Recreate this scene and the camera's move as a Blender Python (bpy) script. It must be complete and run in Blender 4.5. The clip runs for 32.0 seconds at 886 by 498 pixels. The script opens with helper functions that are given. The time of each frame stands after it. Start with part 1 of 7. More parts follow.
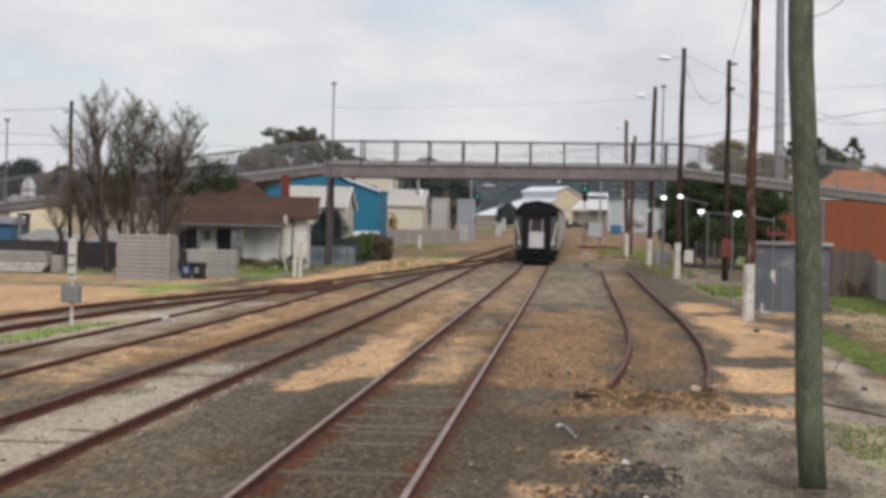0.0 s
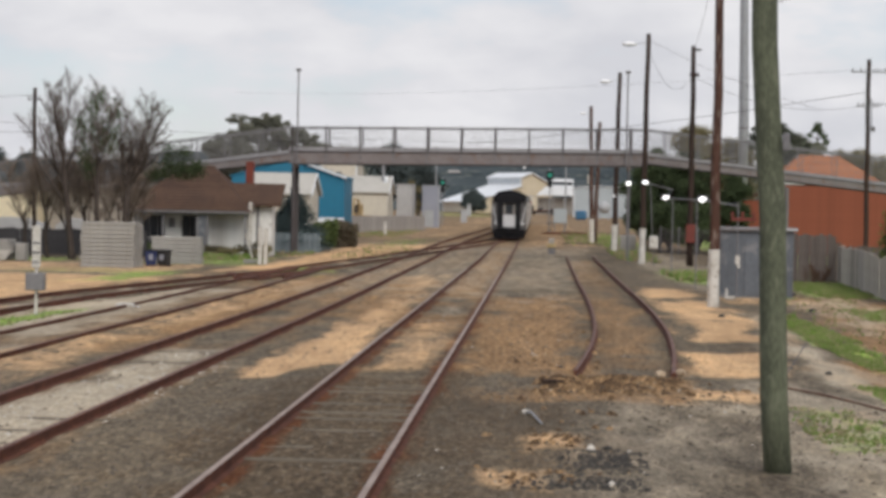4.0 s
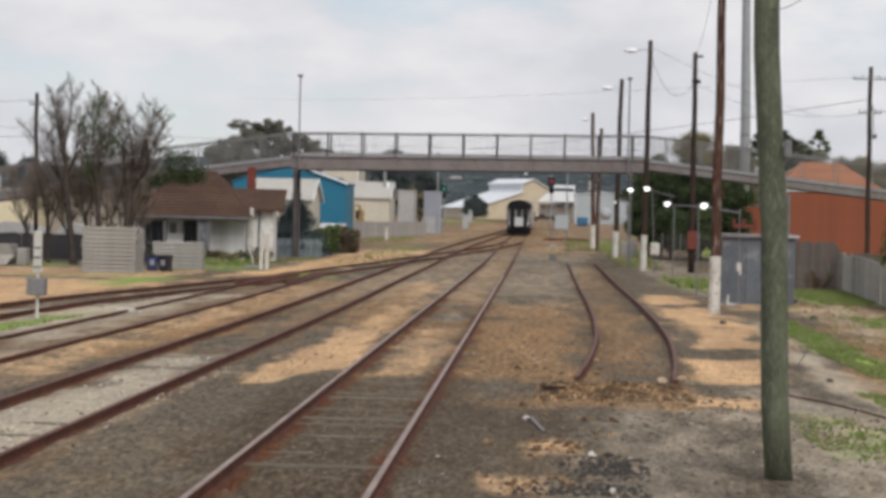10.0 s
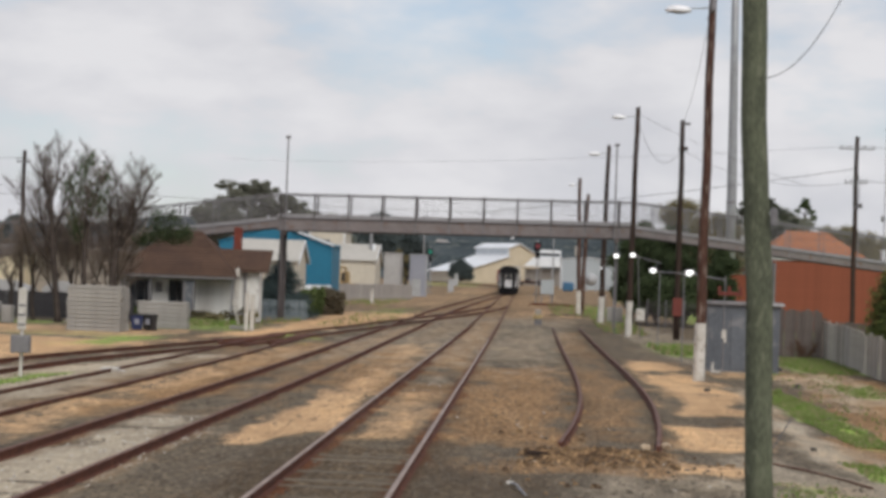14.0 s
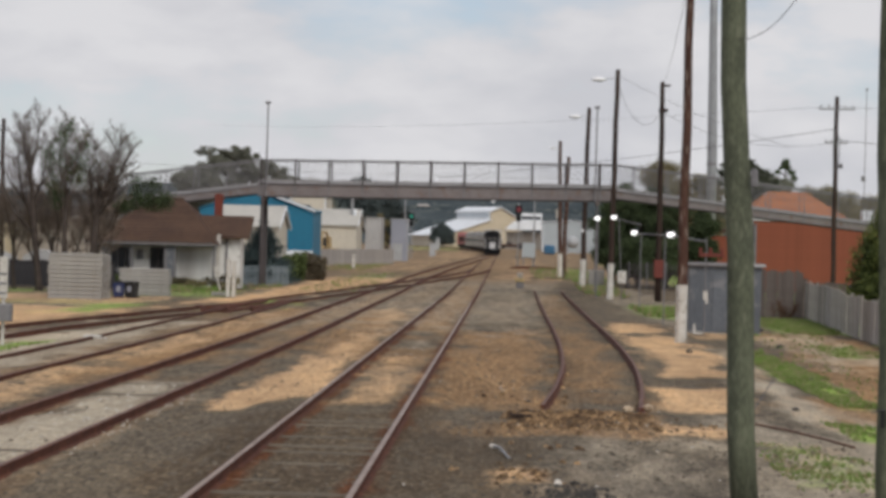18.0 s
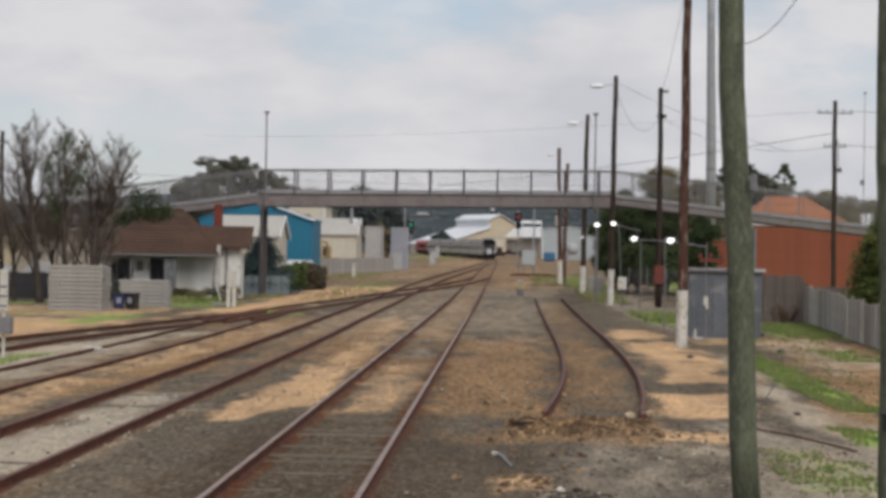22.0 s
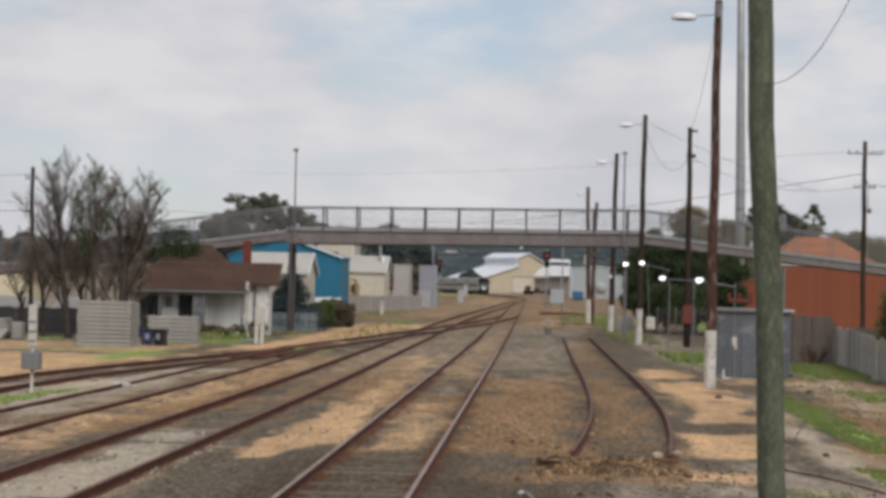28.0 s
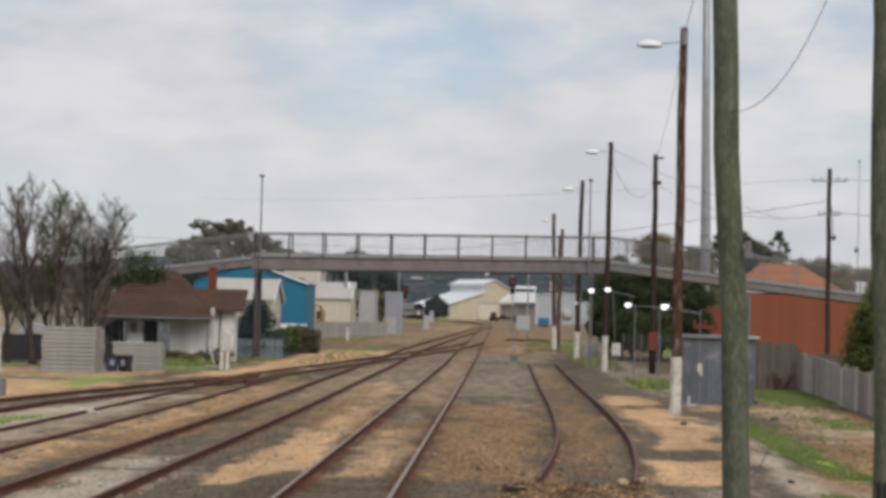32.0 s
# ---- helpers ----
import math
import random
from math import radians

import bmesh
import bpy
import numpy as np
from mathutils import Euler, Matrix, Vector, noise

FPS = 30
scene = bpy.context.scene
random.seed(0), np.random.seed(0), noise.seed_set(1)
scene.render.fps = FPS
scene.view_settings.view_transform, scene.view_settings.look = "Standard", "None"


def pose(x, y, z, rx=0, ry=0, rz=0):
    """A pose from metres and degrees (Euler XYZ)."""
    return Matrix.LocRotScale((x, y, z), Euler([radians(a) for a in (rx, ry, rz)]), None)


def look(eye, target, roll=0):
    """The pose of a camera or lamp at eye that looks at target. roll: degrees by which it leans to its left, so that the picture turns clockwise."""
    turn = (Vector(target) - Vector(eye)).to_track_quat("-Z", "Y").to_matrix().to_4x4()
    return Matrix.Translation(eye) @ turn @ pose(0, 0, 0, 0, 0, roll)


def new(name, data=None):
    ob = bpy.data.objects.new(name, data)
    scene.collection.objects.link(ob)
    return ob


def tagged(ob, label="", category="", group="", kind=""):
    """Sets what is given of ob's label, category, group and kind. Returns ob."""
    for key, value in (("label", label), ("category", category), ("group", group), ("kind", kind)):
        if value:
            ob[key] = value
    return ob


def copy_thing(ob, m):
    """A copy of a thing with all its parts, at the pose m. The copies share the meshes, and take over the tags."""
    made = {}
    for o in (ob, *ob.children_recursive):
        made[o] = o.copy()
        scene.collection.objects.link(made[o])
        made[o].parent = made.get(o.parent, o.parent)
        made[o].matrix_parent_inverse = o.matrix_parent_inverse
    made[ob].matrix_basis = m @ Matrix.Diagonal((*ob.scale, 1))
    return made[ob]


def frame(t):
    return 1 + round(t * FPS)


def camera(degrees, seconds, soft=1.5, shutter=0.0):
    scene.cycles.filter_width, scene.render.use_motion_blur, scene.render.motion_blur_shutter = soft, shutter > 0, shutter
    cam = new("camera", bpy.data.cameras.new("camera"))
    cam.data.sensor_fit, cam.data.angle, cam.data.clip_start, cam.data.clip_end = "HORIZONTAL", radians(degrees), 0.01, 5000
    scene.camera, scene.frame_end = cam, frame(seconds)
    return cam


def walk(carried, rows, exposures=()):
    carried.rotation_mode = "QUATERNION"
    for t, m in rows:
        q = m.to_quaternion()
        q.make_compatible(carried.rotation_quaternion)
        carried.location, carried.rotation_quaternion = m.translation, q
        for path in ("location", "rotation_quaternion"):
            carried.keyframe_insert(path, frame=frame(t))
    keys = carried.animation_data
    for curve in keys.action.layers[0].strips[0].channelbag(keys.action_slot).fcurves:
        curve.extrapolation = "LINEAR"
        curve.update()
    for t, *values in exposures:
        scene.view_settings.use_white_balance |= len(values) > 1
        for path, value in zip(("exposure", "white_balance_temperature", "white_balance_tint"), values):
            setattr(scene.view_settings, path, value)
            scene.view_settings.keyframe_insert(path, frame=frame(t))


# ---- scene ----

EYE = 2.815
cam = camera(23.93, 32.0, soft=3.8)
# seconds, yaw, pitch, roll of a hand-held camera that stays on one spot
TURNS = [
    (0.0, 3.538, -0.680, -1.332),
    (0.5, 3.601, -0.612, -1.316),
    (1.0, 3.365, -0.630, -1.342),
    (1.5, 3.331, -0.518, -1.387),
    (2.0, 3.257, -0.494, -1.246),
    (2.5, 3.233, -0.985, -1.193),
    (3.0, 3.192, -1.239, -1.238),
    (3.5, 2.547, -0.946, -1.193),
    (5.5, 2.803, -1.515, -1.040),
    (6.0, 2.826, -1.420, -1.080),
    (6.5, 3.243, -1.261, -1.043),
    (7.0, 3.519, -1.289, -1.000),
    (7.5, 3.635, -1.319, -0.986),
    (8.0, 3.464, -1.207, -1.000),
    (8.5, 3.384, -1.119, -0.980),
    (9.0, 3.126, -0.991, -0.900),
    (9.5, 2.865, -0.964, -1.076),
    (10.0, 2.626, -0.871, -1.323),
    (10.5, 2.289, -0.765, -1.473),
    (11.0, 2.109, -0.736, -1.423),
    (11.5, 2.279, -0.765, -1.454),
    (12.0, 2.783, -0.525, -0.844),
    (12.3, 3.700, -0.330, -1.300),
    (12.5, 3.493, -0.234, -1.660),
    (13.0, 3.192, 0.257, -1.896),
    (13.5, 3.178, 0.328, -2.495),
    (14.0, 2.236, 0.876, -2.145),
    (14.5, 1.762, 0.717, -2.277),
    (16.5, 1.158, 0.029, -1.698),
    (17.0, 1.131, 0.119, -1.626),
    (17.5, 1.588, -0.147, -1.547),
    (18.0, 1.727, -0.090, -1.563),
    (18.5, 1.883, 0.031, -1.417),
    (19.0, 1.771, 0.120, -1.466),
    (19.5, 1.717, 0.157, -1.408),
    (20.0, 1.634, 0.187, -1.411),
    (20.5, 1.671, 0.237, -1.328),
    (21.0, 1.512, 0.174, -1.195),
    (21.5, 1.452, 0.115, -1.131),
    (22.0, 1.725, 0.132, -0.964),
    (22.5, 1.960, 0.302, -1.314),
    (23.0, 2.092, 0.285, -1.180),
    (23.5, 1.904, 0.445, -1.148),
    (24.0, 1.882, 0.534, -1.155),
    (24.5, 1.767, 0.643, -1.064),
    (25.0, 1.659, 0.818, -1.181),
    (25.5, 1.832, 0.853, -1.236),
    (27.5, 2.445, 1.160, -1.393),
    (28.0, 2.499, 1.162, -1.343),
    (28.5, 2.659, 1.154, -1.278),
    (29.0, 2.557, 1.289, -1.307),
    (29.5, 2.355, 1.341, -1.443),
    (30.0, 2.218, 1.364, -1.469),
    (30.5, 2.145, 1.516, -1.406),
    (31.0, 1.949, 1.765, -1.373),
    (31.5, 1.576, 2.013, -1.399),
    (32.0, 1.563, 1.907, -1.413),
]
walk(cam, [(t, pose(0, 0, EYE, 90 + pitch, roll, yaw)) for t, yaw, pitch, roll in TURNS],
     exposures=[(0, 0.12), (11, 0.11), (14.5, 0.02), (17, -0.06), (25, -0.08), (29, -0.07), (32, -0.04)])

# ---- sky and sun: bright, broken overcast ----
world = bpy.data.worlds.new("sky")
scene.world = world
world.use_nodes = True
wn, wl = world.node_tree.nodes, world.node_tree.links
wn.clear()
w_out = wn.new("ShaderNodeOutputWorld")
w_bg = wn.new("ShaderNodeBackground")
w_sky = wn.new("ShaderNodeTexSky")
w_sky.sky_type = "NISHITA"
w_sky.sun_disc = False
w_sky.sun_elevation = radians(40)
w_sky.sun_rotation = radians(157)
w_sky.air_density, w_sky.dust_density, w_sky.ozone_density = 1.0, 0.4, 3.0
w_tc = wn.new("ShaderNodeTexCoord")
w_map = wn.new("ShaderNodeMapping")
w_map.inputs["Scale"].default_value = (7.0, 7.0, 17.0)
w_map.inputs["Location"].default_value = (1.0, 0.4, 0.1)
w_noise = wn.new("ShaderNodeTexNoise")
w_noise.inputs["Scale"].default_value = 1.0
w_noise.inputs["Detail"].default_value = 5.0
w_noise.inputs["Roughness"].default_value = 0.6
w_ramp = wn.new("ShaderNodeValToRGB")
w_ramp.color_ramp.elements[0].position, w_ramp.color_ramp.elements[0].color = 0.30, (0.48, 0.48, 0.48, 1)
w_ramp.color_ramp.elements[1].position, w_ramp.color_ramp.elements[1].color = 0.50, (1, 1, 1, 1)
# the cover thins out away from the horizon
w_xyz = wn.new("ShaderNodeSeparateXYZ")
w_thin = wn.new("ShaderNodeMapRange")
w_thin.inputs["From Min"].default_value, w_thin.inputs["From Max"].default_value = 0.05, 0.16
w_thin.inputs["To Min"].default_value, w_thin.inputs["To Max"].default_value = 0.06, -0.10
w_cover = wn.new("ShaderNodeMath")
w_cover.operation = "ADD"
w_fine = wn.new("ShaderNodeTexNoise")
w_fine.inputs["Scale"].default_value = 2.0
w_fine.inputs["Detail"].default_value = 6.0
w_shade = wn.new("ShaderNodeValToRGB")
w_shade.color_ramp.elements[0].position, w_shade.color_ramp.elements[0].color = 0.36, (6.05, 6.10, 6.5, 1)
w_shade.color_ramp.elements[1].position, w_shade.color_ramp.elements[1].color = 0.64, (7.4, 7.36, 7.6, 1)
w_mix = wn.new("ShaderNodeMix")
w_mix.data_type = "RGBA"
wl.new(w_tc.outputs["Generated"], w_map.inputs["Vector"])
wl.new(w_map.outputs["Vector"], w_noise.inputs["Vector"])
wl.new(w_map.outputs["Vector"], w_fine.inputs["Vector"])
wl.new(w_tc.outputs["Generated"], w_xyz.inputs["Vector"])
wl.new(w_xyz.outputs["Z"], w_thin.inputs["Value"])
wl.new(w_noise.outputs["Fac"], w_cover.inputs[0])
wl.new(w_thin.outputs["Result"], w_cover.inputs[1])
wl.new(w_cover.outputs[0], w_ramp.inputs["Fac"])
wl.new(w_fine.outputs["Fac"], w_shade.inputs["Fac"])
wl.new(w_ramp.outputs["Color"], w_mix.inputs["Factor"])
wl.new(w_sky.outputs["Color"], w_mix.inputs["A"])
wl.new(w_shade.outputs["Color"], w_mix.inputs["B"])
wl.new(w_mix.outputs["Result"], w_bg.inputs["Color"])
w_bg.inputs["Strength"].default_value = 0.1
wl.new(w_bg.outputs["Background"], w_out.inputs["Surface"])

sun_data = bpy.data.lights.new("sun", "SUN")
sun_data.energy, sun_data.angle, sun_data.color = 2.05, radians(38), (1.0, 0.95, 0.88)
sun = new("sun", sun_data)
sun.matrix_world = look((45, -105, 104), (0, 0, 0))


# ---- materials ----
def material(name, colour, other=None, rough=0.8, metal=0.0, size=1.0, mix=0.5, bump=0.0, bump_size=None, vary=0.0, spot=None, emit=0.0, stretch=(1, 1, 1)):
    """Noise between two colours at two scales, bump, variation from piece to piece."""
    m = bpy.data.materials.new(name)
    m.use_nodes = True
    n, l = m.node_tree.nodes, m.node_tree.links
    b = n["Principled BSDF"]
    b.inputs["Roughness"].default_value = rough
    b.inputs["Metallic"].default_value = metal
    b.inputs["Specular IOR Level"].default_value = 0.5 if rough < 0.75 else 0.15
    tc = n.new("ShaderNodeTexCoord")
    mp = n.new("ShaderNodeMapping")
    mp.inputs["Scale"].default_value = stretch
    l.new(tc.outputs["Object"], mp.inputs["Vector"])
    big = n.new("ShaderNodeTexNoise")
    big.inputs["Scale"].default_value = 1.0 / size
    big.inputs["Detail"].default_value = 3
    fine = n.new("ShaderNodeTexNoise")
    fine.inputs["Scale"].default_value = 9.0 / size
    fine.inputs["Detail"].default_value = 5
    l.new(mp.outputs["Vector"], big.inputs["Vector"])
    l.new(mp.outputs["Vector"], fine.inputs["Vector"])
    add = n.new("ShaderNodeMath")
    add.operation = "ADD"
    l.new(big.outputs["Fac"], add.inputs[0])
    l.new(fine.outputs["Fac"], add.inputs[1])
    rng = n.new("ShaderNodeMapRange")
    rng.inputs["From Min"].default_value, rng.inputs["From Max"].default_value = 0.75, 1.25
    rng.inputs["To Max"].default_value = mix * 2
    l.new(add.outputs[0], rng.inputs["Value"])
    other = other or tuple(c * 0.7 for c in colour)
    mx = n.new("ShaderNodeMix")
    mx.data_type = "RGBA"
    mx.inputs["A"].default_value, mx.inputs["B"].default_value = (*colour, 1), (*other, 1)
    l.new(rng.outputs["Result"], mx.inputs["Factor"])
    last = mx.outputs["Result"]
    if spot:
        sp = n.new("ShaderNodeTexNoise")
        sp.inputs["Scale"].default_value = 3.1 / size
        sp.inputs["Detail"].default_value = 6
        l.new(mp.outputs["Vector"], sp.inputs["Vector"])
        sr = n.new("ShaderNodeMapRange")
        sr.inputs["From Min"].default_value, sr.inputs["From Max"].default_value = 0.54, 0.66
        l.new(sp.outputs["Fac"], sr.inputs["Value"])
        m2 = n.new("ShaderNodeMix")
        m2.data_type = "RGBA"
        m2.inputs["B"].default_value = (*spot, 1)
        l.new(last, m2.inputs["A"])
        l.new(sr.outputs["Result"], m2.inputs["Factor"])
        last = m2.outputs["Result"]
    if vary:
        oi = n.new("ShaderNodeObjectInfo")
        geo = n.new("ShaderNodeNewGeometry")
        av = n.new("ShaderNodeMath")
        av.operation = "ADD"
        l.new(oi.outputs["Random"], av.inputs[0])
        l.new(geo.outputs["Random Per Island"], av.inputs[1])
        vr = n.new("ShaderNodeMapRange")
        vr.inputs["From Max"].default_value = 2
        vr.inputs["To Min"].default_value, vr.inputs["To Max"].default_value = 1 - vary, 1 + vary
        l.new(av.outputs[0], vr.inputs["Value"])
        hs = n.new("ShaderNodeHueSaturation")
        l.new(vr.outputs["Result"], hs.inputs["Value"])
        l.new(last, hs.inputs["Color"])
        last = hs.outputs["Color"]
    l.new(last, b.inputs["Base Color"])
    if bump:
        bn = n.new("ShaderNodeTexNoise")
        bn.inputs["Scale"].default_value = 1.0 / (bump_size or size * 0.1)
        bn.inputs["Detail"].default_value = 4
        l.new(mp.outputs["Vector"], bn.inputs["Vector"])
        bp = n.new("ShaderNodeBump")
        bp.inputs["Strength"].default_value = 0.8
        bp.inputs["Distance"].default_value = bump
        l.new(bn.outputs["Fac"], bp.inputs["Height"])
        l.new(bp.outputs["Normal"], b.inputs["Normal"])
    if emit:
        b.inputs["Emission Color"].default_value = (*colour, 1)
        b.inputs["Emission Strength"].default_value = emit
    return m


M = {}
M["rust"] = material("rusted steel", (0.125, 0.048, 0.030), (0.062, 0.026, 0.019), 0.8, 0.0, 0.5, bump=0.004, bump_size=0.05, spot=(0.15, 0.062, 0.036))
M["worn"] = material("worn rail head", (0.34, 0.265, 0.225), (0.215, 0.155, 0.128), 0.62, 0.1, 0.8)
M["wornrust"] = material("dull rusty rail head", (0.155, 0.068, 0.046), (0.090, 0.040, 0.029), 0.7, 0.05, 0.6)
M["sleeper"] = material("weathered sleeper timber", (0.185, 0.152, 0.112), (0.095, 0.078, 0.060), 0.9, 0, 0.5, bump=0.01, bump_size=0.04, vary=0.35, stretch=(0.4, 3, 3))
M["poleg"] = material("green treated pine pole", (0.148, 0.160, 0.106), (0.080, 0.087, 0.061), 0.9, 0, 0.34, mix=0.55, bump=0.014, bump_size=0.03, spot=(0.165, 0.172, 0.120), stretch=(1.7, 1.7, 0.55))
M["poleb"] = material("brown weathered pole timber", (0.090, 0.045, 0.032), (0.038, 0.021, 0.017), 0.85, 0, 0.5, bump=0.012, bump_size=0.04, vary=0.2, spot=(0.20, 0.155, 0.13), stretch=(2.5, 2.5, 0.3))
M["poled"] = material("dark creosoted pole timber", (0.048, 0.030, 0.023), (0.024, 0.018, 0.016), 0.85, 0, 0.5, bump=0.012, bump_size=0.04, vary=0.25, stretch=(2.5, 2.5, 0.3))
M["white"] = material("weathered white paint", (0.62, 0.60, 0.56), (0.45, 0.42, 0.37), 0.7, 0, 0.6, spot=(0.33, 0.29, 0.24))
M["galv"] = material("galvanised steel", (0.36, 0.37, 0.38), (0.27, 0.27, 0.28), 0.5, 0.5, 0.7)
M["galvd"] = material("dull grey painted steel", (0.21, 0.20, 0.205), (0.14, 0.135, 0.14), 0.6, 0.2, 0.9, vary=0.15)
M["girder"] = material("grey-mauve painted girder", (0.225, 0.200, 0.195), (0.160, 0.138, 0.135), 0.75, 0.0, 1.6, spot=(0.18, 0.13, 0.11))
M["bdark"] = material("dark grey bridge steel", (0.105, 0.095, 0.095), (0.07, 0.06, 0.06), 0.75, 0.1, 1.0)
M["kick"] = material("pale grey kick sheet", (0.29, 0.28, 0.285), (0.23, 0.22, 0.225), 0.7, 0.1, 1.5)
M["deck"] = material("grey deck planks", (0.22, 0.21, 0.2), (0.15, 0.14, 0.13), 0.85, 0, 1.0)
M["hut"] = material("slate-grey sheet steel", (0.125, 0.137, 0.155), (0.088, 0.097, 0.112), 0.65, 0.1, 1.4, spot=(0.19, 0.19, 0.20))
M["huttrim"] = material("pale steel capping", (0.42, 0.43, 0.44), (0.32, 0.32, 0.32), 0.6, 0.2, 1.0)
M["brick"] = material("orange-red brick", (0.265, 0.086, 0.052), (0.215, 0.070, 0.043), 0.9, 0, 1.5, vary=0.06)
M["terracotta"] = material("terracotta tiles", (0.46, 0.185, 0.085), (0.35, 0.135, 0.065), 0.85, 0, 2.0, vary=0.15)
M["brownroof"] = material("brown roof tiles", (0.098, 0.058, 0.040), (0.066, 0.041, 0.031), 0.85, 0, 2.2, vary=0.18)
M["chimney"] = material("dark red chimney brick", (0.20, 0.055, 0.04), (0.13, 0.04, 0.03), 0.9, 0, 0.8)
M["weather"] = material("off-white weatherboard", (0.72, 0.71, 0.68), (0.58, 0.57, 0.54), 0.75, 0, 1.6, vary=0.06, spot=(0.47, 0.45, 0.42))
# darker copy of the weatherboard, its shade put into the colour
M["weatherg"] = material("shaded grey weatherboard", (0.34, 0.335, 0.33), (0.26, 0.255, 0.25), 0.75, 0, 1.6)
M["trimdark"] = material("dark trim", (0.055, 0.05, 0.05), (0.035, 0.03, 0.03), 0.7)
M["glass"] = material("dark window glass", (0.02, 0.024, 0.028), (0.03, 0.034, 0.04), 0.12, 0.0, 2.0)
M["blue"] = material("bright blue sheet cladding", (0.009, 0.150, 0.250), (0.007, 0.122, 0.21), 0.6, 0.0, 2.5, vary=0.05)
M["roofwhite"] = material("white roof sheet", (0.82, 0.84, 0.86), (0.70, 0.72, 0.74), 0.5, 0.15, 3.0)
M["roofgrey"] = material("pale grey roof sheet", (0.42, 0.41, 0.40), (0.33, 0.32, 0.31), 0.6, 0.1, 3.0)
M["cream"] = material("cream cladding", (0.58, 0.50, 0.37), (0.48, 0.41, 0.30), 0.75, 0, 3.0, vary=0.05)
M["creamp"] = material("pale cream cladding", (0.62, 0.57, 0.47), (0.52, 0.47, 0.39), 0.75, 0, 3.0, vary=0.05)
M["creamwall"] = material("bright cream painted wall", (0.76, 0.66, 0.46), (0.66, 0.57, 0.40), 0.75, 0, 3.0)
M["brush"] = material("brown leafless brushwood", (0.275, 0.216, 0.176), (0.185, 0.146, 0.120), 0.95, 0, 0.5, vary=0.25)
M["deadwood"] = material("reddish dead twigs", (0.135, 0.080, 0.055), (0.085, 0.052, 0.038), 0.95, 0, 0.5, vary=0.3)
M["greyblue"] = material("grey-blue sheet", (0.30, 0.31, 0.36), (0.24, 0.25, 0.29), 0.7, 0.05, 2.0)
M["fenceold"] = material("weathered grey palings", (0.44, 0.405, 0.36), (0.29, 0.26, 0.23), 0.9, 0, 0.7, vary=0.25, stretch=(3, 3, 0.4))
M["fencegrey"] = material("dark weathered palings", (0.300, 0.270, 0.240), (0.200, 0.180, 0.160), 0.9, 0, 0.7, vary=0.25, stretch=(3, 3, 0.4))
M["fencedark"] = material("dark brown palings", (0.150, 0.124, 0.110), (0.095, 0.079, 0.070), 0.9, 0, 0.7, vary=0.25, stretch=(3, 3, 0.4))
M["fencemid"] = material("grey-brown palings", (0.35, 0.325, 0.30), (0.25, 0.23, 0.215), 0.9, 0, 1.2, vary=0.28, stretch=(3, 3, 0.4))
M["fenceblue"] = material("blue-grey pickets", (0.22, 0.26, 0.28), (0.16, 0.19, 0.21), 0.8, 0, 0.8, vary=0.18)
M["darkmesh"] = material("dark sheet fence", (0.065, 0.062, 0.064), (0.045, 0.043, 0.045), 0.9, 0, 1.5, vary=0.1)
M["concrete"] = material("grey concrete", (0.35, 0.335, 0.31), (0.26, 0.245, 0.225), 0.9, 0, 0.9, bump=0.008, bump_size=0.05, vary=0.15)
M["navy"] = material("navy-blue plastic", (0.016, 0.028, 0.105), (0.012, 0.02, 0.07), 0.5, 0, 0.8)
M["black"] = material("black plastic", (0.02, 0.02, 0.022), (0.014, 0.014, 0.015), 0.55, 0, 0.5)
M["bark"] = material("grey-brown bark", (0.072, 0.056, 0.048), (0.042, 0.034, 0.030), 0.95, 0, 0.4, bump=0.02, bump_size=0.08, vary=0.12)
M["twig"] = material("thin bare twigs", (0.175, 0.145, 0.128), (0.120, 0.098, 0.087), 0.95, 0, 0.6, vary=0.1)
M["leaf"] = material("mid green leaves", (0.105, 0.135, 0.048), (0.065, 0.088, 0.034), 0.75, 0, 1.2, vary=0.45)
M["leafdark"] = material("dark green leaves", (0.075, 0.100, 0.045), (0.042, 0.058, 0.028), 0.8, 0, 1.2, vary=0.4)
# haze of distance put into the leaf colour as a bluer tone
M["leafhaze"] = material("far tree leaves with blue haze in the colour", (0.092, 0.112, 0.108), (0.056, 0.070, 0.072), 0.85, 0, 1.5, vary=0.35)
M["leafeuc"] = material("grey-green eucalypt leaves", (0.200, 0.202, 0.160), (0.140, 0.142, 0.112), 0.8, 0, 1.5, vary=0.35)
M["leafeucdark"] = material("dark grey-green eucalypt leaves", (0.105, 0.115, 0.082), (0.066, 0.074, 0.054), 0.8, 0, 1.5, vary=0.35)
M["leafolive"] = material("olive brown leaves", (0.225, 0.19, 0.10), (0.15, 0.13, 0.075), 0.8, 0, 1.5, vary=0.35)
M["leafbrown"] = material("brownish green leaves", (0.105, 0.090, 0.050), (0.060, 0.052, 0.032), 0.8, 0, 1.0, vary=0.4)
M["leafdry"] = material("dry grey-brown leaves", (0.215, 0.180, 0.125), (0.120, 0.100, 0.070), 0.85, 0, 0.8, vary=0.45)
M["leafblue"] = material("blue-green conifer needles", (0.100, 0.135, 0.135), (0.064, 0.092, 0.096), 0.8, 0, 0.8, vary=0.4)
M["leafyellow"] = material("yellow-green cypress", (0.150, 0.168, 0.046), (0.036, 0.050, 0.018), 0.8, 0, 0.8, vary=0.45)
M["grass"] = material("green grass", (0.195, 0.300, 0.070), (0.150, 0.215, 0.056), 0.85, 0, 1.0, vary=0.4)
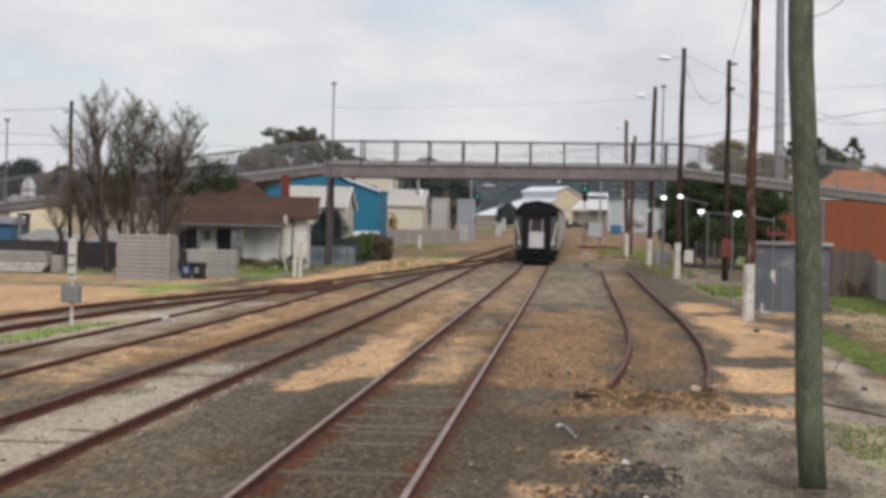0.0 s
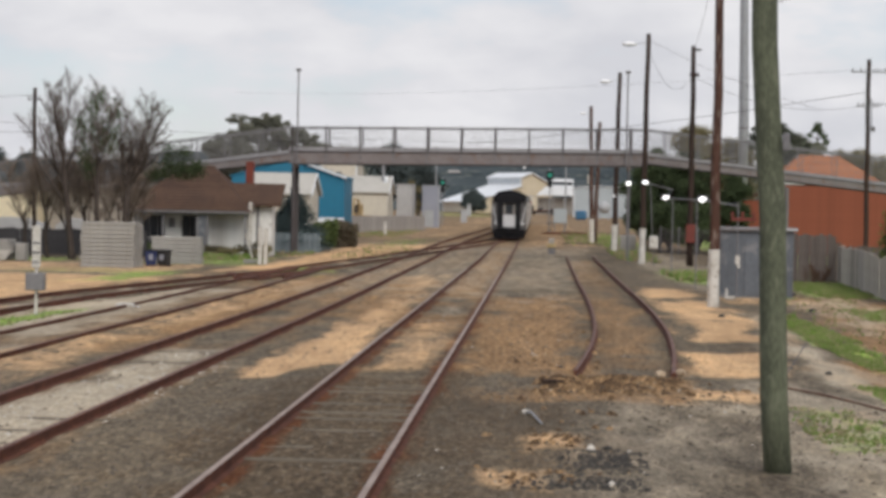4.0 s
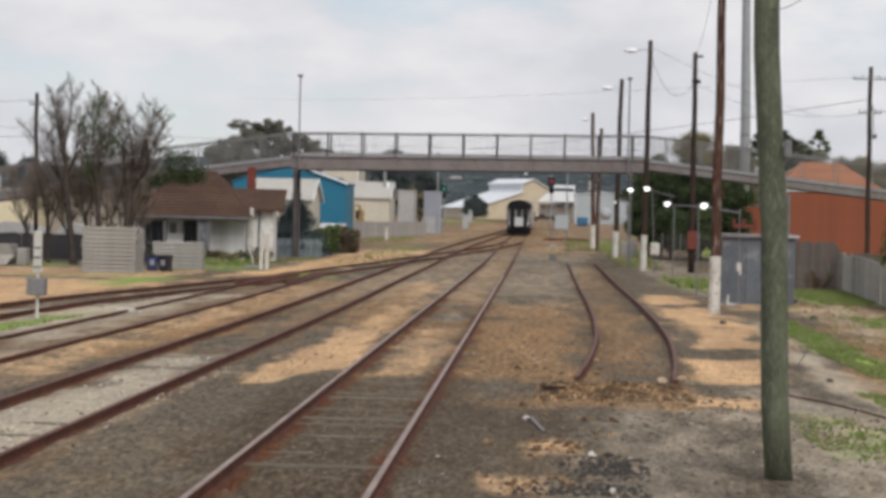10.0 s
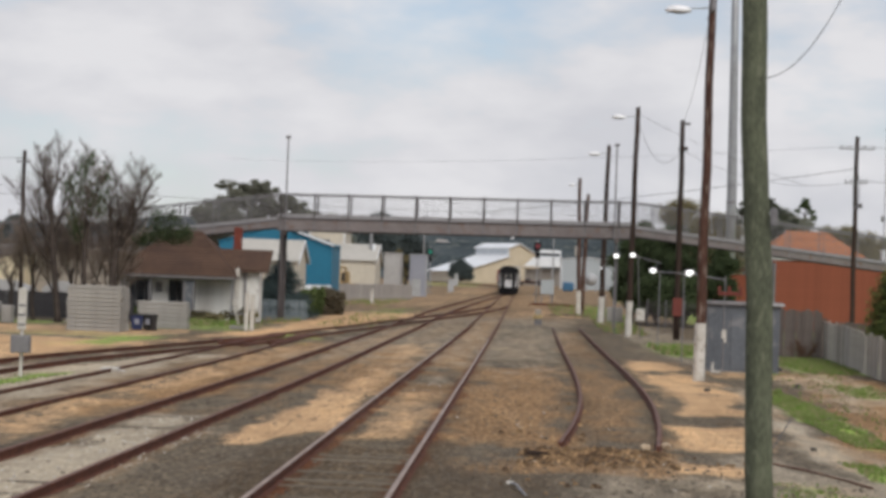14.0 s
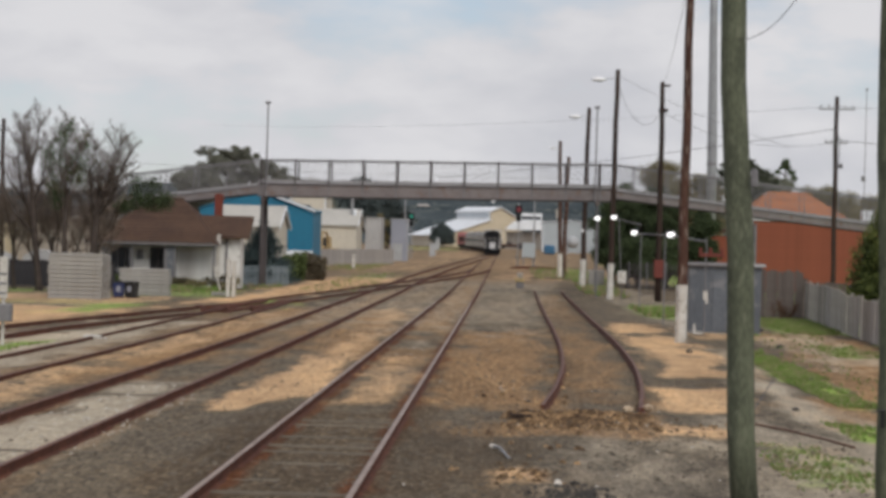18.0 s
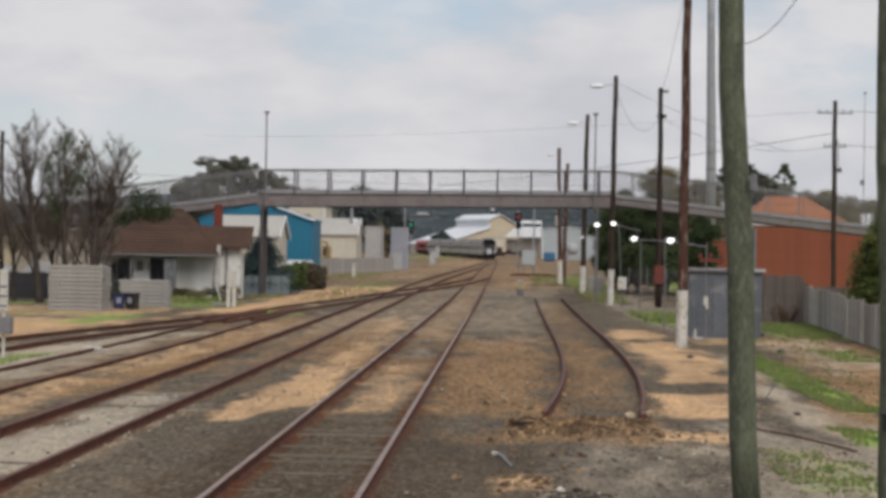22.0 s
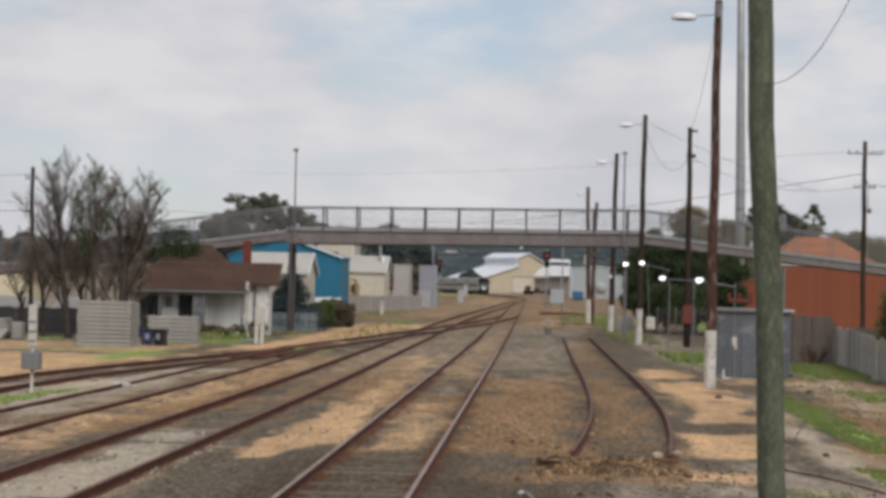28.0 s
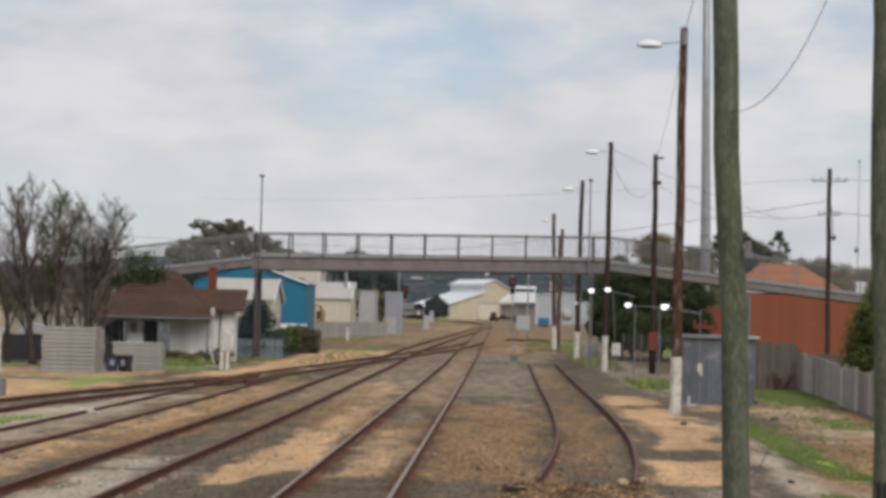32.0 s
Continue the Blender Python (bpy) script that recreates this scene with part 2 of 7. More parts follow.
M["drygrass"] = material("dry straw grass", (0.40, 0.33, 0.20), (0.29, 0.24, 0.14), 0.9, 0, 1.0, vary=0.35)
M["chips"] = material("tan bark chips", (0.33, 0.215, 0.115), (0.065, 0.042, 0.027), 0.95, 0, 0.3, mix=0.75, vary=0.85)
M["stone"] = material("grey ballast stone", (0.165, 0.138, 0.108), (0.095, 0.080, 0.064), 0.92, 0, 0.2, vary=0.5)
M["palestone"] = material("pale stone", (0.62, 0.58, 0.52), (0.45, 0.41, 0.36), 0.9, 0, 0.3, vary=0.2)
M["tanstone"] = material("tan limestone", (0.50, 0.40, 0.29), (0.34, 0.26, 0.18), 0.92, 0, 0.2, vary=0.2)
M["coal"] = material("charred lumps", (0.085, 0.078, 0.070), (0.048, 0.044, 0.042), 0.9, 0, 0.2, vary=0.4)
M["lampglow"] = material("lit lamp lens", (1.0, 1.0, 0.98), (1.0, 1.0, 0.98), 0.3, emit=1.6)
M["lamphead"] = material("pale lamp housing", (0.82, 0.82, 0.83), (0.72, 0.72, 0.73), 0.4, 0.1, 0.5)
M["lampunder"] = material("smoky lamp bowl", (0.12, 0.12, 0.115), (0.09, 0.09, 0.085), 0.3, 0, 0.5)
M["wire"] = material("black cable", (0.05, 0.05, 0.055), (0.04, 0.04, 0.045), 0.7)
M["redglow"] = material("red signal lens", (0.16, 0.022, 0.028), (0.16, 0.022, 0.028), 0.6, emit=0.10)
M["greenglow"] = material("green signal lens", (0.012, 0.17, 0.12), (0.012, 0.17, 0.12), 0.5, emit=0.42)
M["redbox"] = material("faded red paint", (0.185, 0.055, 0.044), (0.13, 0.042, 0.035), 0.8, 0, 0.5)
M["silver"] = material("silver-grey carriage steel", (0.46, 0.42, 0.375), (0.37, 0.335, 0.30), 0.55, 0.1, 2.0)
M["trainend"] = material("dark grey carriage end paint", (0.115, 0.108, 0.106), (0.075, 0.070, 0.070), 0.6, 0.1, 1.2)
M["trainroof"] = material("dusty grey carriage roof", (0.30, 0.28, 0.265), (0.23, 0.215, 0.205), 0.7, 0.1, 2.0)
M["trainblack"] = material("black rubber and running gear", (0.016, 0.016, 0.018), (0.01, 0.01, 0.012), 0.75, 0, 0.6)
M["trainred"] = material("red locomotive paint", (0.42, 0.055, 0.045), (0.33, 0.05, 0.04), 0.5, 0.0, 1.5)
M["trainwhite"] = material("pale grey door panel", (0.56, 0.56, 0.57), (0.46, 0.46, 0.47), 0.6, 0, 1.0)
M["paleblue"] = material("pale blue-grey wall sheet", (0.40, 0.435, 0.45), (0.32, 0.35, 0.365), 0.7, 0.05, 3.0)
M["roofcream"] = material("cream-white roof sheet", (0.48, 0.455, 0.41), (0.40, 0.38, 0.34), 0.6, 0.05, 3.0)
M["lanternglass"] = material("pale glazing under sky", (0.55, 0.60, 0.64), (0.45, 0.50, 0.54), 0.3, 0.0, 2.0)
M["hill"] = material("distant bush", (0.068, 0.083, 0.088), (0.036, 0.047, 0.053), 0.95, 0, 16.0, mix=0.6, spot=(0.10, 0.112, 0.105))
M["yellow"] = material("yellow paint", (0.44, 0.33, 0.15), (0.34, 0.25, 0.12), 0.7, 0, 0.3)
M["machine"] = material("faded yellow machine paint", (0.50, 0.36, 0.17), (0.38, 0.27, 0.14), 0.6, 0, 0.8, spot=(0.25, 0.20, 0.14))
M["beige"] = material("dull beige render", (0.37, 0.325, 0.27), (0.29, 0.255, 0.215), 0.85, 0, 2.0, spot=(0.25, 0.225, 0.19))
M["tank"] = material("white tank steel", (0.62, 0.62, 0.63), (0.5, 0.5, 0.51), 0.5, 0, 1.5)
M["aqua"] = material("blue tarpaulin", (0.04, 0.13, 0.24), (0.03, 0.10, 0.18), 0.7, 0, 0.8)


# ---- building blocks ----
def box(bm, x0, x1, y0, y1, z0, z1):
    v = [bm.verts.new(c) for c in ((x0, y0, z0), (x1, y0, z0), (x1, y1, z0), (x0, y1, z0), (x0, y0, z1), (x1, y0, z1), (x1, y1, z1), (x0, y1, z1))]
    for q in ((3, 2, 1, 0), (4, 5, 6, 7), (0, 1, 5, 4), (1, 2, 6, 5), (2, 3, 7, 6), (3, 0, 4, 7)):
        bm.faces.new([v[i] for i in q])
    return v


def tube(bm, points, radii, sides=8, cap=True):
    """A tapered tube through points."""
    points = [Vector(p) for p in points]
    rings = []
    for i, p in enumerate(points):
        d = (points[min(i + 1, len(points) - 1)] - points[max(i - 1, 0)]).normalized()
        a = d.cross(Vector((0, 0, 1)) if abs(d.z) < 0.9 else Vector((1, 0, 0))).normalized()
        b = d.cross(a)
        r = radii[i] if isinstance(radii, (list, tuple)) else radii
        rings.append([bm.verts.new(p + (a * math.cos(k * math.tau / sides) + b * math.sin(k * math.tau / sides)) * r) for k in range(sides)])
    for r0, r1 in zip(rings, rings[1:]):
        for k in range(sides):
            bm.faces.new((r0[k], r0[(k + 1) % sides], r1[(k + 1) % sides], r1[k]))
    if cap:
        bm.faces.new(rings[0][::-1])
        bm.faces.new(rings[-1])


def prism(bm, outline, y0, y1):
    """An outline in x and z, drawn out from y0 to y1."""
    a = [bm.verts.new((x, y0, z)) for x, z in outline]
    b = [bm.verts.new((x, y1, z)) for x, z in outline]
    bm.faces.new(a)
    bm.faces.new(b[::-1])
    for i in range(len(a)):
        j = (i + 1) % len(a)
        bm.faces.new((a[j], a[i], b[i], b[j]))


def soften(bm, width, segments=1):
    bmesh.ops.bevel(bm, geom=list(bm.edges), offset=width, segments=segments, affect="EDGES", clamp_overlap=True)


def mesh_of(name, bm, mat, smooth=False):
    bmesh.ops.recalc_face_normals(bm, faces=bm.faces)
    me = bpy.data.meshes.new(name)
    bm.to_mesh(me)
    bm.free()
    for m in mat if isinstance(mat, (list, tuple)) else (mat,):
        me.materials.append(m)
    if smooth:
        me.polygons.foreach_set("use_smooth", [True] * len(me.polygons))
    return me


def part(name, bm, mat, parent, label="", smooth=False, at=None, kind=""):
    ob = new(name, mesh_of(name, bm, mat, smooth))
    ob.parent = parent
    if at:
        ob.location = at
    return tagged(ob, label, kind=kind)


def piece(name, me, parent, at, turn=0.0, scale=(1, 1, 1)):
    ob = new(name, me)
    ob.parent = parent
    ob.location, ob.rotation_euler.z, ob.scale = at, turn, scale
    return ob


def thing(name, at, label, category, group="", kind="", turn=0.0):
    ob = new(name)
    ob.empty_display_size = 0.3
    ob.location, ob.rotation_euler.z = at, radians(turn)
    return tagged(ob, label, category, group, kind)


def solid(name, bm, mat, at, label, category, group="", kind="", smooth=False, turn=0.0):
    ob = new(name, mesh_of(name, bm, mat, smooth))
    ob.location, ob.rotation_euler.z = at, radians(turn)
    return tagged(ob, label, category, group, kind)


def bx(x0, x1, y0, y1, z0, z1, bevel=0.0):
    bm = bmesh.new()
    box(bm, x0, x1, y0, y1, z0, z1)
    if bevel:
        soften(bm, bevel)
    return bm


def tb(points, radii, sides=8):
    bm = bmesh.new()
    tube(bm, points, radii, sides)
    return bm


def pr(outline, y0, y1):
    bm = bmesh.new()
    prism(bm, outline, y0, y1)
    return bm


def slope(y):
    """The line climbs gently past the bridge."""
    return 0.0052 * max(0.0, min(y, 680.0) - 120.0)


RND = random.Random(7)

# ---- ground: one sheet to the horizon, with sand, straw, grass and pale ballast in patches ----
# patches: y0, x from, x to, y1, x from, x to, strength
SAND_NEAR = [
    (34.4, -4.95, -4.5, 39, -4.85, -3.45, 1.0), (38, -4.85, -3.4, 51, -4.75, -3.6, 0.95), (50, -4.7, -3.5, 66, -4.9, -3.5, 0.52), (64, -4.9, -3.5, 95, -5.3, -3.5, 0.40),
    (36.3, -3.1, -1.75, 46, -3.1, -1.75, 0.52), (45, -3.1, -1.75, 53, -3.1, -1.8, 0.42),
    (39, -0.5, 0.2, 52, -0.6, 0.1, 0.30), (72, 3.7, 5.8, 81, 4.0, 5.7, 0.85), (56, 3.8, 6.0, 69, 3.8, 5.6, 0.85), (47.4, 3.6, 5.2, 57, 3.7, 5.8, 0.8),
    (36.4, 2.7, 4.3, 43.5, 3.0, 4.7, 0.85), (32.0, 2.3, 3.6, 34.4, 2.5, 3.8, 0.72), (26.6, 3.3, 4.6, 31.5, 3.8, 5.4, 0.35),
]
SAND_LEFT = [
    (33, -10.0, -8.1, 45, -9.8, -8.0, 0.50), (45, -9.5, -8.2, 62, -9.6, -8.0, 0.50), (26, -9.6, -8.2, 34, -9.7, -8.4, 0.36), (58, -9.6, -7.9, 84, -9.8, -7.9, 0.42),
    (56, -32, -14.6, 84, -32, -13.6, 0.66), (84, -32, -15.5, 100, -32, -15, 0.52), (92, -14, -11.6, 124, -13, -9.2, 0.85), (118, -14.5, -8.4, 160, -13, -7.6, 0.8),
]
SAND_OWN = [
    (24.8, -0.1, 0.7, 26.6, 0.0, 0.8, 0.72), (21.2, -0.6, 0.1, 22.7, -0.5, 0.2, 0.6),
]
SAND_FAR = [
    (185, -16, -7.5, 300, -14, -6, 0.34), (300, -12, -5, 430, -12, -4, 0.4), (165, -1, 3.5, 195, -1, 3.5, 0.4), (168, 2.5, 5.2, 178, 2.5, 5.2, 0.8), (215, -1, 6, 330, -1, 6, 0.32), (70, 5.8, 9.5, 80, 5.8, 9.5, 0.5),
    (31, 4.9, 5.7, 44, 5.1, 6.2, 0.34), (44, 5.2, 6.2, 62, 5.9, 6.9, 0.34), (40, 7.4, 11.8, 76, 8.0, 11.8, 0.28),
]
GRASS_NEAR = [
    (40.3, 6.5, 7.1, 49, 6.4, 7.5, 0.85), (48, 6.4, 7.55, 62, 7.0, 7.5, 0.80), (29.2, 3.5, 4.5, 31.6, 3.8, 5.0, 0.44), (25.2, 3.6, 4.6, 29.2, 4.1, 5.2, 0.42), (32, 5.4, 5.9, 35.6, 5.5, 6.4, 0.8), (21, 4.2, 5.3, 24.5, 4.2, 5.3, 0.5),
    (59.5, 9.4, 10.2, 67.5, 10.3, 11.4, 0.6), (46, -13.0, -12.0, 54.5, -12.6, -11.6, 0.8), (76, -17.4, -15.2, 90, -17, -14.6, 0.6), (64, -13.5, -12.3, 80, -13, -11.6, 0.4),
]
GRASS_FAR = [
    (77, 9.9, 11.8, 96, 12.0, 13.5, 0.62), (148, -13, -8.6, 182, -12, -8, 0.36), (99, -19.5, -13.6, 118, -19.5, -13.6, 0.5), (84, -24, -15, 92, -24, -15, 0.35), (90, 6, 8.6, 105, 6, 8.6, 0.6), (165, 5.4, 9, 235, 5.4, 9, 0.6),
    (86, -12.5, -9, 96, -11.5, -8.8, 0.5), (100, -34, -22, 108, -34, -22, 0.5), (430, -30, -9.5, 640, -30, -12, 0.4), (40, 12.6, 60, 300, 12.6, 60, 0.6), (30, -60, -26, 140, -60, -26, 0.3),
]
PALE = [(104, -14, -9.6, 165, -13, -7.6, 0.5), (34, 4.7, 5.8, 48, 5.3, 6.3, 0.62), (48, 5.3, 6.3, 64, 5.9, 7.0, 0.5), (17, -7.35, -5.85, 34, -7.3, -5.85, 1.0), (34, -7.3, -5.85, 41, -7.2, -6.0, 0.6), (24, -5.7, -5.2, 40, -5.6, -5.2, 0.35), (55, -2.8, -1.9, 62, -2.8, -1.9, 0.42), (13, 2.2, 6.2, 36, 3.0, 7.2, 0.55), (56, -12.8, -11.6, 61.5, -12.8, -11.6, 0.9), (36, 4.4, 7, 50, 4.8, 6, 0.45), (52, 8.2, 11.8, 78, 8.0, 11.8, 0.5), (76, 5.5, 9, 110, 5.5, 9, 0.25), (55, -34, -14.5, 104, -34, -14.5, 0.35), (38, -16, -9.6, 72, -14, -9.8, 0.6), (38, -7.2, -5.9, 80, -7.2, -5.9, 0.3), (58, -9, 1.4, 170, -9, 5, 0.40), (74, 5.5, 12, 150, 5, 9, 0.42), (14, -0.5, 2.6, 34, 0.4, 3.4, 0.40)]
BROWN_NEAR = [
    (36, 5.8, 6.5, 42, 6.1, 7.3, 1.0), (42, 7.3, 8.6, 55, 7.7, 9.2, 0.9),
    (20, -7.85, -7.15, 70, -7.8, -7.1, 0.55), (18, -6.05, -5.3, 70, -6, -5.3, 0.45), (36, -11.6, -9.2, 80, -11.6, -9.2, 0.5), (48, -3.3, -1.55, 58, -3.3, -1.55, 0.6), (62, -3.3, -1.55, 150, -3.3, -1.55, 0.7),
    (35, -1.6, 0.9, 70, -1.6, 1.4, 0.85), (37, 0.9, 2.9, 75, 1.2, 3.4, 0.55), (75, 1.2, 3.4, 128, 1.4, 3.5, 0.5), (64, -1.6, 1.5, 128, -1.6, 1.5, 0.36),
]
BROWN_FAR = [
    (44, -7.2, -5.8, 160, -7.3, -5.8, 0.55), (30, 6.4, 11.8, 50, 7, 11.8, 0.6), (48, 7.6, 12.0, 80, 8.2, 12.2, 0.72), (130, -6, 4, 330, -5, 4, 0.42), (40, -16, -8.5, 100, -16, -8.5, 0.36), (31, -0.1, 2.7, 35.6, 0, 2.7, 0.85), (20, -0.6, 1.4, 28, -0.6, 1.6, 0.36), (50, -5.4, -3.4, 90, -5.8, -3.4, 0.85), (90, -5.8, -3.4, 150, -5.8, -3.4, 0.45), (40, -8.8, -7.1, 90, -9.4, -7.1, 0.75),
]


def patch(x, y, rows, seed):
    wob = 0.55 * noise.noise((x * 0.9 + seed, y * 0.3, seed))
    wob2 = 0.3 * noise.noise((x * 2.6, y * 0.8 + seed, 3.1))
    best = 0.0
    for y0, xa, xb, y1, xc, xd, s in rows:
        u = (y - y0) / (y1 - y0)
        if -0.5 < u < 1.5:
            q = min(1.0, max(0.0, u))
            x0, x1 = xa + (xc - xa) * q, xb + (xd - xb) * q
            if x0 - 1 < x < x1 + 1:
                dx = min(x - x0, x1 - x) / min(1.2, max(0.12, (x1 - x0) * 0.3))
                dy = min(y - y0, y1 - y) / max(0.7, (y1 - y0) * 0.16)
                best = max(best, min(1.0, max(0.0, min(dx, dy) * 0.5 + 0.5 + wob + wob2)) * s)
    return best


LADDER = [(-14.5, 40), (-14.15, 52), (-13.75, 62), (-12.85, 70), (-11.85, 78), (-10.98, 86), (-10.4, 94), (-9.85, 104), (-8.5, 122), (-6.7, 142), (-4.4, 168), (-2.9, 192), (-2.41, 212)]


def rusty(x, y):
    """Rust-stained bed under the ladder track and the far end of the loop."""
    v = 0.0
    for (xa, ya), (xb, yb) in zip(LADDER, LADDER[1:]):
        if ya <= y < yb:
            d = abs(x - (xa + (xb - xa) * (y - ya) / (yb - ya)))
            v = max(v, (0.45 if y < 76 else 1.0) * (1.0 - abs(d - 0.8) / 0.6))
    if 90 < y < 400:
        cx = -6.8 + 4.4 * max(0.0, (y - 170) / 228)
        v = max(v, min(1.0, (y - 90) / 30) * (1.0 - abs(abs(x - cx) - 0.83) / 0.6))
    return 0.8 * max(0.0, v)


# oil-dark bed of the main line
OILY = [(12, -4.2, -0.9, 36, -3.7, -1.2, 1.0), (36, -3.4, -1.5, 70, -3.3, -1.6, 0.3), (14, -1.2, 0.6, 34, -1.2, 0.4, 0.55), (14, -5.2, -4.0, 33, -5.0, -4.0, 0.2)]


def rail_rust(x, y):
    """Rust washed off the rails onto the ground on either side of them."""
    v = 0.0
    if y < 130:
        for r, s in ((-3.245, 1.0), (-1.575, 1.0), (-7.43, 0.7), (-5.75, 0.7)):
            v = max(v, s * (1.0 - abs(abs(x - r) - 0.12) / 0.22))
    return max(0.0, v) * (0.75 + 0.5 * noise.noise((x * 2.0, y * 0.5, 21.0)))


def ground_height(x, y):
    h = slope(y) + 0.025 * noise.noise((x * 0.7, y * 0.5, 0.0)) + 0.012 * noise.noise((x * 2.3, y * 2.0, 5.0))
    h += 0.008 + 0.10 * math.exp(-((x - 1.5) / 0.9) ** 2 - ((y - 34.5) / 1.1) ** 2)
    if -12.2 < x < -8.7 and y < 110:
        h += 0.055 * min(1.0, (x + 12.2) * 2, (-8.7 - x) * 2)
    if x > 5.6 and y < 130:
        h -= 0.10 * min(1.0, (x - 5.6) / 1.2)
    return h


def make_ground():
    ys = [-60, -20, 0, 8, 13, 16]
    y = 17.0
    while y < 3200:
        ys.append(y)
        y += max(0.22, 0.0105 * y)
    xs = [-2500, -900, -300, -120, -70, -50, -42, -36, -31, -27, -24, -21, -19, -17.5]
    x = -16.5
    while x < 13.5:
        xs.append(x)
        x += 0.22
    xs += [14.2, 15.5, 18, 22, 27, 35, 50, 80, 140, 300, 900, 2500]
    co, sand, grass, pale, brown, stain = [], [], [], [], [], []
    for yy in ys:
        for xx in xs:
            co.append((xx, yy, ground_height(xx, yy)))
            sand.append(patch(xx, yy, SAND_NEAR + SAND_OWN + SAND_LEFT + SAND_FAR, 1.0))
            grass.append(patch(xx, yy, GRASS_NEAR + GRASS_FAR, 4.0))
            pale.append(patch(xx, yy, PALE, 8.0))
            brown.append(max(patch(xx, yy, BROWN_NEAR + BROWN_FAR, 12.0), rusty(xx, yy)))
            stain += [patch(xx, yy, OILY, 16.0), max(rail_rust(xx, yy), rusty(xx, yy)), 0.0, 1.0]
    w = len(xs)
    faces = [(j * w + i, j * w + i + 1, (j + 1) * w + i + 1, (j + 1) * w + i) for j in range(len(ys) - 1) for i in range(w - 1)]
    me = bpy.data.meshes.new("ground")
    me.from_pydata(co, [], faces)
    a = me.attributes.new("cover", "FLOAT_COLOR", "POINT")
    a.data.foreach_set("color", [v for row in zip(sand, grass, pale, brown) for v in row])
    a2 = me.attributes.new("stain", "FLOAT_COLOR", "POINT")
    a2.data.foreach_set("color", stain)
    me.polygons.foreach_set("use_smooth", [True] * len(me.polygons))
    m = bpy.data.materials.new("gravel, sand and grass")
    m.use_nodes = True
    n, l = m.node_tree.nodes, m.node_tree.links
    b = n["Principled BSDF"]
    b.inputs["Roughness"].default_value = 0.95
    b.inputs["Specular IOR Level"].default_value = 0.08
    at = n.new("ShaderNodeAttribute")
    at.attribute_name = "cover"
    sep = n.new("ShaderNodeSeparateColor")
    l.new(at.outputs["Color"], sep.inputs["Color"])
    tc = n.new("ShaderNodeTexCoord")

    def grain(scale, detail=5, rough=0.6):
        t = n.new("ShaderNodeTexNoise")
        t.inputs["Scale"].default_value, t.inputs["Detail"].default_value, t.inputs["Roughness"].default_value = scale, detail, rough
        l.new(tc.outputs["Object"], t.inputs["Vector"])
        return t.outputs["Fac"]

    def ramp(fac, *stops):
        r = n.new("ShaderNodeValToRGB")
        while len(r.color_ramp.elements) < len(stops):
            r.color_ramp.elements.new(0.5)
        for e, (p, c) in zip(r.color_ramp.elements, stops):
            e.position, e.color = p, (*c, 1)
        l.new(fac, r.inputs["Fac"])
        return r.outputs["Color"]

    def blend(a_, b_, fac):
        x_ = n.new("ShaderNodeMix")
        x_.data_type = "RGBA"
        l.new(fac, x_.inputs["Factor"])
        l.new(a_, x_.inputs["A"])
        l.new(b_, x_.inputs["B"])
        return x_.outputs["Result"]

    def edge(mask, tex, gain=0.9):
        """The mask, broken up by a texture."""
        s_ = n.new("ShaderNodeMath")
        s_.operation = "MULTIPLY_ADD"
        l.new(tex, s_.inputs[0])
        s_.inputs[1].default_value = gain
        l.new(mask, s_.inputs[2])
        r_ = n.new("ShaderNodeMapRange")
        r_.interpolation_type = "SMOOTHSTEP"
        r_.inputs["From Min"].default_value, r_.inputs["From Max"].default_value = gain * 0.5 + 0.22, gain * 0.5 + 0.72
        l.new(s_.outputs[0], r_.inputs["Value"])
        return r_.outputs["Result"]

    # wind, wheels and rain draw the grain out along the line
    lay = n.new("ShaderNodeMapping")
    lay.inputs["Scale"].default_value = (1.0, 0.28, 1.0)
    l.new(tc.outputs["Object"], lay.inputs["Vector"])

    def drawn(scale, detail=5, rough=0.6):
        t = n.new("ShaderNodeTexNoise")
        t.inputs["Scale"].default_value, t.inputs["Detail"].default_value, t.inputs["Roughness"].default_value = scale, detail, rough
        l.new(lay.outputs["Vector"], t.inputs["Vector"])
        return t.outputs["Fac"]

    def times(a_, b_, amount):
        x_ = n.new("ShaderNodeMix")
        x_.data_type, x_.blend_type = "RGBA", "MULTIPLY"
        x_.inputs["Factor"].default_value = amount
        l.new(a_, x_.inputs["A"])
        l.new(b_, x_.inputs["B"])
        return x_.outputs["Result"]

    big, mid, fine = drawn(0.35, 4), drawn(1.7, 5, 0.65), drawn(8.0, 6, 0.7)
    stones = n.new("ShaderNodeTexVoronoi")
    stones.inputs["Scale"].default_value = 17.0
    l.new(lay.outputs["Vector"], stones.inputs["Vector"])
    cell = n.new("ShaderNodeSeparateColor")
    l.new(stones.outputs["Color"], cell.inputs["Color"])
    # crushed stone: grey, with browner and darker areas
    gravel = ramp(fine, (0.28, (0.056, 0.047, 0.036)), (0.5, (0.104, 0.088, 0.067)), (0.74, (0.162, 0.137, 0.104)))
    gravel2 = ramp(fine, (0.3, (0.080, 0.055, 0.032)), (0.7, (0.170, 0.122, 0.074)))
    g = blend(gravel, gravel2, ramp(mid, (0.48, (0, 0, 0)), (0.68, (1, 1, 1))))
    dark_g = ramp(fine, (0.3, (0.044, 0.037, 0.029)), (0.7, (0.098, 0.083, 0.066)))
    g = blend(g, dark_g, ramp(drawn(0.8, 6, 0.65), (0.47, (0, 0, 0)), (0.60, (0.85, 0.85, 0.85))))
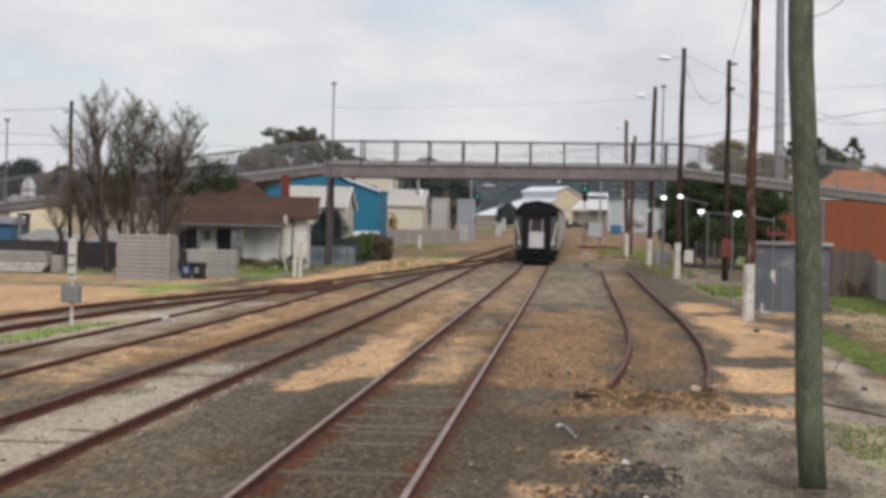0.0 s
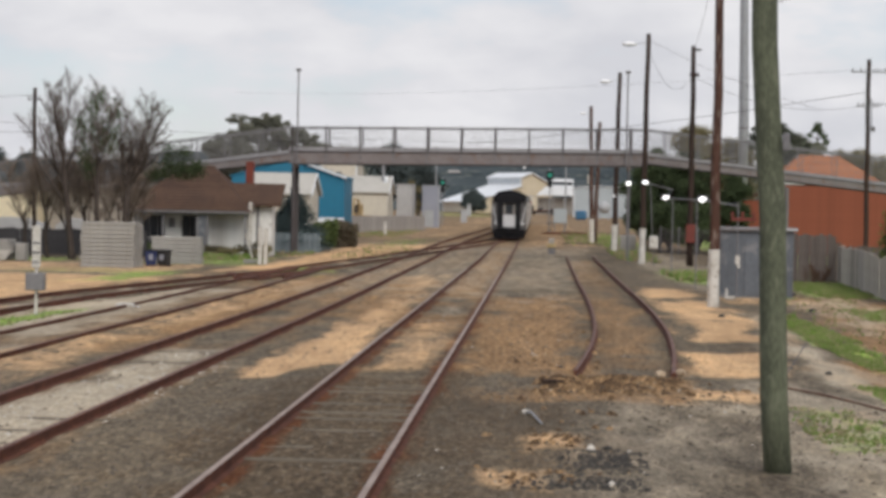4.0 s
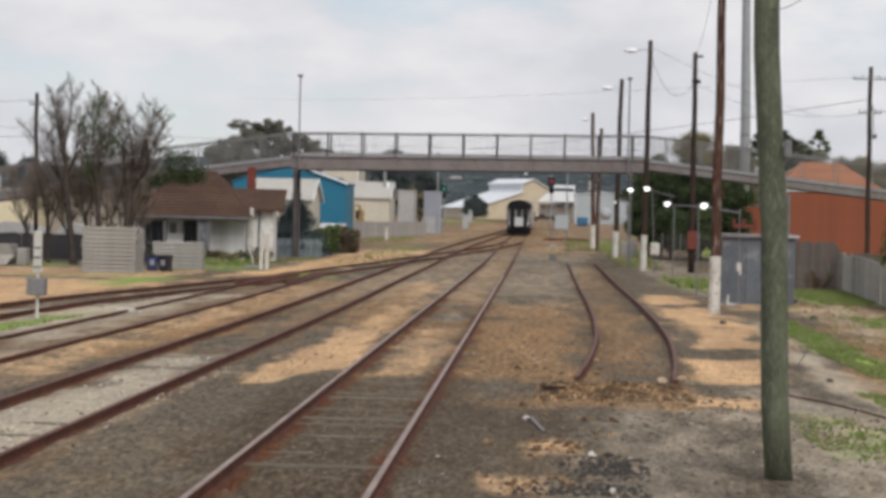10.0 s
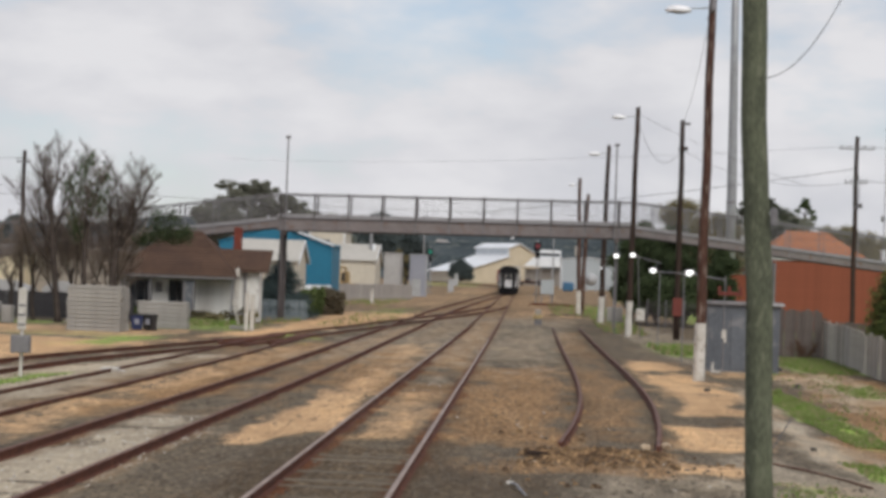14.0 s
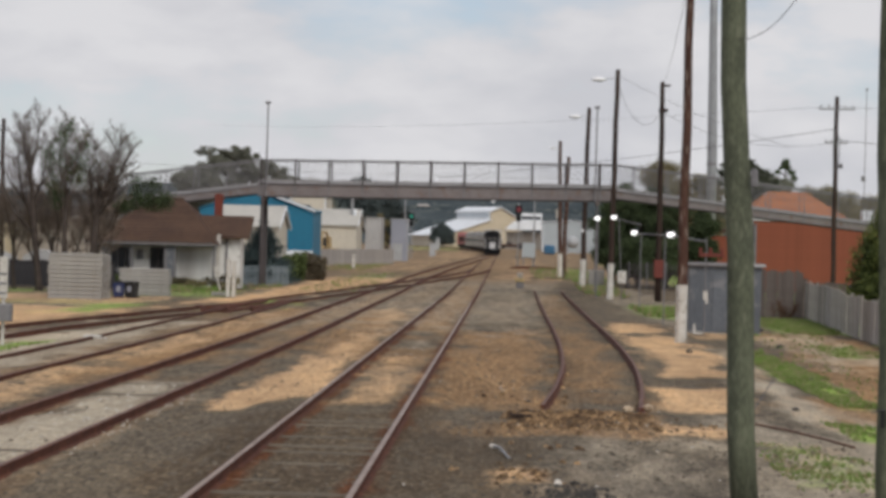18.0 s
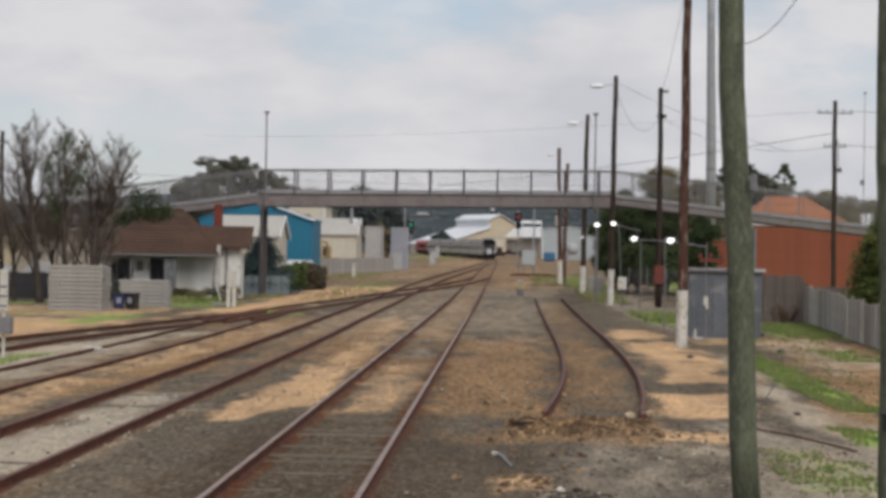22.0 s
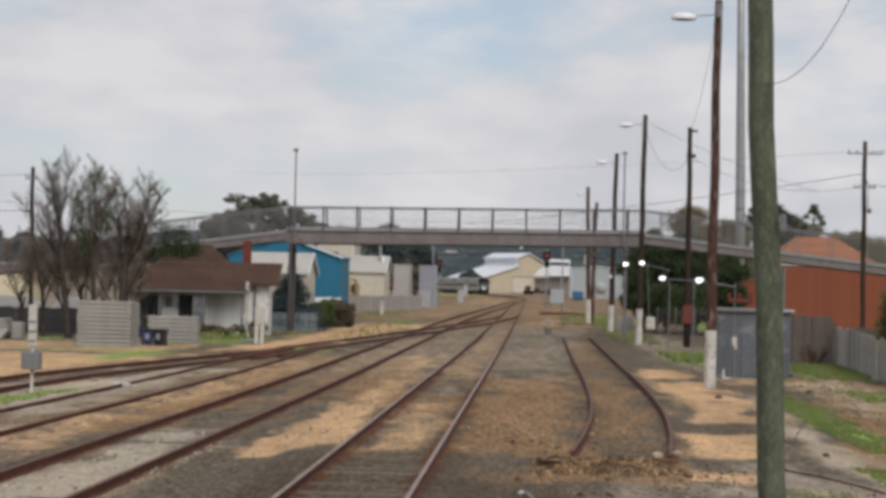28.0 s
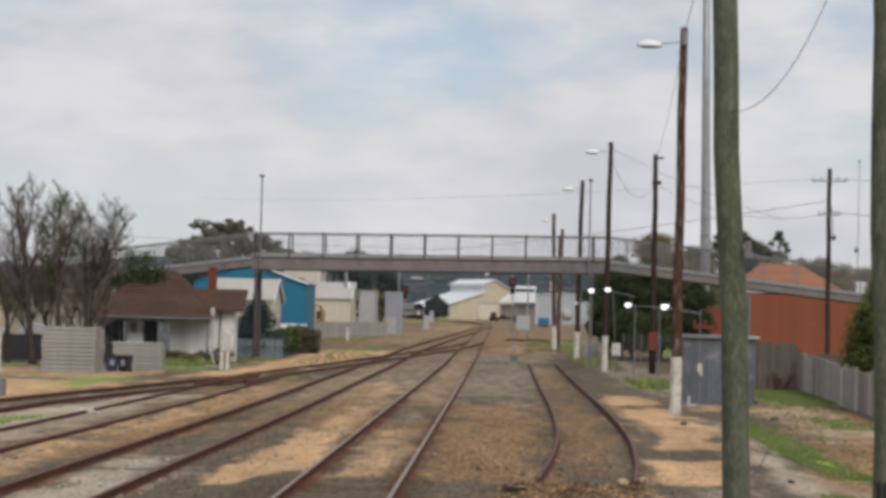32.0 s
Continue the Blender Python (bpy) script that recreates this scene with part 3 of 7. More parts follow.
    light = ramp(cell.outputs["Red"], (0.0, (0.028, 0.024, 0.019)), (0.55, (0.106, 0.090, 0.069)), (0.9, (0.135, 0.113, 0.086)), (1.0, (0.20, 0.17, 0.13)))
    half = n.new("ShaderNodeValue")
    half.outputs[0].default_value = 0.5
    g = blend(g, light, half.outputs[0])
    # dry straw-coloured earth away from the ballast, far up the line
    far_mask = n.new("ShaderNodeSeparateXYZ")
    l.new(tc.outputs["Object"], far_mask.inputs["Vector"])
    far_r = n.new("ShaderNodeMapRange")
    far_r.inputs["From Min"].default_value, far_r.inputs["From Max"].default_value = 95.0, 190.0
    far_r.inputs["To Max"].default_value = 0.62
    l.new(far_mask.outputs["Y"], far_r.inputs["Value"])
    straw = ramp(mid, (0.34, (0.100, 0.070, 0.044)), (0.52, (0.210, 0.150, 0.098)), (0.68, (0.140, 0.120, 0.068)))
    g = blend(g, straw, edge(far_r.outputs["Result"], big))
    earth = ramp(fine, (0.28, (0.112, 0.066, 0.035)), (0.5, (0.188, 0.118, 0.066)), (0.74, (0.285, 0.194, 0.115)))
    earth = blend(earth, ramp(cell.outputs["Green"], (0.0, (0.060, 0.036, 0.020)), (0.7, (0.215, 0.135, 0.068)), (1.0, (0.40, 0.285, 0.16))), half.outputs[0])
    g = blend(g, earth, edge(at.outputs["Alpha"], mid, 0.6))
    at2 = n.new("ShaderNodeAttribute")
    at2.attribute_name = "stain"
    sep2 = n.new("ShaderNodeSeparateColor")
    l.new(at2.outputs["Color"], sep2.inputs["Color"])
    oily = ramp(fine, (0.28, (0.042, 0.032, 0.022)), (0.5, (0.080, 0.061, 0.042)), (0.74, (0.135, 0.105, 0.072)))
    oily = blend(oily, ramp(cell.outputs["Blue"], (0.0, (0.022, 0.017, 0.012)), (0.7, (0.092, 0.070, 0.048)), (1.0, (0.16, 0.128, 0.09))), half.outputs[0])
    g = blend(g, oily, edge(sep2.outputs["Red"], mid, 0.6))
    rust_c = ramp(fine, (0.3, (0.052, 0.021, 0.011)), (0.7, (0.125, 0.055, 0.027)))
    g = blend(g, rust_c, edge(sep2.outputs["Green"], mid, 0.8))
    pale_c = ramp(fine, (0.25, (0.220, 0.192, 0.150)), (0.55, (0.325, 0.288, 0.228)), (0.8, (0.43, 0.388, 0.318)))
    g = blend(g, pale_c, edge(sep.outputs["Blue"], mid, 0.7))
    sand_c = ramp(fine, (0.25, (0.285, 0.182, 0.102)), (0.55, (0.430, 0.294, 0.174)), (0.85, (0.575, 0.424, 0.272)))
    # straw blown into streaks across the sand
    across = n.new("ShaderNodeMapping")
    across.inputs["Scale"].default_value = (0.5, 2.2, 1.0)
    l.new(tc.outputs["Object"], across.inputs["Vector"])
    streak = n.new("ShaderNodeTexNoise")
    streak.inputs["Scale"].default_value, streak.inputs["Detail"].default_value, streak.inputs["Roughness"].default_value = 1.6, 6, 0.7
    l.new(across.outputs["Vector"], streak.inputs["Vector"])
    sand_c = times(sand_c, ramp(streak.outputs["Fac"], (0.36, (0.66, 0.64, 0.62)), (0.50, (1.0, 0.99, 0.97)), (0.64, (1.14, 1.16, 1.16))), 0.85)
    broken = n.new("ShaderNodeMath")
    broken.operation = "MULTIPLY_ADD"
    l.new(fine, broken.inputs[0])
    broken.inputs[1].default_value = 0.4
    part_mid = n.new("ShaderNodeMath")
    part_mid.operation = "MULTIPLY"
    part_mid.inputs[1].default_value = 0.6
    l.new(mid, part_mid.inputs[0])
    l.new(part_mid.outputs[0], broken.inputs[2])
    g = blend(g, sand_c, edge(sep.outputs["Red"], broken.outputs[0], 1.3))
    grass_c = ramp(fine, (0.25, (0.118, 0.150, 0.044)), (0.52, (0.175, 0.260, 0.062)), (0.80, (0.300, 0.310, 0.130)))
    g = blend(g, grass_c, edge(sep.outputs["Green"], broken.outputs[0], 1.2))
    # broad patches that still read far up the line
    far_map = n.new("ShaderNodeMapping")
    far_map.inputs["Scale"].default_value = (0.5, 0.075, 1.0)
    l.new(tc.outputs["Object"], far_map.inputs["Vector"])
    far_n = n.new("ShaderNodeTexNoise")
    far_n.inputs["Scale"].default_value, far_n.inputs["Detail"].default_value, far_n.inputs["Roughness"].default_value = 1.0, 7, 0.7
    l.new(far_map.outputs["Vector"], far_n.inputs["Vector"])
    g = times(g, ramp(far_n.outputs["Fac"], (0.32, (0.66, 0.63, 0.60)), (0.50, (1.02, 1.0, 0.98)), (0.68, (1.40, 1.32, 1.18))), 0.75)
    # small specks: pebbles, leaves and chips
    g = times(g, ramp(drawn(20.0, 6, 0.8), (0.30, (0.42, 0.41, 0.40)), (0.47, (1.04, 1.04, 1.04)), (0.68, (1.85, 1.78, 1.68))), 0.8)
    tone = n.new("ShaderNodeRGB")
    tone.outputs[0].default_value = (1.24, 1.225, 1.215, 1)
    g = times(g, tone.outputs[0], 1.0)
    l.new(g, b.inputs["Base Color"])
    bp = n.new("ShaderNodeBump")
    bp.inputs["Strength"].default_value, bp.inputs["Distance"].default_value = 1.0, 0.032
    hm = n.new("ShaderNodeMath")
    hm.operation = "ADD"
    l.new(fine, hm.inputs[0])
    l.new(stones.outputs["Distance"], hm.inputs[1])
    l.new(hm.outputs[0], bp.inputs["Height"])
    l.new(bp.outputs["Normal"], b.inputs["Normal"])
    me.materials.append(m)
    tagged(new("ground", me), "grey gravel yard with orange sand and grass patches", "ground", kind="structure")


make_ground()

# ---- railway lines ----
GAUGE = 0.835
BEND, RADIUS = 398.0, 900.0


def main_line(s):
    """A place on the main line, s metres along, and its heading from straight ahead to the left, in radians."""
    if s <= BEND:
        return -2.41, s, 0.0
    a = (s - BEND) / RADIUS
    return -2.41 - RADIUS * (1 - math.cos(a)), BEND + RADIUS * math.sin(a), a


RAIL = [(-0.07, -0.02), (-0.07, 0.012), (-0.012, 0.03), (-0.012, 0.112), (-0.036, 0.122), (-0.034, 0.152), (0.034, 0.152), (0.036, 0.122), (0.012, 0.112), (0.012, 0.03), (0.07, 0.012), (0.07, -0.02)]


def rail_mesh(path, side, top):
    """A rail along (x, y) points, side metres to the right of them."""
    bm = bmesh.new()
    rings = []
    for i, (x, y) in enumerate(path):
        x0, y0 = path[max(i - 1, 0)]
        x1, y1 = path[min(i + 1, len(path) - 1)]
        d = math.hypot(x1 - x0, y1 - y0)
        nx, ny = (y1 - y0) / d, -(x1 - x0) / d
        rings.append([bm.verts.new((x + nx * (side + u), y + ny * (side + u), slope(y) + v)) for u, v in RAIL])
    k = len(RAIL)
    for a, b in zip(rings, rings[1:]):
        for i in range(k):
            f = bm.faces.new((a[i], a[(i + 1) % k], b[(i + 1) % k], b[i]))
            f.material_index = 1 if i == 5 else 0
    bm.faces.new(rings[0])
    bm.faces.new(rings[-1][::-1])
    return mesh_of("rail", bm, (M["rust"], M[top]))


def sleeper_data(half):
    bm = bmesh.new()
    box(bm, -half, half, -0.12, 0.12, -0.10, 0.0)
    soften(bm, 0.015)
    return mesh_of("sleeper", bm, M["sleeper"])


SLEEPER, SHORT_SLEEPER = sleeper_data(1.3), sleeper_data(0.77)
CHAIR = mesh_of("rail_chair", bx(-0.12, 0.12, -0.07, 0.07, 0.0, 0.025, 0.008), M["rust"])


def railway_track(label, path, top, sleepers, sink, wood=SLEEPER):
    t = thing("railway_track", (0, 0, 0), label, "railway track", "lines of the yard", kind="structure")
    for side in (-GAUGE, GAUGE):
        ob = new("rail", rail_mesh(path, side, top))
        ob.parent = t
    if sleepers:
        y, y_end = sleepers
        while y < y_end:
            for (xa, ya), (xb, yb) in zip(path, path[1:]):
                if ya <= y < yb:
                    f = (y - ya) / (yb - ya)
                    x = xa + (xb - xa) * f
                    if sink < 0.02 and RND.random() < 0.6:
                        break
                    piece("sleeper", wood, t, (x + RND.uniform(-0.04, 0.04), y, slope(y) + sink + RND.uniform(-0.02, 0.02)), -(xb - xa) / (yb - ya) + RND.uniform(-0.015, 0.015))
                    break
            y += 0.685 + RND.uniform(-0.03, 0.03)
    return t


def through_points(points, step):
    """Smooth curve x(y) through points, sampled every step metres."""
    px, py = [p[0] for p in points], [p[1] for p in points]
    out = []
    n_ = max(2, int((py[-1] - py[0]) / step))
    for i in range(n_ + 1):
        y = py[0] + (py[-1] - py[0]) * i / n_
        k = max(j for j in range(len(py) - 1) if py[j] <= y)
        h = py[k + 1] - py[k]
        u = (y - py[k]) / h
        m0 = (px[k + 1] - px[max(k - 1, 0)]) / (py[k + 1] - py[max(k - 1, 0)])
        e = min(k + 2, len(px) - 1)
        m1 = (px[e] - px[k]) / (py[e] - py[k])
        out.append(((2 * u**3 - 3 * u**2 + 1) * px[k] + (u**3 - 2 * u**2 + u) * h * m0 + (3 * u**2 - 2 * u**3) * px[k + 1] + (u**3 - u**2) * h * m1, y))
    return out


railway_track("main line with worn steel rail heads on buried timber sleepers", [(-2.41, -20), (-2.41, 10)] + [main_line(s)[:2] for s in range(20, 104, 6)], "worn", (18.4, 33.5), 0.012, SHORT_SLEEPER)
railway_track("main line with dull rusty rails curving away past the station", [main_line(s)[:2] for s in range(98, 700, 6)], "wornrust", None, 0.0)
railway_track("rusty loop line in grey ballast beside the main line", through_points([(-6.62, -15), (-6.58, 30), (-6.52, 60), (-6.75, 100), (-6.85, 150), (-6.3, 200), (-4.6, 280), (-2.9, 360), (-2.41, 398)], 5), "wornrust", (18, 44), 0.004)
railway_track("rusty siding half buried in sand", through_points([(-10.3, -10), (-10.25, 36), (-10.15, 50), (-10.13, 66), (-10.25, 80), (-10.38, 94)], 3), "wornrust", (34, 60), 0.03)
railway_track("rusty ladder track curving across the yard", through_points(LADDER, 3), "wornrust", (60, 140), 0.03)
railway_track("rusty dead-end siding with bent rail ends", through_points([(1.53, 35.6), (1.92, 41.5), (2.27, 50), (2.46, 63), (2.52, 85), (2.62, 110), (2.7, 131)], 1.5), "wornrust", None, 0.0)

# ---- footbridge ----
def footbridge():
    t = thing("footbridge", (-4.7, 127, 0), "grey steel footbridge with mesh fences over the tracks", "footbridge")

    def deck_z(x):  # underside of the girder at world x
        flat = 5.63 + 0.011 * (x + 4.7)
        if x < -15.2:
            return 5.51 - 0.138 * (-15.2 - x)
        if x > 6.6:
            return 5.755 - 0.105 * (x - 6.6)
        return flat

    knots = [-44.0, -34.0, -24.5, -15.2, 6.6, 14.8, 22.0, 32.0, 46.0]
    spans = list(zip(knots, knots[1:]))

    def beam(x0, x1, y0, y1, lo, hi):
        bm = bmesh.new()
        z0, z1 = deck_z(x0), deck_z(x1)
        v = [bm.verts.new(c) for c in ((x0 + 4.7, y0, z0 + lo), (x1 + 4.7, y0, z1 + lo), (x1 + 4.7, y1, z1 + lo), (x0 + 4.7, y1, z0 + lo), (x0 + 4.7, y0, z0 + hi), (x1 + 4.7, y0, z1 + hi), (x1 + 4.7, y1, z1 + hi), (x0 + 4.7, y1, z0 + hi))]
        for q in ((3, 2, 1, 0), (4, 5, 6, 7), (0, 1, 5, 4), (1, 2, 6, 5), (2, 3, 7, 6), (3, 0, 4, 7)):
            bm.faces.new([v[i] for i in q])
        return bm

    for x0, x1 in spans:
        main = x0 == -15.2
        top = 0.74 if main else 0.62
        low = 0.0 if main else 0.17
        kick = 0.30 if main else 0.22
        for y0 in (0.0, 2.0):
            part("girder", beam(x0, x1, y0, y0 + 0.14, low + 0.05, top), M["girder"], t)
            part("bottom_flange", beam(x0, x1, y0 - 0.07, y0 + 0.21, low, low + 0.055), M["bdark"], t)
            part("top_flange", beam(x0, x1, y0 - 0.07, y0 + 0.21, top, top + 0.06), M["bdark" if main else "galvd"], t)
            part("kick_sheet", beam(x0, x1, y0 + 0.02, y0 + 0.05, top + 0.06, top + kick), M["kick"], t)
            rail = part("top_rail", beam(x0, x1, y0 + 0.0, y0 + 0.07, 2.22, 2.29), M["galvd"], t)
        part("deck", beam(x0, x1, 0.14, 2.0, top - 0.16, top - 0.06), M["deck"], t)
        # wire mesh of the fences, in fine strands
        for y0 in (0.035, 2.035):
            bm = bmesh.new()
            step = 0.22 if main else 0.15
            k = -1.3
            w = 0.006 if main else 0.007
            while k < x1 - x0:
                for dz in (1, -1):
                    xa, xb = max(x0, x0 + k), min(x1, x0 + k + 1.3)
                    ua, ub = (xa - x0 - k) / 1.3, (xb - x0 - k) / 1.3
                    lo_z, hi_z = (top + kick, 2.22) if dz > 0 else (2.22, top + kick)
                    za, zb = lo_z + (hi_z - lo_z) * ua, lo_z + (hi_z - lo_z) * ub
                    pa, pb = Vector((xa + 4.7, y0, deck_z(xa) + za)), Vector((xb + 4.7, y0, deck_z(xb) + zb))
                    vs = [bm.verts.new(p + Vector((o, 0, 0))) for p, o in ((pa, -w), (pa, w), (pb, w), (pb, -w))]
                    bm.faces.new(vs)
                k += step
            part("fence_mesh", bm, M["galvd"], t, kind="stuff")
    post = None
    for i in range(-21, 25):
        x = -0.59 + 2.06 * i
        if not knots[0] < x < knots[-1]:
            continue
        for y0 in (-0.03, 2.03):
            if not post:
                post = mesh_of("fence_post", bx(-0.05, 0.05, 0, 0.1, 0.0, 2.33, 0.01), M["bdark"])
                slim = mesh_of("fence_post", bx(-0.03, 0.03, 0, 0.06, 0.2, 2.33, 0.01), M["galvd"])
            piece("fence_post", post if knots[3] < x < knots[4] else slim, t, (x + 4.7, y0, deck_z(x)))
        if -15.2 < x < 6.6:
            piece("stiffener", mesh_of("stiffener", bx(-0.04, 0.04, -0.05, 0.0, 0.055, 0.74), M["galvd"]), t, (x + 4.7, 0.0, deck_z(x)))
    for x, rad in ((-14.9, 0.12), (5.5, 0.035)):
        for y0 in (0.05, 1.95):
            c = part("column", tb([(x + 4.7, y0, -0.05), (x + 4.7, y0, deck_z(x))], rad, 12), M["bdark"] if x < 0 else M["galvd"], t)
        part("crossbeam", bx(x + 4.7 - 0.1, x + 4.7 + 0.1, -0.05, 2.15, deck_z(x) - 0.2, deck_z(x)), M["girder"], t)
    for x in (-34, -24.5, 14.8, 22.0, 32.0):
        for y0 in (0.05, 1.95):
            part("column", tb([(x + 4.7, y0, -0.05), (x + 4.7, y0, deck_z(x))], 0.13, 10), M["galvd"], t)
        part("crossbeam", bx(x + 4.7 - 0.12, x + 4.7 + 0.12, -0.1, 2.2, deck_z(x) - 0.22, deck_z(x)), M["galvd"], t)
    part("small_lamp", bx(3.75, 3.95, -0.25, -0.08, 5.5, 5.62, 0.03), M["lamphead"], t)


footbridge()


def light_mast(x, y, z, top):
    t = thing("light_mast", (x, y, z), "thin grey light mast rising from the footbridge", "light mast", "masts of the footbridge")
    part("mast", tb([(0, 0, 0), (0, 0, top - z)], [0.055, 0.042], 8), M["galvd"], t)
    part("lamp", bx(-0.16, 0.16, -0.14, 0.14, top - z, top - z + 0.16, 0.04), M["galvd"], t)


light_mast(-14.68, 126.75, 5.5, 11.15)
light_mast(5.3, 126.75, 5.7, 11.35)
light_mast(-34.83, 126.75, 2.8, 8.53)


# ---- poles ----
def wooden_pole(name, x, y, top, r0, r1, lean, mat, label, band=0.0, lamp=None, cross=(), extras=(), group="poles along the line"):
    g = slope(y)
    t = thing(name, (x, y, g), label, "pole", group)
    bm = bmesh.new()
    n_ = 9
    pts = [(lean * i / n_ + 0.02 * math.sin(i * 1.7 + x), 0.0, -0.12 + (top - g + 0.12) * i / n_) for i in range(n_ + 1)]
    tube(bm, pts, [r0 + (r1 - r0) * i / n_ for i in range(n_ + 1)], 14)
    part("shaft", bm, mat, t, smooth=True)
    if band:
        part("painted_base", tb([(0, 0, -0.05), (lean * band / (top - g), 0, band - g)], [r0 + 0.014, r0 + 0.008], 14), M["white"], t, "weathered white painted base")
    part("pole_cap", tb([(lean, 0, top - g), (lean, 0, top - g + 0.04)], [r1 + 0.015, r1 * 0.6], 12), M["galvd"], t)
    if lamp:
        lx, lz, size = lamp
        part("lamp_bracket", tb([(lean, -0.05, lz - g + 0.12), (lx - x + size * 0.8, -0.08, lz - g + 0.06)], 0.022, 6), M["galv"], t)
        head = bmesh.new()
        bmesh.ops.create_uvsphere(head, u_segments=14, v_segments=8, radius=1.0)
        for v in head.verts:
            v.co = Vector((v.co.x * size, v.co.y * size * 0.42, max(v.co.z, -0.35) * size * 0.42))
        h = part("lamp_head", head, M["lamphead"], t, "pale grey street-lamp head", smooth=True, at=(lx - x, -0.08, lz - g))
        bowl = bmesh.new()
        bmesh.ops.create_uvsphere(bowl, u_segments=12, v_segments=6, radius=1.0)
        for v in bowl.verts:
            v.co = Vector((v.co.x * size * 0.92, v.co.y * size * 0.38, min(v.co.z, 0.0) * size * 0.2 - size * 0.05))
        part("lamp_bowl", bowl, M["lampunder"], h, smooth=True)
    for cz, half, tilt in cross:
        arm = part("crossarm", bx(-half + lean, half + lean, -0.2, -0.1, cz - g - 0.035, cz - g + 0.035, 0.008), M["galvd"], t)
        for k in (-0.9, -0.45, 0.45, 0.9):
            part("insulator", tb([(lean + k * half, -0.15, cz - g + 0.035), (lean + k * half, -0.15, cz - g + 0.20)], [0.022, 0.034], 8), M["galvd"], arm)
    for nm, dims, m in extras:
        part(nm, bx(*dims, 0.02), M[m], t)
    return t


wooden_pole("wooden_pole", 2.715, 23.2, 8.6, 0.156, 0.132, -0.42, M["poleg"], "green treated-pine pole standing in gravel", group="near green poles",
            extras=[("metal_tag", (-0.05, 0.03, -0.17, -0.14, 3.55, 3.75), "galvd")])
wooden_pole("wooden_pole", 3.75, 20.0, 8.6, 0.150, 0.132, -0.19, M["poleg"], "green treated-pine pole with a small black bracket", group="near green poles",
            extras=[("bracket_arm", (-0.21, -0.12, -0.16, -0.14, 1.36, 1.38), "black"), ("bracket_plate", (-0.16, -0.13, -0.12, -0.09, 1.20, 1.38), "black"), ("bracket_plate", (-0.10, -0.075, -0.165, -0.12, 1.19, 1.38), "black")])
wooden_pole("wooden_pole", 5.5, 65.2, 12.05, 0.172, 0.118, 0.02, M["poleb"], "tall brown wooden lamp pole with white base", 1.8, (4.46, 11.5, 0.42),
            extras=[("meter_box", (-0.05, 0.12, -0.26, -0.12, 11.5, 11.95), "galvd")])
wooden_pole("wooden_pole", 8.90, 122, 12.67, 0.196, 0.13, -0.04, M["poled"], "dark wooden pole with a red box", 0, None, (), group="poles along the line",
            extras=[("red_box", (-0.28, 0.26, -0.40, -0.16, 1.27, 2.33), "redbox"), ("transformer_bracket", (-0.24, 0.28, -0.28, -0.1, 10.9, 11.12), "poled"), ("stub_arm", (0.0, 0.4, -0.2, -0.1, 12.4, 12.52), "poled")])
wooden_pole("wooden_pole", 6.12, 122, 13.33, 0.185, 0.13, 0.105, M["poled"], "dark wooden lamp pole with white base", 2.05, (5.13, 12.72, 0.44))
wooden_pole("wooden_pole", 5.4, 147, 12.75, 0.2, 0.14, 0.16, M["poled"], "dark wooden lamp pole with white base", 2.12, (4.55, 12.1, 0.45), extras=[("white_lamp", (-0.16, 0.02, -0.34, -0.2, 3.9, 4.08), "lamphead")])
wooden_pole("wooden_pole", 4.66, 178, 11.95, 0.2, 0.15, -0.3, M["poleb"], "brown wooden lamp pole with white base", 2.42, (3.72, 11.35, 0.32))
wooden_pole("wooden_pole", 4.95, 179.5, 10.7, 0.19, 0.15, 0.22, M["poleb"], "brown wooden pole beside a lamp pole", 0, extras=[("white_plate", (-0.75, -0.55, -0.28, -0.2, 5.1, 5.9), "white"), ("plate_bracket", (-0.6, 0.0, -0.24, -0.18, 5.5, 5.56), "galvd")])
wooden_pole("utility_pole", 17.46, 112, 11.3, 0.14, 0.11, -0.06, M["poled"], "dark utility pole with crossarms and insulators", 0, None, ((10.65, 0.95, 0), (8.85, 0.6, 0)), group="utility poles",
            extras=[("fuse_box", (-0.2, 0.08, -0.3, -0.1, 9.0, 9.25), "bdark"), ("fuse_box", (0.1, 0.3, -0.28, -0.1, 7.5, 7.75), "bdark"), ("cable_loop", (0.1, 0.13, -0.28, -0.2, 7.75, 8.8), "wire")])
wooden_pole("utility_pole", -26.7, 110, 8.9, 0.125, 0.10, -0.08, M["poled"], "dark utility pole beside a bare tree", 0, None, ((8.3, 0.35, 0),), group="utility poles")


def monopole():
    t = thing("floodlight_tower", (16.5, 170, slope(170)), "tall grey steel monopole tower", "tower")
    part("shaft", tb([(0, 0, -0.1), (0, 0, 10), (-0.2, 0, 22), (-0.4, 0, 34)], [0.46, 0.40, 0.31, 0.25], 16), M["galv"], t, smooth=True)
    part("collar", tb([(-0.01, 0, 9.7), (-0.01, 0, 9.85)], 0.415, 16), M["galvd"], t)
    part("floodlight_frame", bx(-1.4, 0.6, -0.3, 0.3, 34, 34.5, 0.05), M["galvd"], t)
    m = thing("radio_mast", (33.9, 200, slope(200)), "very thin grey radio mast", "mast")
    part("mast", tb([(0, 0, 0), (0, 0, 18.3)], [0.055, 0.03], 6), M["galvd"], m)
    part("aerial", bx(-0.12, 0.12, -0.1, 0.1, 18.25, 18.45, 0.03), M["galvd"], m)
    part("aerial", bx(-0.3, 0.06, -0.15, 0.15, 9.6, 10.1, 0.03), M["galvd"], m)


monopole()


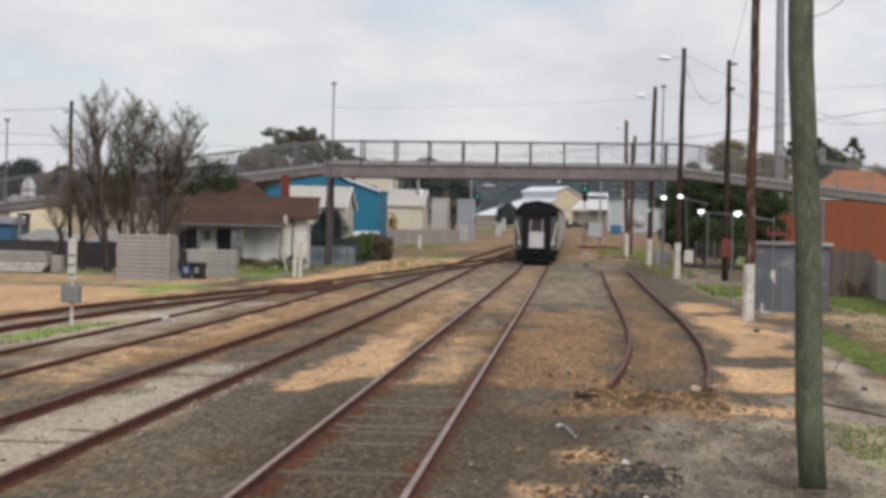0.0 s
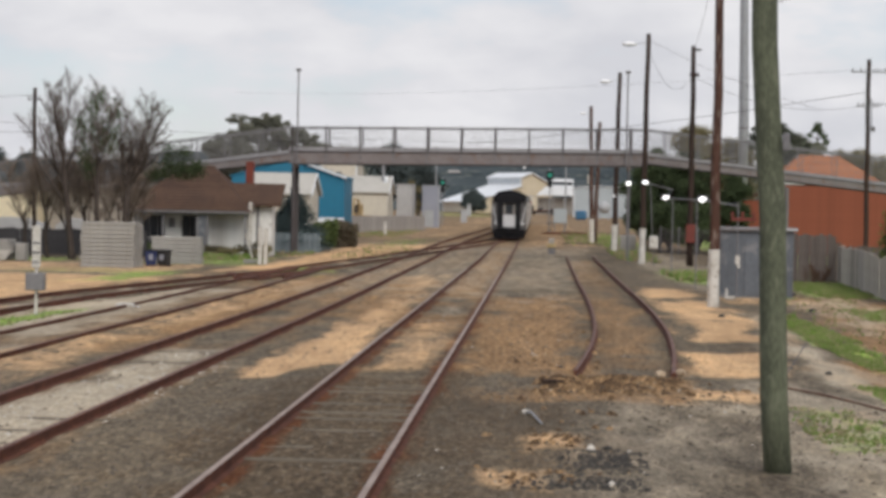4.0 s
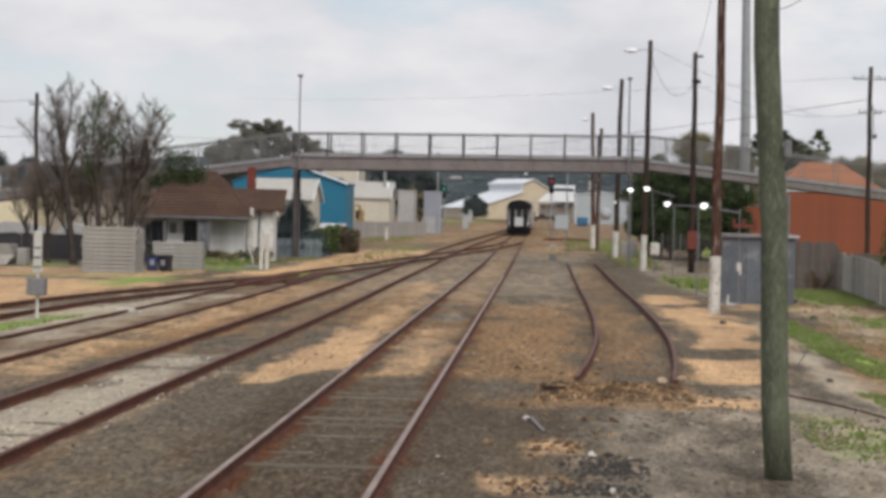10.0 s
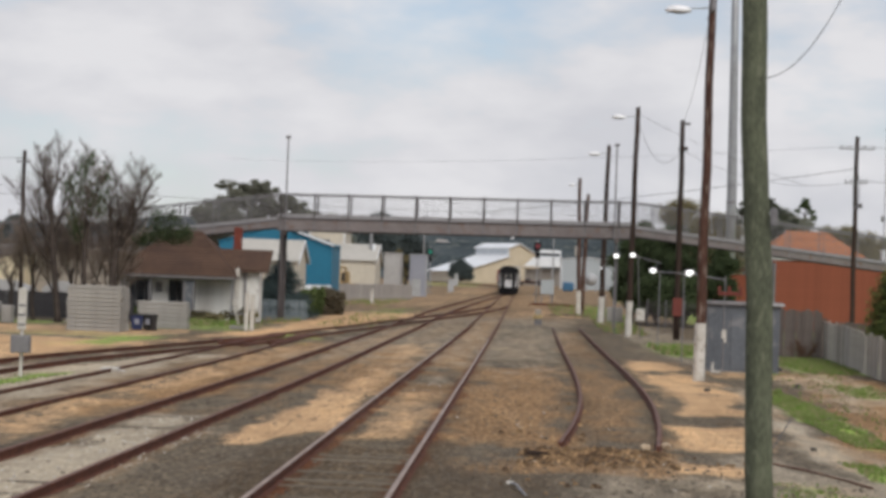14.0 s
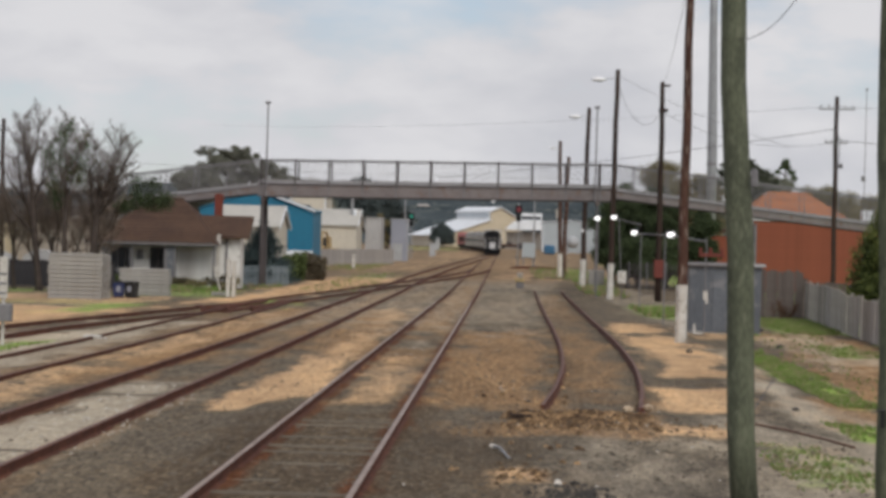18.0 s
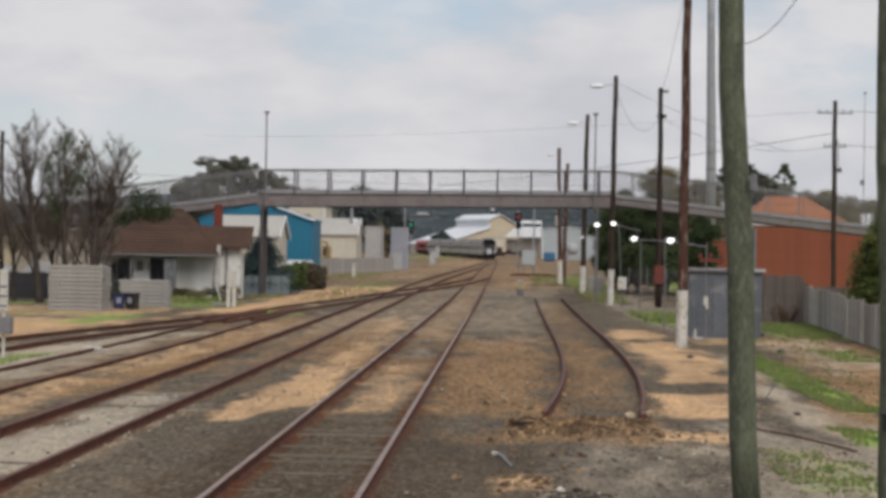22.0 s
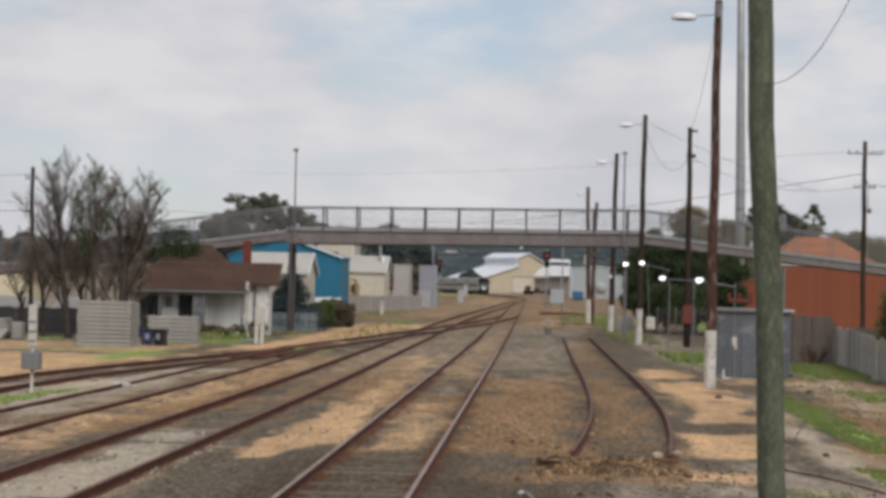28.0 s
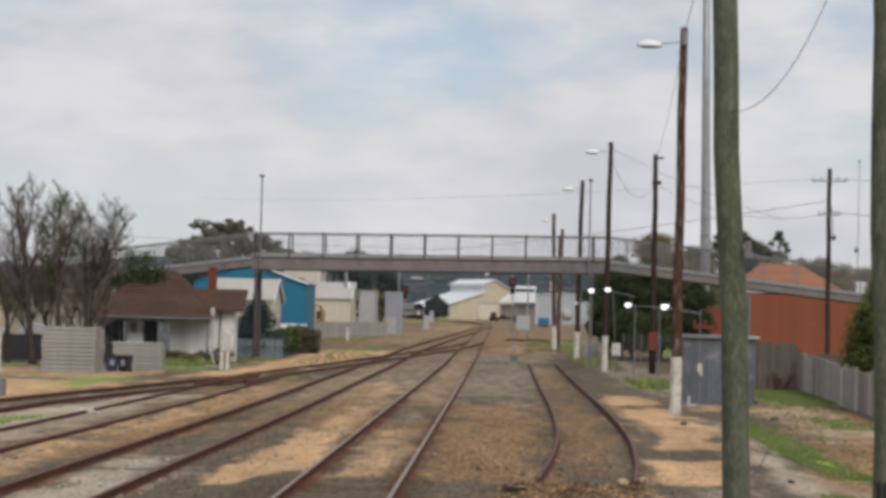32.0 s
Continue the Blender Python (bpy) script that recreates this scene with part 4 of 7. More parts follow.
def cable(name, a, b, sag, r, label):
    pts = [(a[0] + (b[0] - a[0]) * u, a[1] + (b[1] - a[1]) * u, a[2] + (b[2] - a[2]) * u - sag * 4 * u * (1 - u)) for u in [i / 14 for i in range(15)]]
    bm = bmesh.new()
    tube(bm, pts, r, 5)
    solid(name, bm, M["wire"], (0, 0, 0), label, "cable", "overhead cables")


cable("cable", (5.35, 65.0, 11.2), (2.36, 23.2, 8.0), 0.2, 0.0081, "black overhead cable between poles")
cable("cable", (2.50, 23.05, 5.17), (3.75, 20.0, 8.2), 0.85, 0.0046, "loose black cable hanging from a green pole")
cable("cable", (6.14, 122, 12.9), (8.86, 122, 11.0), 1.65, 0.0124, "slack black cable between dark poles")
cable("cable", (6.14, 122, 13.05), (16, 120, 9.0), 0.3, 0.0099, "thin black overhead cable between poles")
cable("cable", (8.86, 122, 12.5), (5.5, 65.2, 11.6), 0.5, 0.0087, "thin black overhead cable between poles")
cable("cable", (8.86, 122, 10.95), (17.4, 112, 8.9), 0.9, 0.0099, "thin black overhead cable between poles")
cable("cable", (17.4, 111.8, 9.6), (-6, 178, 8.6), 0.25, 0.0174, "overhead cable across the yard")
cable("cable", (17.4, 111.8, 10.8), (-35, 240, 16), 0.6, 0.007, "overhead cable across the yard")
cable("cable", (17.4, 111.8, 9.0), (40, 105, 8.0), 0.3, 0.0155, "overhead cable beside the brick building")
cable("cable", (17.4, 111.8, 10.8), (40, 105, 10.4), 0.3, 0.0112, "overhead cable beside the brick building")
cable("cable", (-26.7, 110, 8.55), (-60, 150, 10.2), 0.3, 0.0112, "overhead cable above the bare tree")
cable("cable", (-26.7, 110, 6.6), (-60, 120, 7.0), 0.2, 0.0112, "overhead cable above the bare tree")
cable("cable", (-45, 150, 8.9), (9.4, 200, 9.6), 0.5, 0.0136, "overhead cable beyond the footbridge")


# ---- post lamps beside the siding ----
def globe_lamp(x, y, z, post_x, bar_to, label, foot=0.0):
    g = slope(y)
    t = thing("post_lamp", (post_x, y, g), label, "lamp", "lit post lamps by the siding")
    part("post", tb([(foot, 0, -0.15), (0, 0, z - g - 0.03)], 0.026, 8), M["galvd"], t)
    if foot:
        part("white_cabinet", bx(foot - 0.27, foot + 0.22, -0.28, -0.05, 0.95, 1.65, 0.04), M["white"], t)
    if bar_to:
        part("pipe", tb([(x - post_x, 0, z - g - 0.02), (bar_to[0] - post_x, bar_to[1] - y, bar_to[2] - g)], 0.035, 6), M["galvd"], t)
    part("arm", tb([(0, 0, z - g - 0.05), (x - post_x, -0.02, z - g)], 0.03, 6), M["galv"], t)
    bm = bmesh.new()
    bmesh.ops.create_uvsphere(bm, u_segments=14, v_segments=8, radius=1.0)
    for v in bm.verts:
        v.co = Vector((v.co.x * 0.155, v.co.y * 0.14, v.co.z * 0.10))
    s = part("lens", bm, M["lampglow"], t, "glowing white lens", smooth=True, at=(x - post_x, -0.06, z - g))
    part("hood", bx(-0.19, 0.19, 0.0, 0.2, -0.02, 0.15, 0.04), M["galvd"], s)


globe_lamp(5.98, 98, 3.65, 6.3, (6.9, 82.3, 3.45), "lit white lamp on a thin steel post with a pipe")
globe_lamp(6.43, 82, 3.47, 6.22, (7.11, 75, 3.23), "lit white lamp on a thin steel post with a pipe")
globe_lamp(5.18, 120, 4.61, 5.24, None, "lit white lamp on a thin steel post")
globe_lamp(6.07, 119, 4.68, 6.37, (7.6, 118, 4.28), "lit white lamp on a thin leaning post with a cabinet", 0.27)


def plain_posts():
    t = thing("steel_post", (7.1, 74.4, 0), "thin galvanised post beside the grey hut", "post", "thin steel posts")
    part("shaft", tb([(0, 0, -0.05), (0, 0, 3.35)], 0.024, 8), M["galvd"], t)
    part("small_plate", bx(-0.07, 0.07, -0.05, -0.035, 1.15, 1.45), M["white"], t)
    part("red_bracket", bx(-0.25, 0.65, -0.03, 0.03, 2.68, 2.80, 0.01), M["redbox"], t)
    for k in (-0.2, 0.15, 0.55):
        part("small_float", bx(k - 0.05, k + 0.05, -0.05, 0.05, 2.80, 3.0, 0.01), M["redbox"], t)
    for x, y, h in ((6.95, 160, 4.5), (10.9, 131, 4.0)):
        p = thing("steel_post", (x, y, slope(y)), "thin galvanised post by the line", "post", "thin steel posts")
        part("shaft", tb([(0, 0, -0.05), (0.02, 0, h)], 0.05, 8), M["galv"], p)


plain_posts()


# ---- grey hut ----
def hut():
    t = thing("relay_hut", (7.97, 77.2, -0.12), "slate-grey sheet-steel relay hut with flat roof", "hut")
    part("wall", bx(-1.3, 1.3, -1.2, 1.2, 0, 2.45, 0.01), M["hut"], t)
    rib = mesh_of("rib", bx(-0.012, 0.012, -0.02, 0.0, 0.05, 2.43), M["hut"])
    for i in range(12):
        piece("rib", rib, t, (-1.2 + i * 0.218, -1.2, 0))
    part("roof", bx(-1.42, 1.42, -1.35, 1.35, 2.45, 2.58, 0.02), M["galvd"], t)
    part("roof_edge", bx(0.75, 1.43, -1.37, -1.352, 2.47, 2.56), M["huttrim"], t, "pale steel capping")
    d = part("door", bx(-0.45, 0.45, -1.235, -1.203, 0.1, 2.1, 0.01), M["hut"], t)
    part("handle", bx(0.33, 0.39, -1.26, -1.237, 1.0, 1.2), M["huttrim"], d)
    part("plinth", bx(-1.34, 1.34, -1.24, 1.24, -0.1, 0.06), M["concrete"], t)
    part("notice", bx(-0.72, -0.62, -1.225, -1.21, 1.1, 1.55), M["white"], t, "small white notice")


hut()


# ---- fences ----
def paling_fence(a, b, h, mat, label, pitch=0.15, width=0.13, rails=True, fall=0.0, worn=()):
    L = math.hypot(b[0] - a[0], b[1] - a[1])
    ang = math.degrees(math.atan2(b[1] - a[1], b[0] - a[0]))
    t = thing("paling_fence", (a[0], a[1], slope(a[1]) - 0.08), label, "fence", turn=ang)
    me = mesh_of("paling", bx(-width / 2, width / 2, -0.012, 0.012, 0, h, 0.006), M[mat])
    n_ = int(L / pitch)
    dz = (slope(b[1]) - slope(a[1]) - fall) / max(n_, 1)
    aged = [me] + [mesh_of("paling", bx(-width / 2, width / 2, -0.012, 0.012, 0, h, 0.006), M[m]) for m in worn]
    pick, run, tall, tip = me, 0, 1.0, 0.0
    for i in range(n_):
        if worn:
            run -= 1
            if run < 0:
                pick, run, tall, tip = RND.choice(aged), RND.randint(2, 11), 1 + RND.uniform(-0.045, 0.045), RND.uniform(-0.02, 0.02)
            if RND.random() < 0.03:
                continue
        p = piece("paling", pick, t, (i * pitch + RND.uniform(-0.008, 0.008), RND.uniform(-0.008, 0.008), i * dz), RND.uniform(-0.03, 0.03), (1, 1, tall + RND.uniform(-0.03, 0.025)))
        p.rotation_euler.y = tip + RND.uniform(-0.012, 0.012)
    if rails:
        for z in (0.3, h - 0.35):
            part("fence_rail", bx(0, L, 0.014, 0.06, z, z + 0.09), M[mat], t)
        for i in range(int(L / 2.4) + 1):
            part("post", bx(i * 2.4, i * 2.4 + 0.1, 0.062, 0.16, -0.1, h - 0.1), M[mat], t)
    return t


paling_fence((13.62, 95.2), (11.3, 47), 1.74, "fenceold", "weathered grey timber paling fence along the yard", 0.17, 0.165, False, 0.62, ("fenceold", "fencemid", "fencegrey"))
paling_fence((10.4, 97.0), (13.75, 95.4), 2.1, "fencedark", "dark brown timber paling fence beside the hut", 0.2, 0.196, worn=("fencedark",))
paling_fence((13.7, 95.8), (17.5, 94.6), 1.7, "fencedark", "dark brown timber paling fence beside the hut", 0.2, 0.19)
paling_fence((-16.55, 129.2), (-13.35, 129.5), 1.3, "fenceblue", "blue-grey picket fence by a conifer", 0.16, 0.1)
paling_fence((-34, 114.5), (-21, 113.5), 1.5, "darkmesh", "dark boundary fence behind the bare tree", 0.3, 0.305)
paling_fence((-19.1, 212), (-12.6, 236), 1.75, "fencemid", "grey-brown paling fence along the line", 0.25, 0.24)
paling_fence((-16.5, 150), (-19.1, 212), 1.6, "fencemid", "grey-brown paling fence along the line", 0.4, 0.39)


def wire_fence():
    t = thing("chain_fence", (7.6, 150, slope(150)), "dark chain-wire fence before the bushes", "fence")
    for i in range(6):
        part("post", tb([(i * 1.1, -i * 2.5, -0.25), (i * 1.1, -i * 2.5, 1.9)], 0.05, 6), M["galvd"], t)
    bm = bmesh.new()
    for k in range(60):
        u0, u1 = k / 60, min(1.0, (k + 4) / 60)
        for za, zb in ((0, 1.8), (1.8, 0)):
            a, b = Vector((5.5 * u0, -12.5 * u0, za)), Vector((5.5 * u1, -12.5 * u1, zb))
            bm.faces.new([bm.verts.new(p + Vector((o, 0, 0))) for p, o in ((a, -0.01), (a, 0.01), (b, 0.01), (b, -0.01))])
    part("wire_mesh", bm, M["bdark"], t, kind="stuff")


wire_fence()


# ---- buildings ----
def wall(t, name, x0, x1, y0, y1, z0, z1, mat, openings=(), face="y"):
    """A wall slab; openings are cut by building it in strips. face y: it runs along x."""
    bm = bmesh.new()
    if face == "y":
        cuts = sorted({x0, x1, *[o[0] for o in openings], *[o[1] for o in openings]})
    else:
        cuts = sorted({y0, y1, *[o[0] for o in openings], *[o[1] for o in openings]})
    for a, b in zip(cuts, cuts[1:]):
        hole = [o for o in openings if o[0] <= a and b <= o[1]]
        zs = [(z0, z1)] if not hole else [(z0, hole[0][2]), (hole[0][3], z1)]
        for za, zb in zs:
            if zb - za > 0.01:
                if face == "y":
                    box(bm, a, b, y0, y1, za, zb)
                else:
                    box(bm, x0, x1, a, b, za, zb)
    return part(name, bm, M[mat], t)


def window(t, x0, x1, y, z0, z1, frame_mat="white", bars=1):
    f = bmesh.new()
    box(f, x0, x0 + 0.07, y - 0.03, y + 0.05, z0, z1)
    box(f, x1 - 0.07, x1, y - 0.03, y + 0.05, z0, z1)
    box(f, x0 + 0.07, x1 - 0.07, y - 0.03, y + 0.05, z1 - 0.07, z1)
    box(f, x0 + 0.07, x1 - 0.07, y - 0.05, y + 0.05, z0, z0 + 0.07)
    w = part("window", f, M[frame_mat], t)
    part("pane", bx(x0 + 0.07, x1 - 0.07, y + 0.052, y + 0.07, z0 + 0.07, z1 - 0.07), M["glass"], w)
    for i in range(bars):
        xm = x0 + (x1 - x0) * (i + 1) / (bars + 1)
        part("glazing_bar", bx(xm - 0.025, xm + 0.025, y - 0.02, y + 0.04, z0 + 0.07, z1 - 0.07), M[frame_mat], w)


def hip_roof(t, x0, x1, y0, y1, z0, z1, mat, inset, name="roof", thick=0.14, far=None):
    far = inset if far is None else far
    bm = bmesh.new()
    ym = (y0 + y1) / 2
    lo = [bm.verts.new(c) for c in ((x0, y0, z0), (x1, y0, z0), (x1, y1, z0), (x0, y1, z0))]
    bo = [bm.verts.new(c) for c in ((x0, y0, z0 - thick), (x1, y0, z0 - thick), (x1, y1, z0 - thick), (x0, y1, z0 - thick))]
    a, b = bm.verts.new((x0 + inset, ym, z1)), bm.verts.new((x1 - far, ym, z1))
    for q in ((lo[0], lo[1], b, a), (lo[1], lo[2], b), (lo[2], lo[3], a, b), (lo[3], lo[0], a), bo[::-1]):
        bm.faces.new(q)
    for i in range(4):
        j = (i + 1) % 4
        bm.faces.new((bo[i], bo[j], lo[j], lo[i]))
    r = part(name, bm, M[mat], t)
    part("ridge_cap", tb([(x0 + inset, ym, z1 + 0.02), (x1 - far, ym, z1 + 0.02)], 0.09, 6), M[mat], r)
    part("gutter", bx(x0 - 0.08, x1 + 0.08, y0 - 0.12, y0, z0 - 0.17, z0 - 0.05), M["galvd"], r)
    return r


def tile_courses(roof, x0, x1, y0, y1, z0, z1, n_, mat, inset, far=None):
    """Courses of tiles on the slope that faces the line, each a thin step."""
    far = inset if far is None else far
    for i in range(n_):
        u0, u1 = i / n_, (i + 1) / n_
        bm = bmesh.new()
        a0, a1, b0, b1 = x0 + inset * u0, x1 - far * u0, x0 + inset * u1, x1 - far * u1
        ya, yb = y0 + (y1 - y0) * u0, y0 + (y1 - y0) * u1
        za, zb = z0 + (z1 - z0) * u0, z0 + (z1 - z0) * u1
        v = [bm.verts.new(c) for c in ((a0, ya, za + 0.05), (a1, ya, za + 0.05), (b1, yb, zb + 0.015), (b0, yb, zb + 0.015), (a0, ya, za), (a1, ya, za))]
        bm.faces.new(v[:4])
        bm.faces.new((v[4], v[5], v[1], v[0]))
        part("tile_course", bm, M[mat], roof)


def house():
    t = thing("house", (-19.5, 120, 0), "old white weatherboard house with brown tiled hip roof", "house")
    r = hip_roof(t, -3.8, 3.45, -4.6, 4.0, 2.62, 5.05, "brownroof", 2.9, far=2.5)
    tile_courses(r, -3.8, 3.45, -4.6, -0.3, 2.62, 5.05, 14, "brownroof", 2.9, 2.5)
    wall(t, "front_wall", -3.25, 3.25, -3.2, -3.05, 0.1, 2.6, "weather", [(-0.47, 0.47, 0.85, 2.3), (-2.7, -1.4, 0.3, 2.3)])
    wall(t, "left_wall", -3.25, -3.1, -3.05, 3.8, 0.1, 2.6, "weatherg", (), "x")
    wall(t, "right_wall", 3.1, 3.25, -3.05, 3.8, 0.1, 2.6, "weather", (), "x")
    wall(t, "back_wall", -3.25, 3.25, 3.8, 3.95, 0.1, 2.6, "weather")
    window(t, -0.47, 0.47, -3.15, 0.85, 2.3, "trimdark", 1)
    window(t, -2.7, -1.4, -3.15, 0.3, 2.3, "galvd", 2)
    board = mesh_of("weatherboard", bx(0.6, 3.25, -3.235, -3.2, 0, 0.16), M["weather"])
    for i in range(14):
        piece("weatherboard", board, t, (0, 0, 0.15 + i * 0.172))
    # verandah and lean-to
    for x in (-3.25, -2.85, -1.3, 0.62, 1.15, 3.3):
        part("verandah_post", bx(x - 0.07, x + 0.07, -4.45, -4.33, 0.0, 2.5), M["galvd"], t)
    part("verandah_floor", bx(-3.3, 1.3, -4.5, -3.2, 0.0, 0.2), M["deck"], t)
    part("verandah_beam", bx(-3.4, 3.35, -4.47, -4.33, 2.36, 2.48), M["weatherg"], t)
    part("verandah_rail", bx(-3.2, -1.3, -4.42, -4.36, 1.0, 1.08), M["weatherg"], t)
    part("lattice", bx(0.69, 1.08, -4.42, -4.36, 0.2, 2.36), M["hut"], t, "dark slate lattice screen")
    part("meter_box", bx(-1.2, -0.85, -3.3, -3.205, 1.6, 2.15, 0.02), M["galvd"], t)
    part("chimney", bx(2.72, 3.15, -0.5, 0.1, 3.0, 5.45, 0.02), M["chimney"], t)
    # rear wing under a single slope
    bm = bmesh.new()
    v = [[bm.verts.new((x, y, z)) for y, z in ((-2.7, 3.02), (-0.6, 4.2), (-0.6, 4.05), (-2.7, 2.88))] for x in (2.0, 5.05)]
    bm.faces.new(v[0])
    bm.faces.new(v[1][::-1])
    for i in range(4):
        j = (i + 1) % 4
        bm.faces.new((v[0][i], v[1][i], v[1][j], v[0][j]))
    part("wing_roof", bm, M["brownroof"], t)
    wall(t, "wing_wall", 3.27, 4.5, -2.2, -2.05, 0.1, 2.95, "weather")
    wall(t, "wing_side", 4.35, 4.5, -2.05, -0.7, 0.1, 2.95, "weather", (), "x")
    part("porch_post", bx(3.32, 3.5, -3.3, -3.1, 0.1, 3.1), M["white"], t)
    part("downpipe", tb([(3.72, -2.3, 0.1), (3.72, -2.3, 3.0)], 0.07, 8), M["galvd"], t)


house()


def gable_shed(name, at, half, depth, eave, ridge, wall_mat, roof_mat, label, category="shed", doors=(), skew=0.0, windows=(), turn=0.0, overhang=0.25, trims=True):
    """A shed with its gable towards the line; skew shifts the ridge sideways."""
    t = thing(name, (at[0], at[1], slope(at[1])), label, category, turn=turn)
    g = bmesh.new()
    prism(g, [(-half, -0.1), (half, -0.1), (half, eave), (skew, ridge), (-half, eave)], 0, 0.15)
    part("gable_wall", g, M[wall_mat], t)
    g = bmesh.new()
    prism(g, [(-half, -0.1), (half, -0.1), (half, eave), (skew, ridge), (-half, eave)], depth - 0.15, depth)
    part("back_wall", g, M[wall_mat], t)
    part("side_wall", bx(-half, -half + 0.15, 0.15, depth - 0.15, -0.1, eave - 0.03), M[wall_mat], t)
    part("side_wall", bx(half - 0.15, half, 0.15, depth - 0.15, -0.1, eave - 0.03), M[wall_mat], t)
    for s in (-1, 1):
        bm = bmesh.new()
        d = (ridge - eave) / (half - s * skew)
        prism(bm, [(skew, ridge + 0.02), (s * (half + overhang), eave - d * overhang + 0.02), (s * (half + overhang), eave - d * overhang + 0.14), (skew, ridge + 0.14)], -overhang, depth + overhang)
        part("roof_sheet", bm, M[roof_mat], t)
    part("ridge_cap", bx(skew - 0.2, skew + 0.2, -overhang, depth + overhang, ridge + 0.12, ridge + 0.2), M[roof_mat], t)
    for s in (-1, 1) if trims else ():
        part("corner_trim", bx(s * half - 0.08, s * half + 0.08, -0.04, 0.0, 0, eave), M[roof_mat], t)
    for x0, x1, z1, m in doors:
        d = part("roller_door", bx(x0, x1, -0.06, -0.003, 0, z1), M[m], t)
    for x0, x1, z0, z1 in windows:
        window(t, x0, x1, -0.06, z0, z1)
    return t


def ridge_shed(name, at, x0, x1, depth, eave, ridge, wall_mat, roof_mat, label, windows=(), trim="roofwhite"):
    """A shed whose ridge runs across the view, so that a roof slope faces the line."""
    t = thing(name, (at[0], at[1], slope(at[1])), label, "shed")
    g = slope(at[1])
    e, r = eave - g, ridge - g
    wall(t, "front_wall", x0, x1, 0, 0.15, -0.1, e, wall_mat, [(w[0], w[1], w[2] - g, w[3] - g) for w in windows])
    for w in windows:
        window(t, w[0], w[1], 0.05, w[2] - g, w[3] - g, trim)
    for x in (x0, x1 - 0.15):
        bm = bmesh.new()
        v = [[bm.verts.new((x + k, y, z)) for y, z in ((0.15, -0.1), (depth, -0.1), (depth, e), (depth / 2, r - 0.02), (0.15, e))] for k in (0, 0.15)]
        bm.faces.new(v[0])
        bm.faces.new(v[1][::-1])
        for i in range(5):
            j = (i + 1) % 5
            bm.faces.new((v[0][i], v[1][i], v[1][j], v[0][j]))
        part("gable_wall", bm, M[wall_mat], t)
    part("back_wall", bx(x0, x1, depth - 0.15, depth, -0.1, e - 0.05), M[wall_mat], t)
    for s_ in (0, 1):
        bm = bmesh.new()
        ya, yb = (-0.3, depth / 2) if s_ == 0 else (depth + 0.3, depth / 2)
        v = [bm.verts.new(c) for c in ((x0 - 0.2, ya, e - 0.05), (x1 + 0.2, ya, e - 0.05), (x1 + 0.2, yb, r), (x0 - 0.2, yb, r), (x0 - 0.2, ya, e + 0.07), (x1 + 0.2, ya, e + 0.07), (x1 + 0.2, yb, r + 0.12), (x0 - 0.2, yb, r + 0.12))]
        for q in ((3, 2, 1, 0), (4, 5, 6, 7), (0, 1, 5, 4), (1, 2, 6, 5), (2, 3, 7, 6), (3, 0, 4, 7)):
            bm.faces.new([v[i] for i in q])
        part("roof_sheet", bm, M[roof_mat], t)
    bm = bmesh.new()
    for ya, yb in ((-0.35, depth / 2), (depth + 0.35, depth / 2)):
        v = [bm.verts.new(c) for c in ((x1 + 0.21, ya, e - 0.2), (x1 + 0.21, yb, r - 0.1), (x1 + 0.21, yb, r + 0.16), (x1 + 0.21, ya, e + 0.1), (x1 + 0.27, ya, e - 0.2), (x1 + 0.27, yb, r - 0.1), (x1 + 0.27, yb, r + 0.16), (x1 + 0.27, ya, e + 0.1))]
        for q in ((3, 2, 1, 0), (4, 5, 6, 7), (0, 1, 5, 4), (1, 2, 6, 5), (2, 3, 7, 6), (3, 0, 4, 7)):
            bm.faces.new([v[i] for i in q])
    part("barge_board", bm, M[trim], t)
    return t


def digger(x, y):
    t = thing("digger", (x, y, slope(y)), "small yellow digger parked before the cream factory", "excavator", turn=-20)
    for k in (-0.75, 0.75):
        part("track", bx(k - 0.22, k + 0.22, -1.3, 1.3, 0, 0.6, 0.15), M["trainblack"], t)
    part("body", bx(-0.85, 0.85, -0.6, 1.2, 0.65, 1.65, 0.08), M["machine"], t)
    cab = part("cab", bx(-0.8, 0.05, -0.7, 0.6, 1.6, 2.9, 0.06), M["machine"], t)
    part("pane", bx(-0.7, -0.05, -0.715, -0.695, 1.85, 2.75), M["glass"], cab)
    part("boom", tb([(0.35, -0.5, 1.4), (0.3, -1.3, 3.3), (0.2, -2.3, 3.4)], [0.2, 0.18, 0.14], 6), M["machine"], t)
    part("stick", tb([(0.2, -2.2, 3.5), (0.3, -2.6, 1.5)], [0.13, 0.1], 6), M["machine"], t)
    part("bucket", bx(-0.1, 0.7, -2.8, -2.2, 0.95, 1.55, 0.1), M["galvd"], t)


digger(-19.35, 228.3)


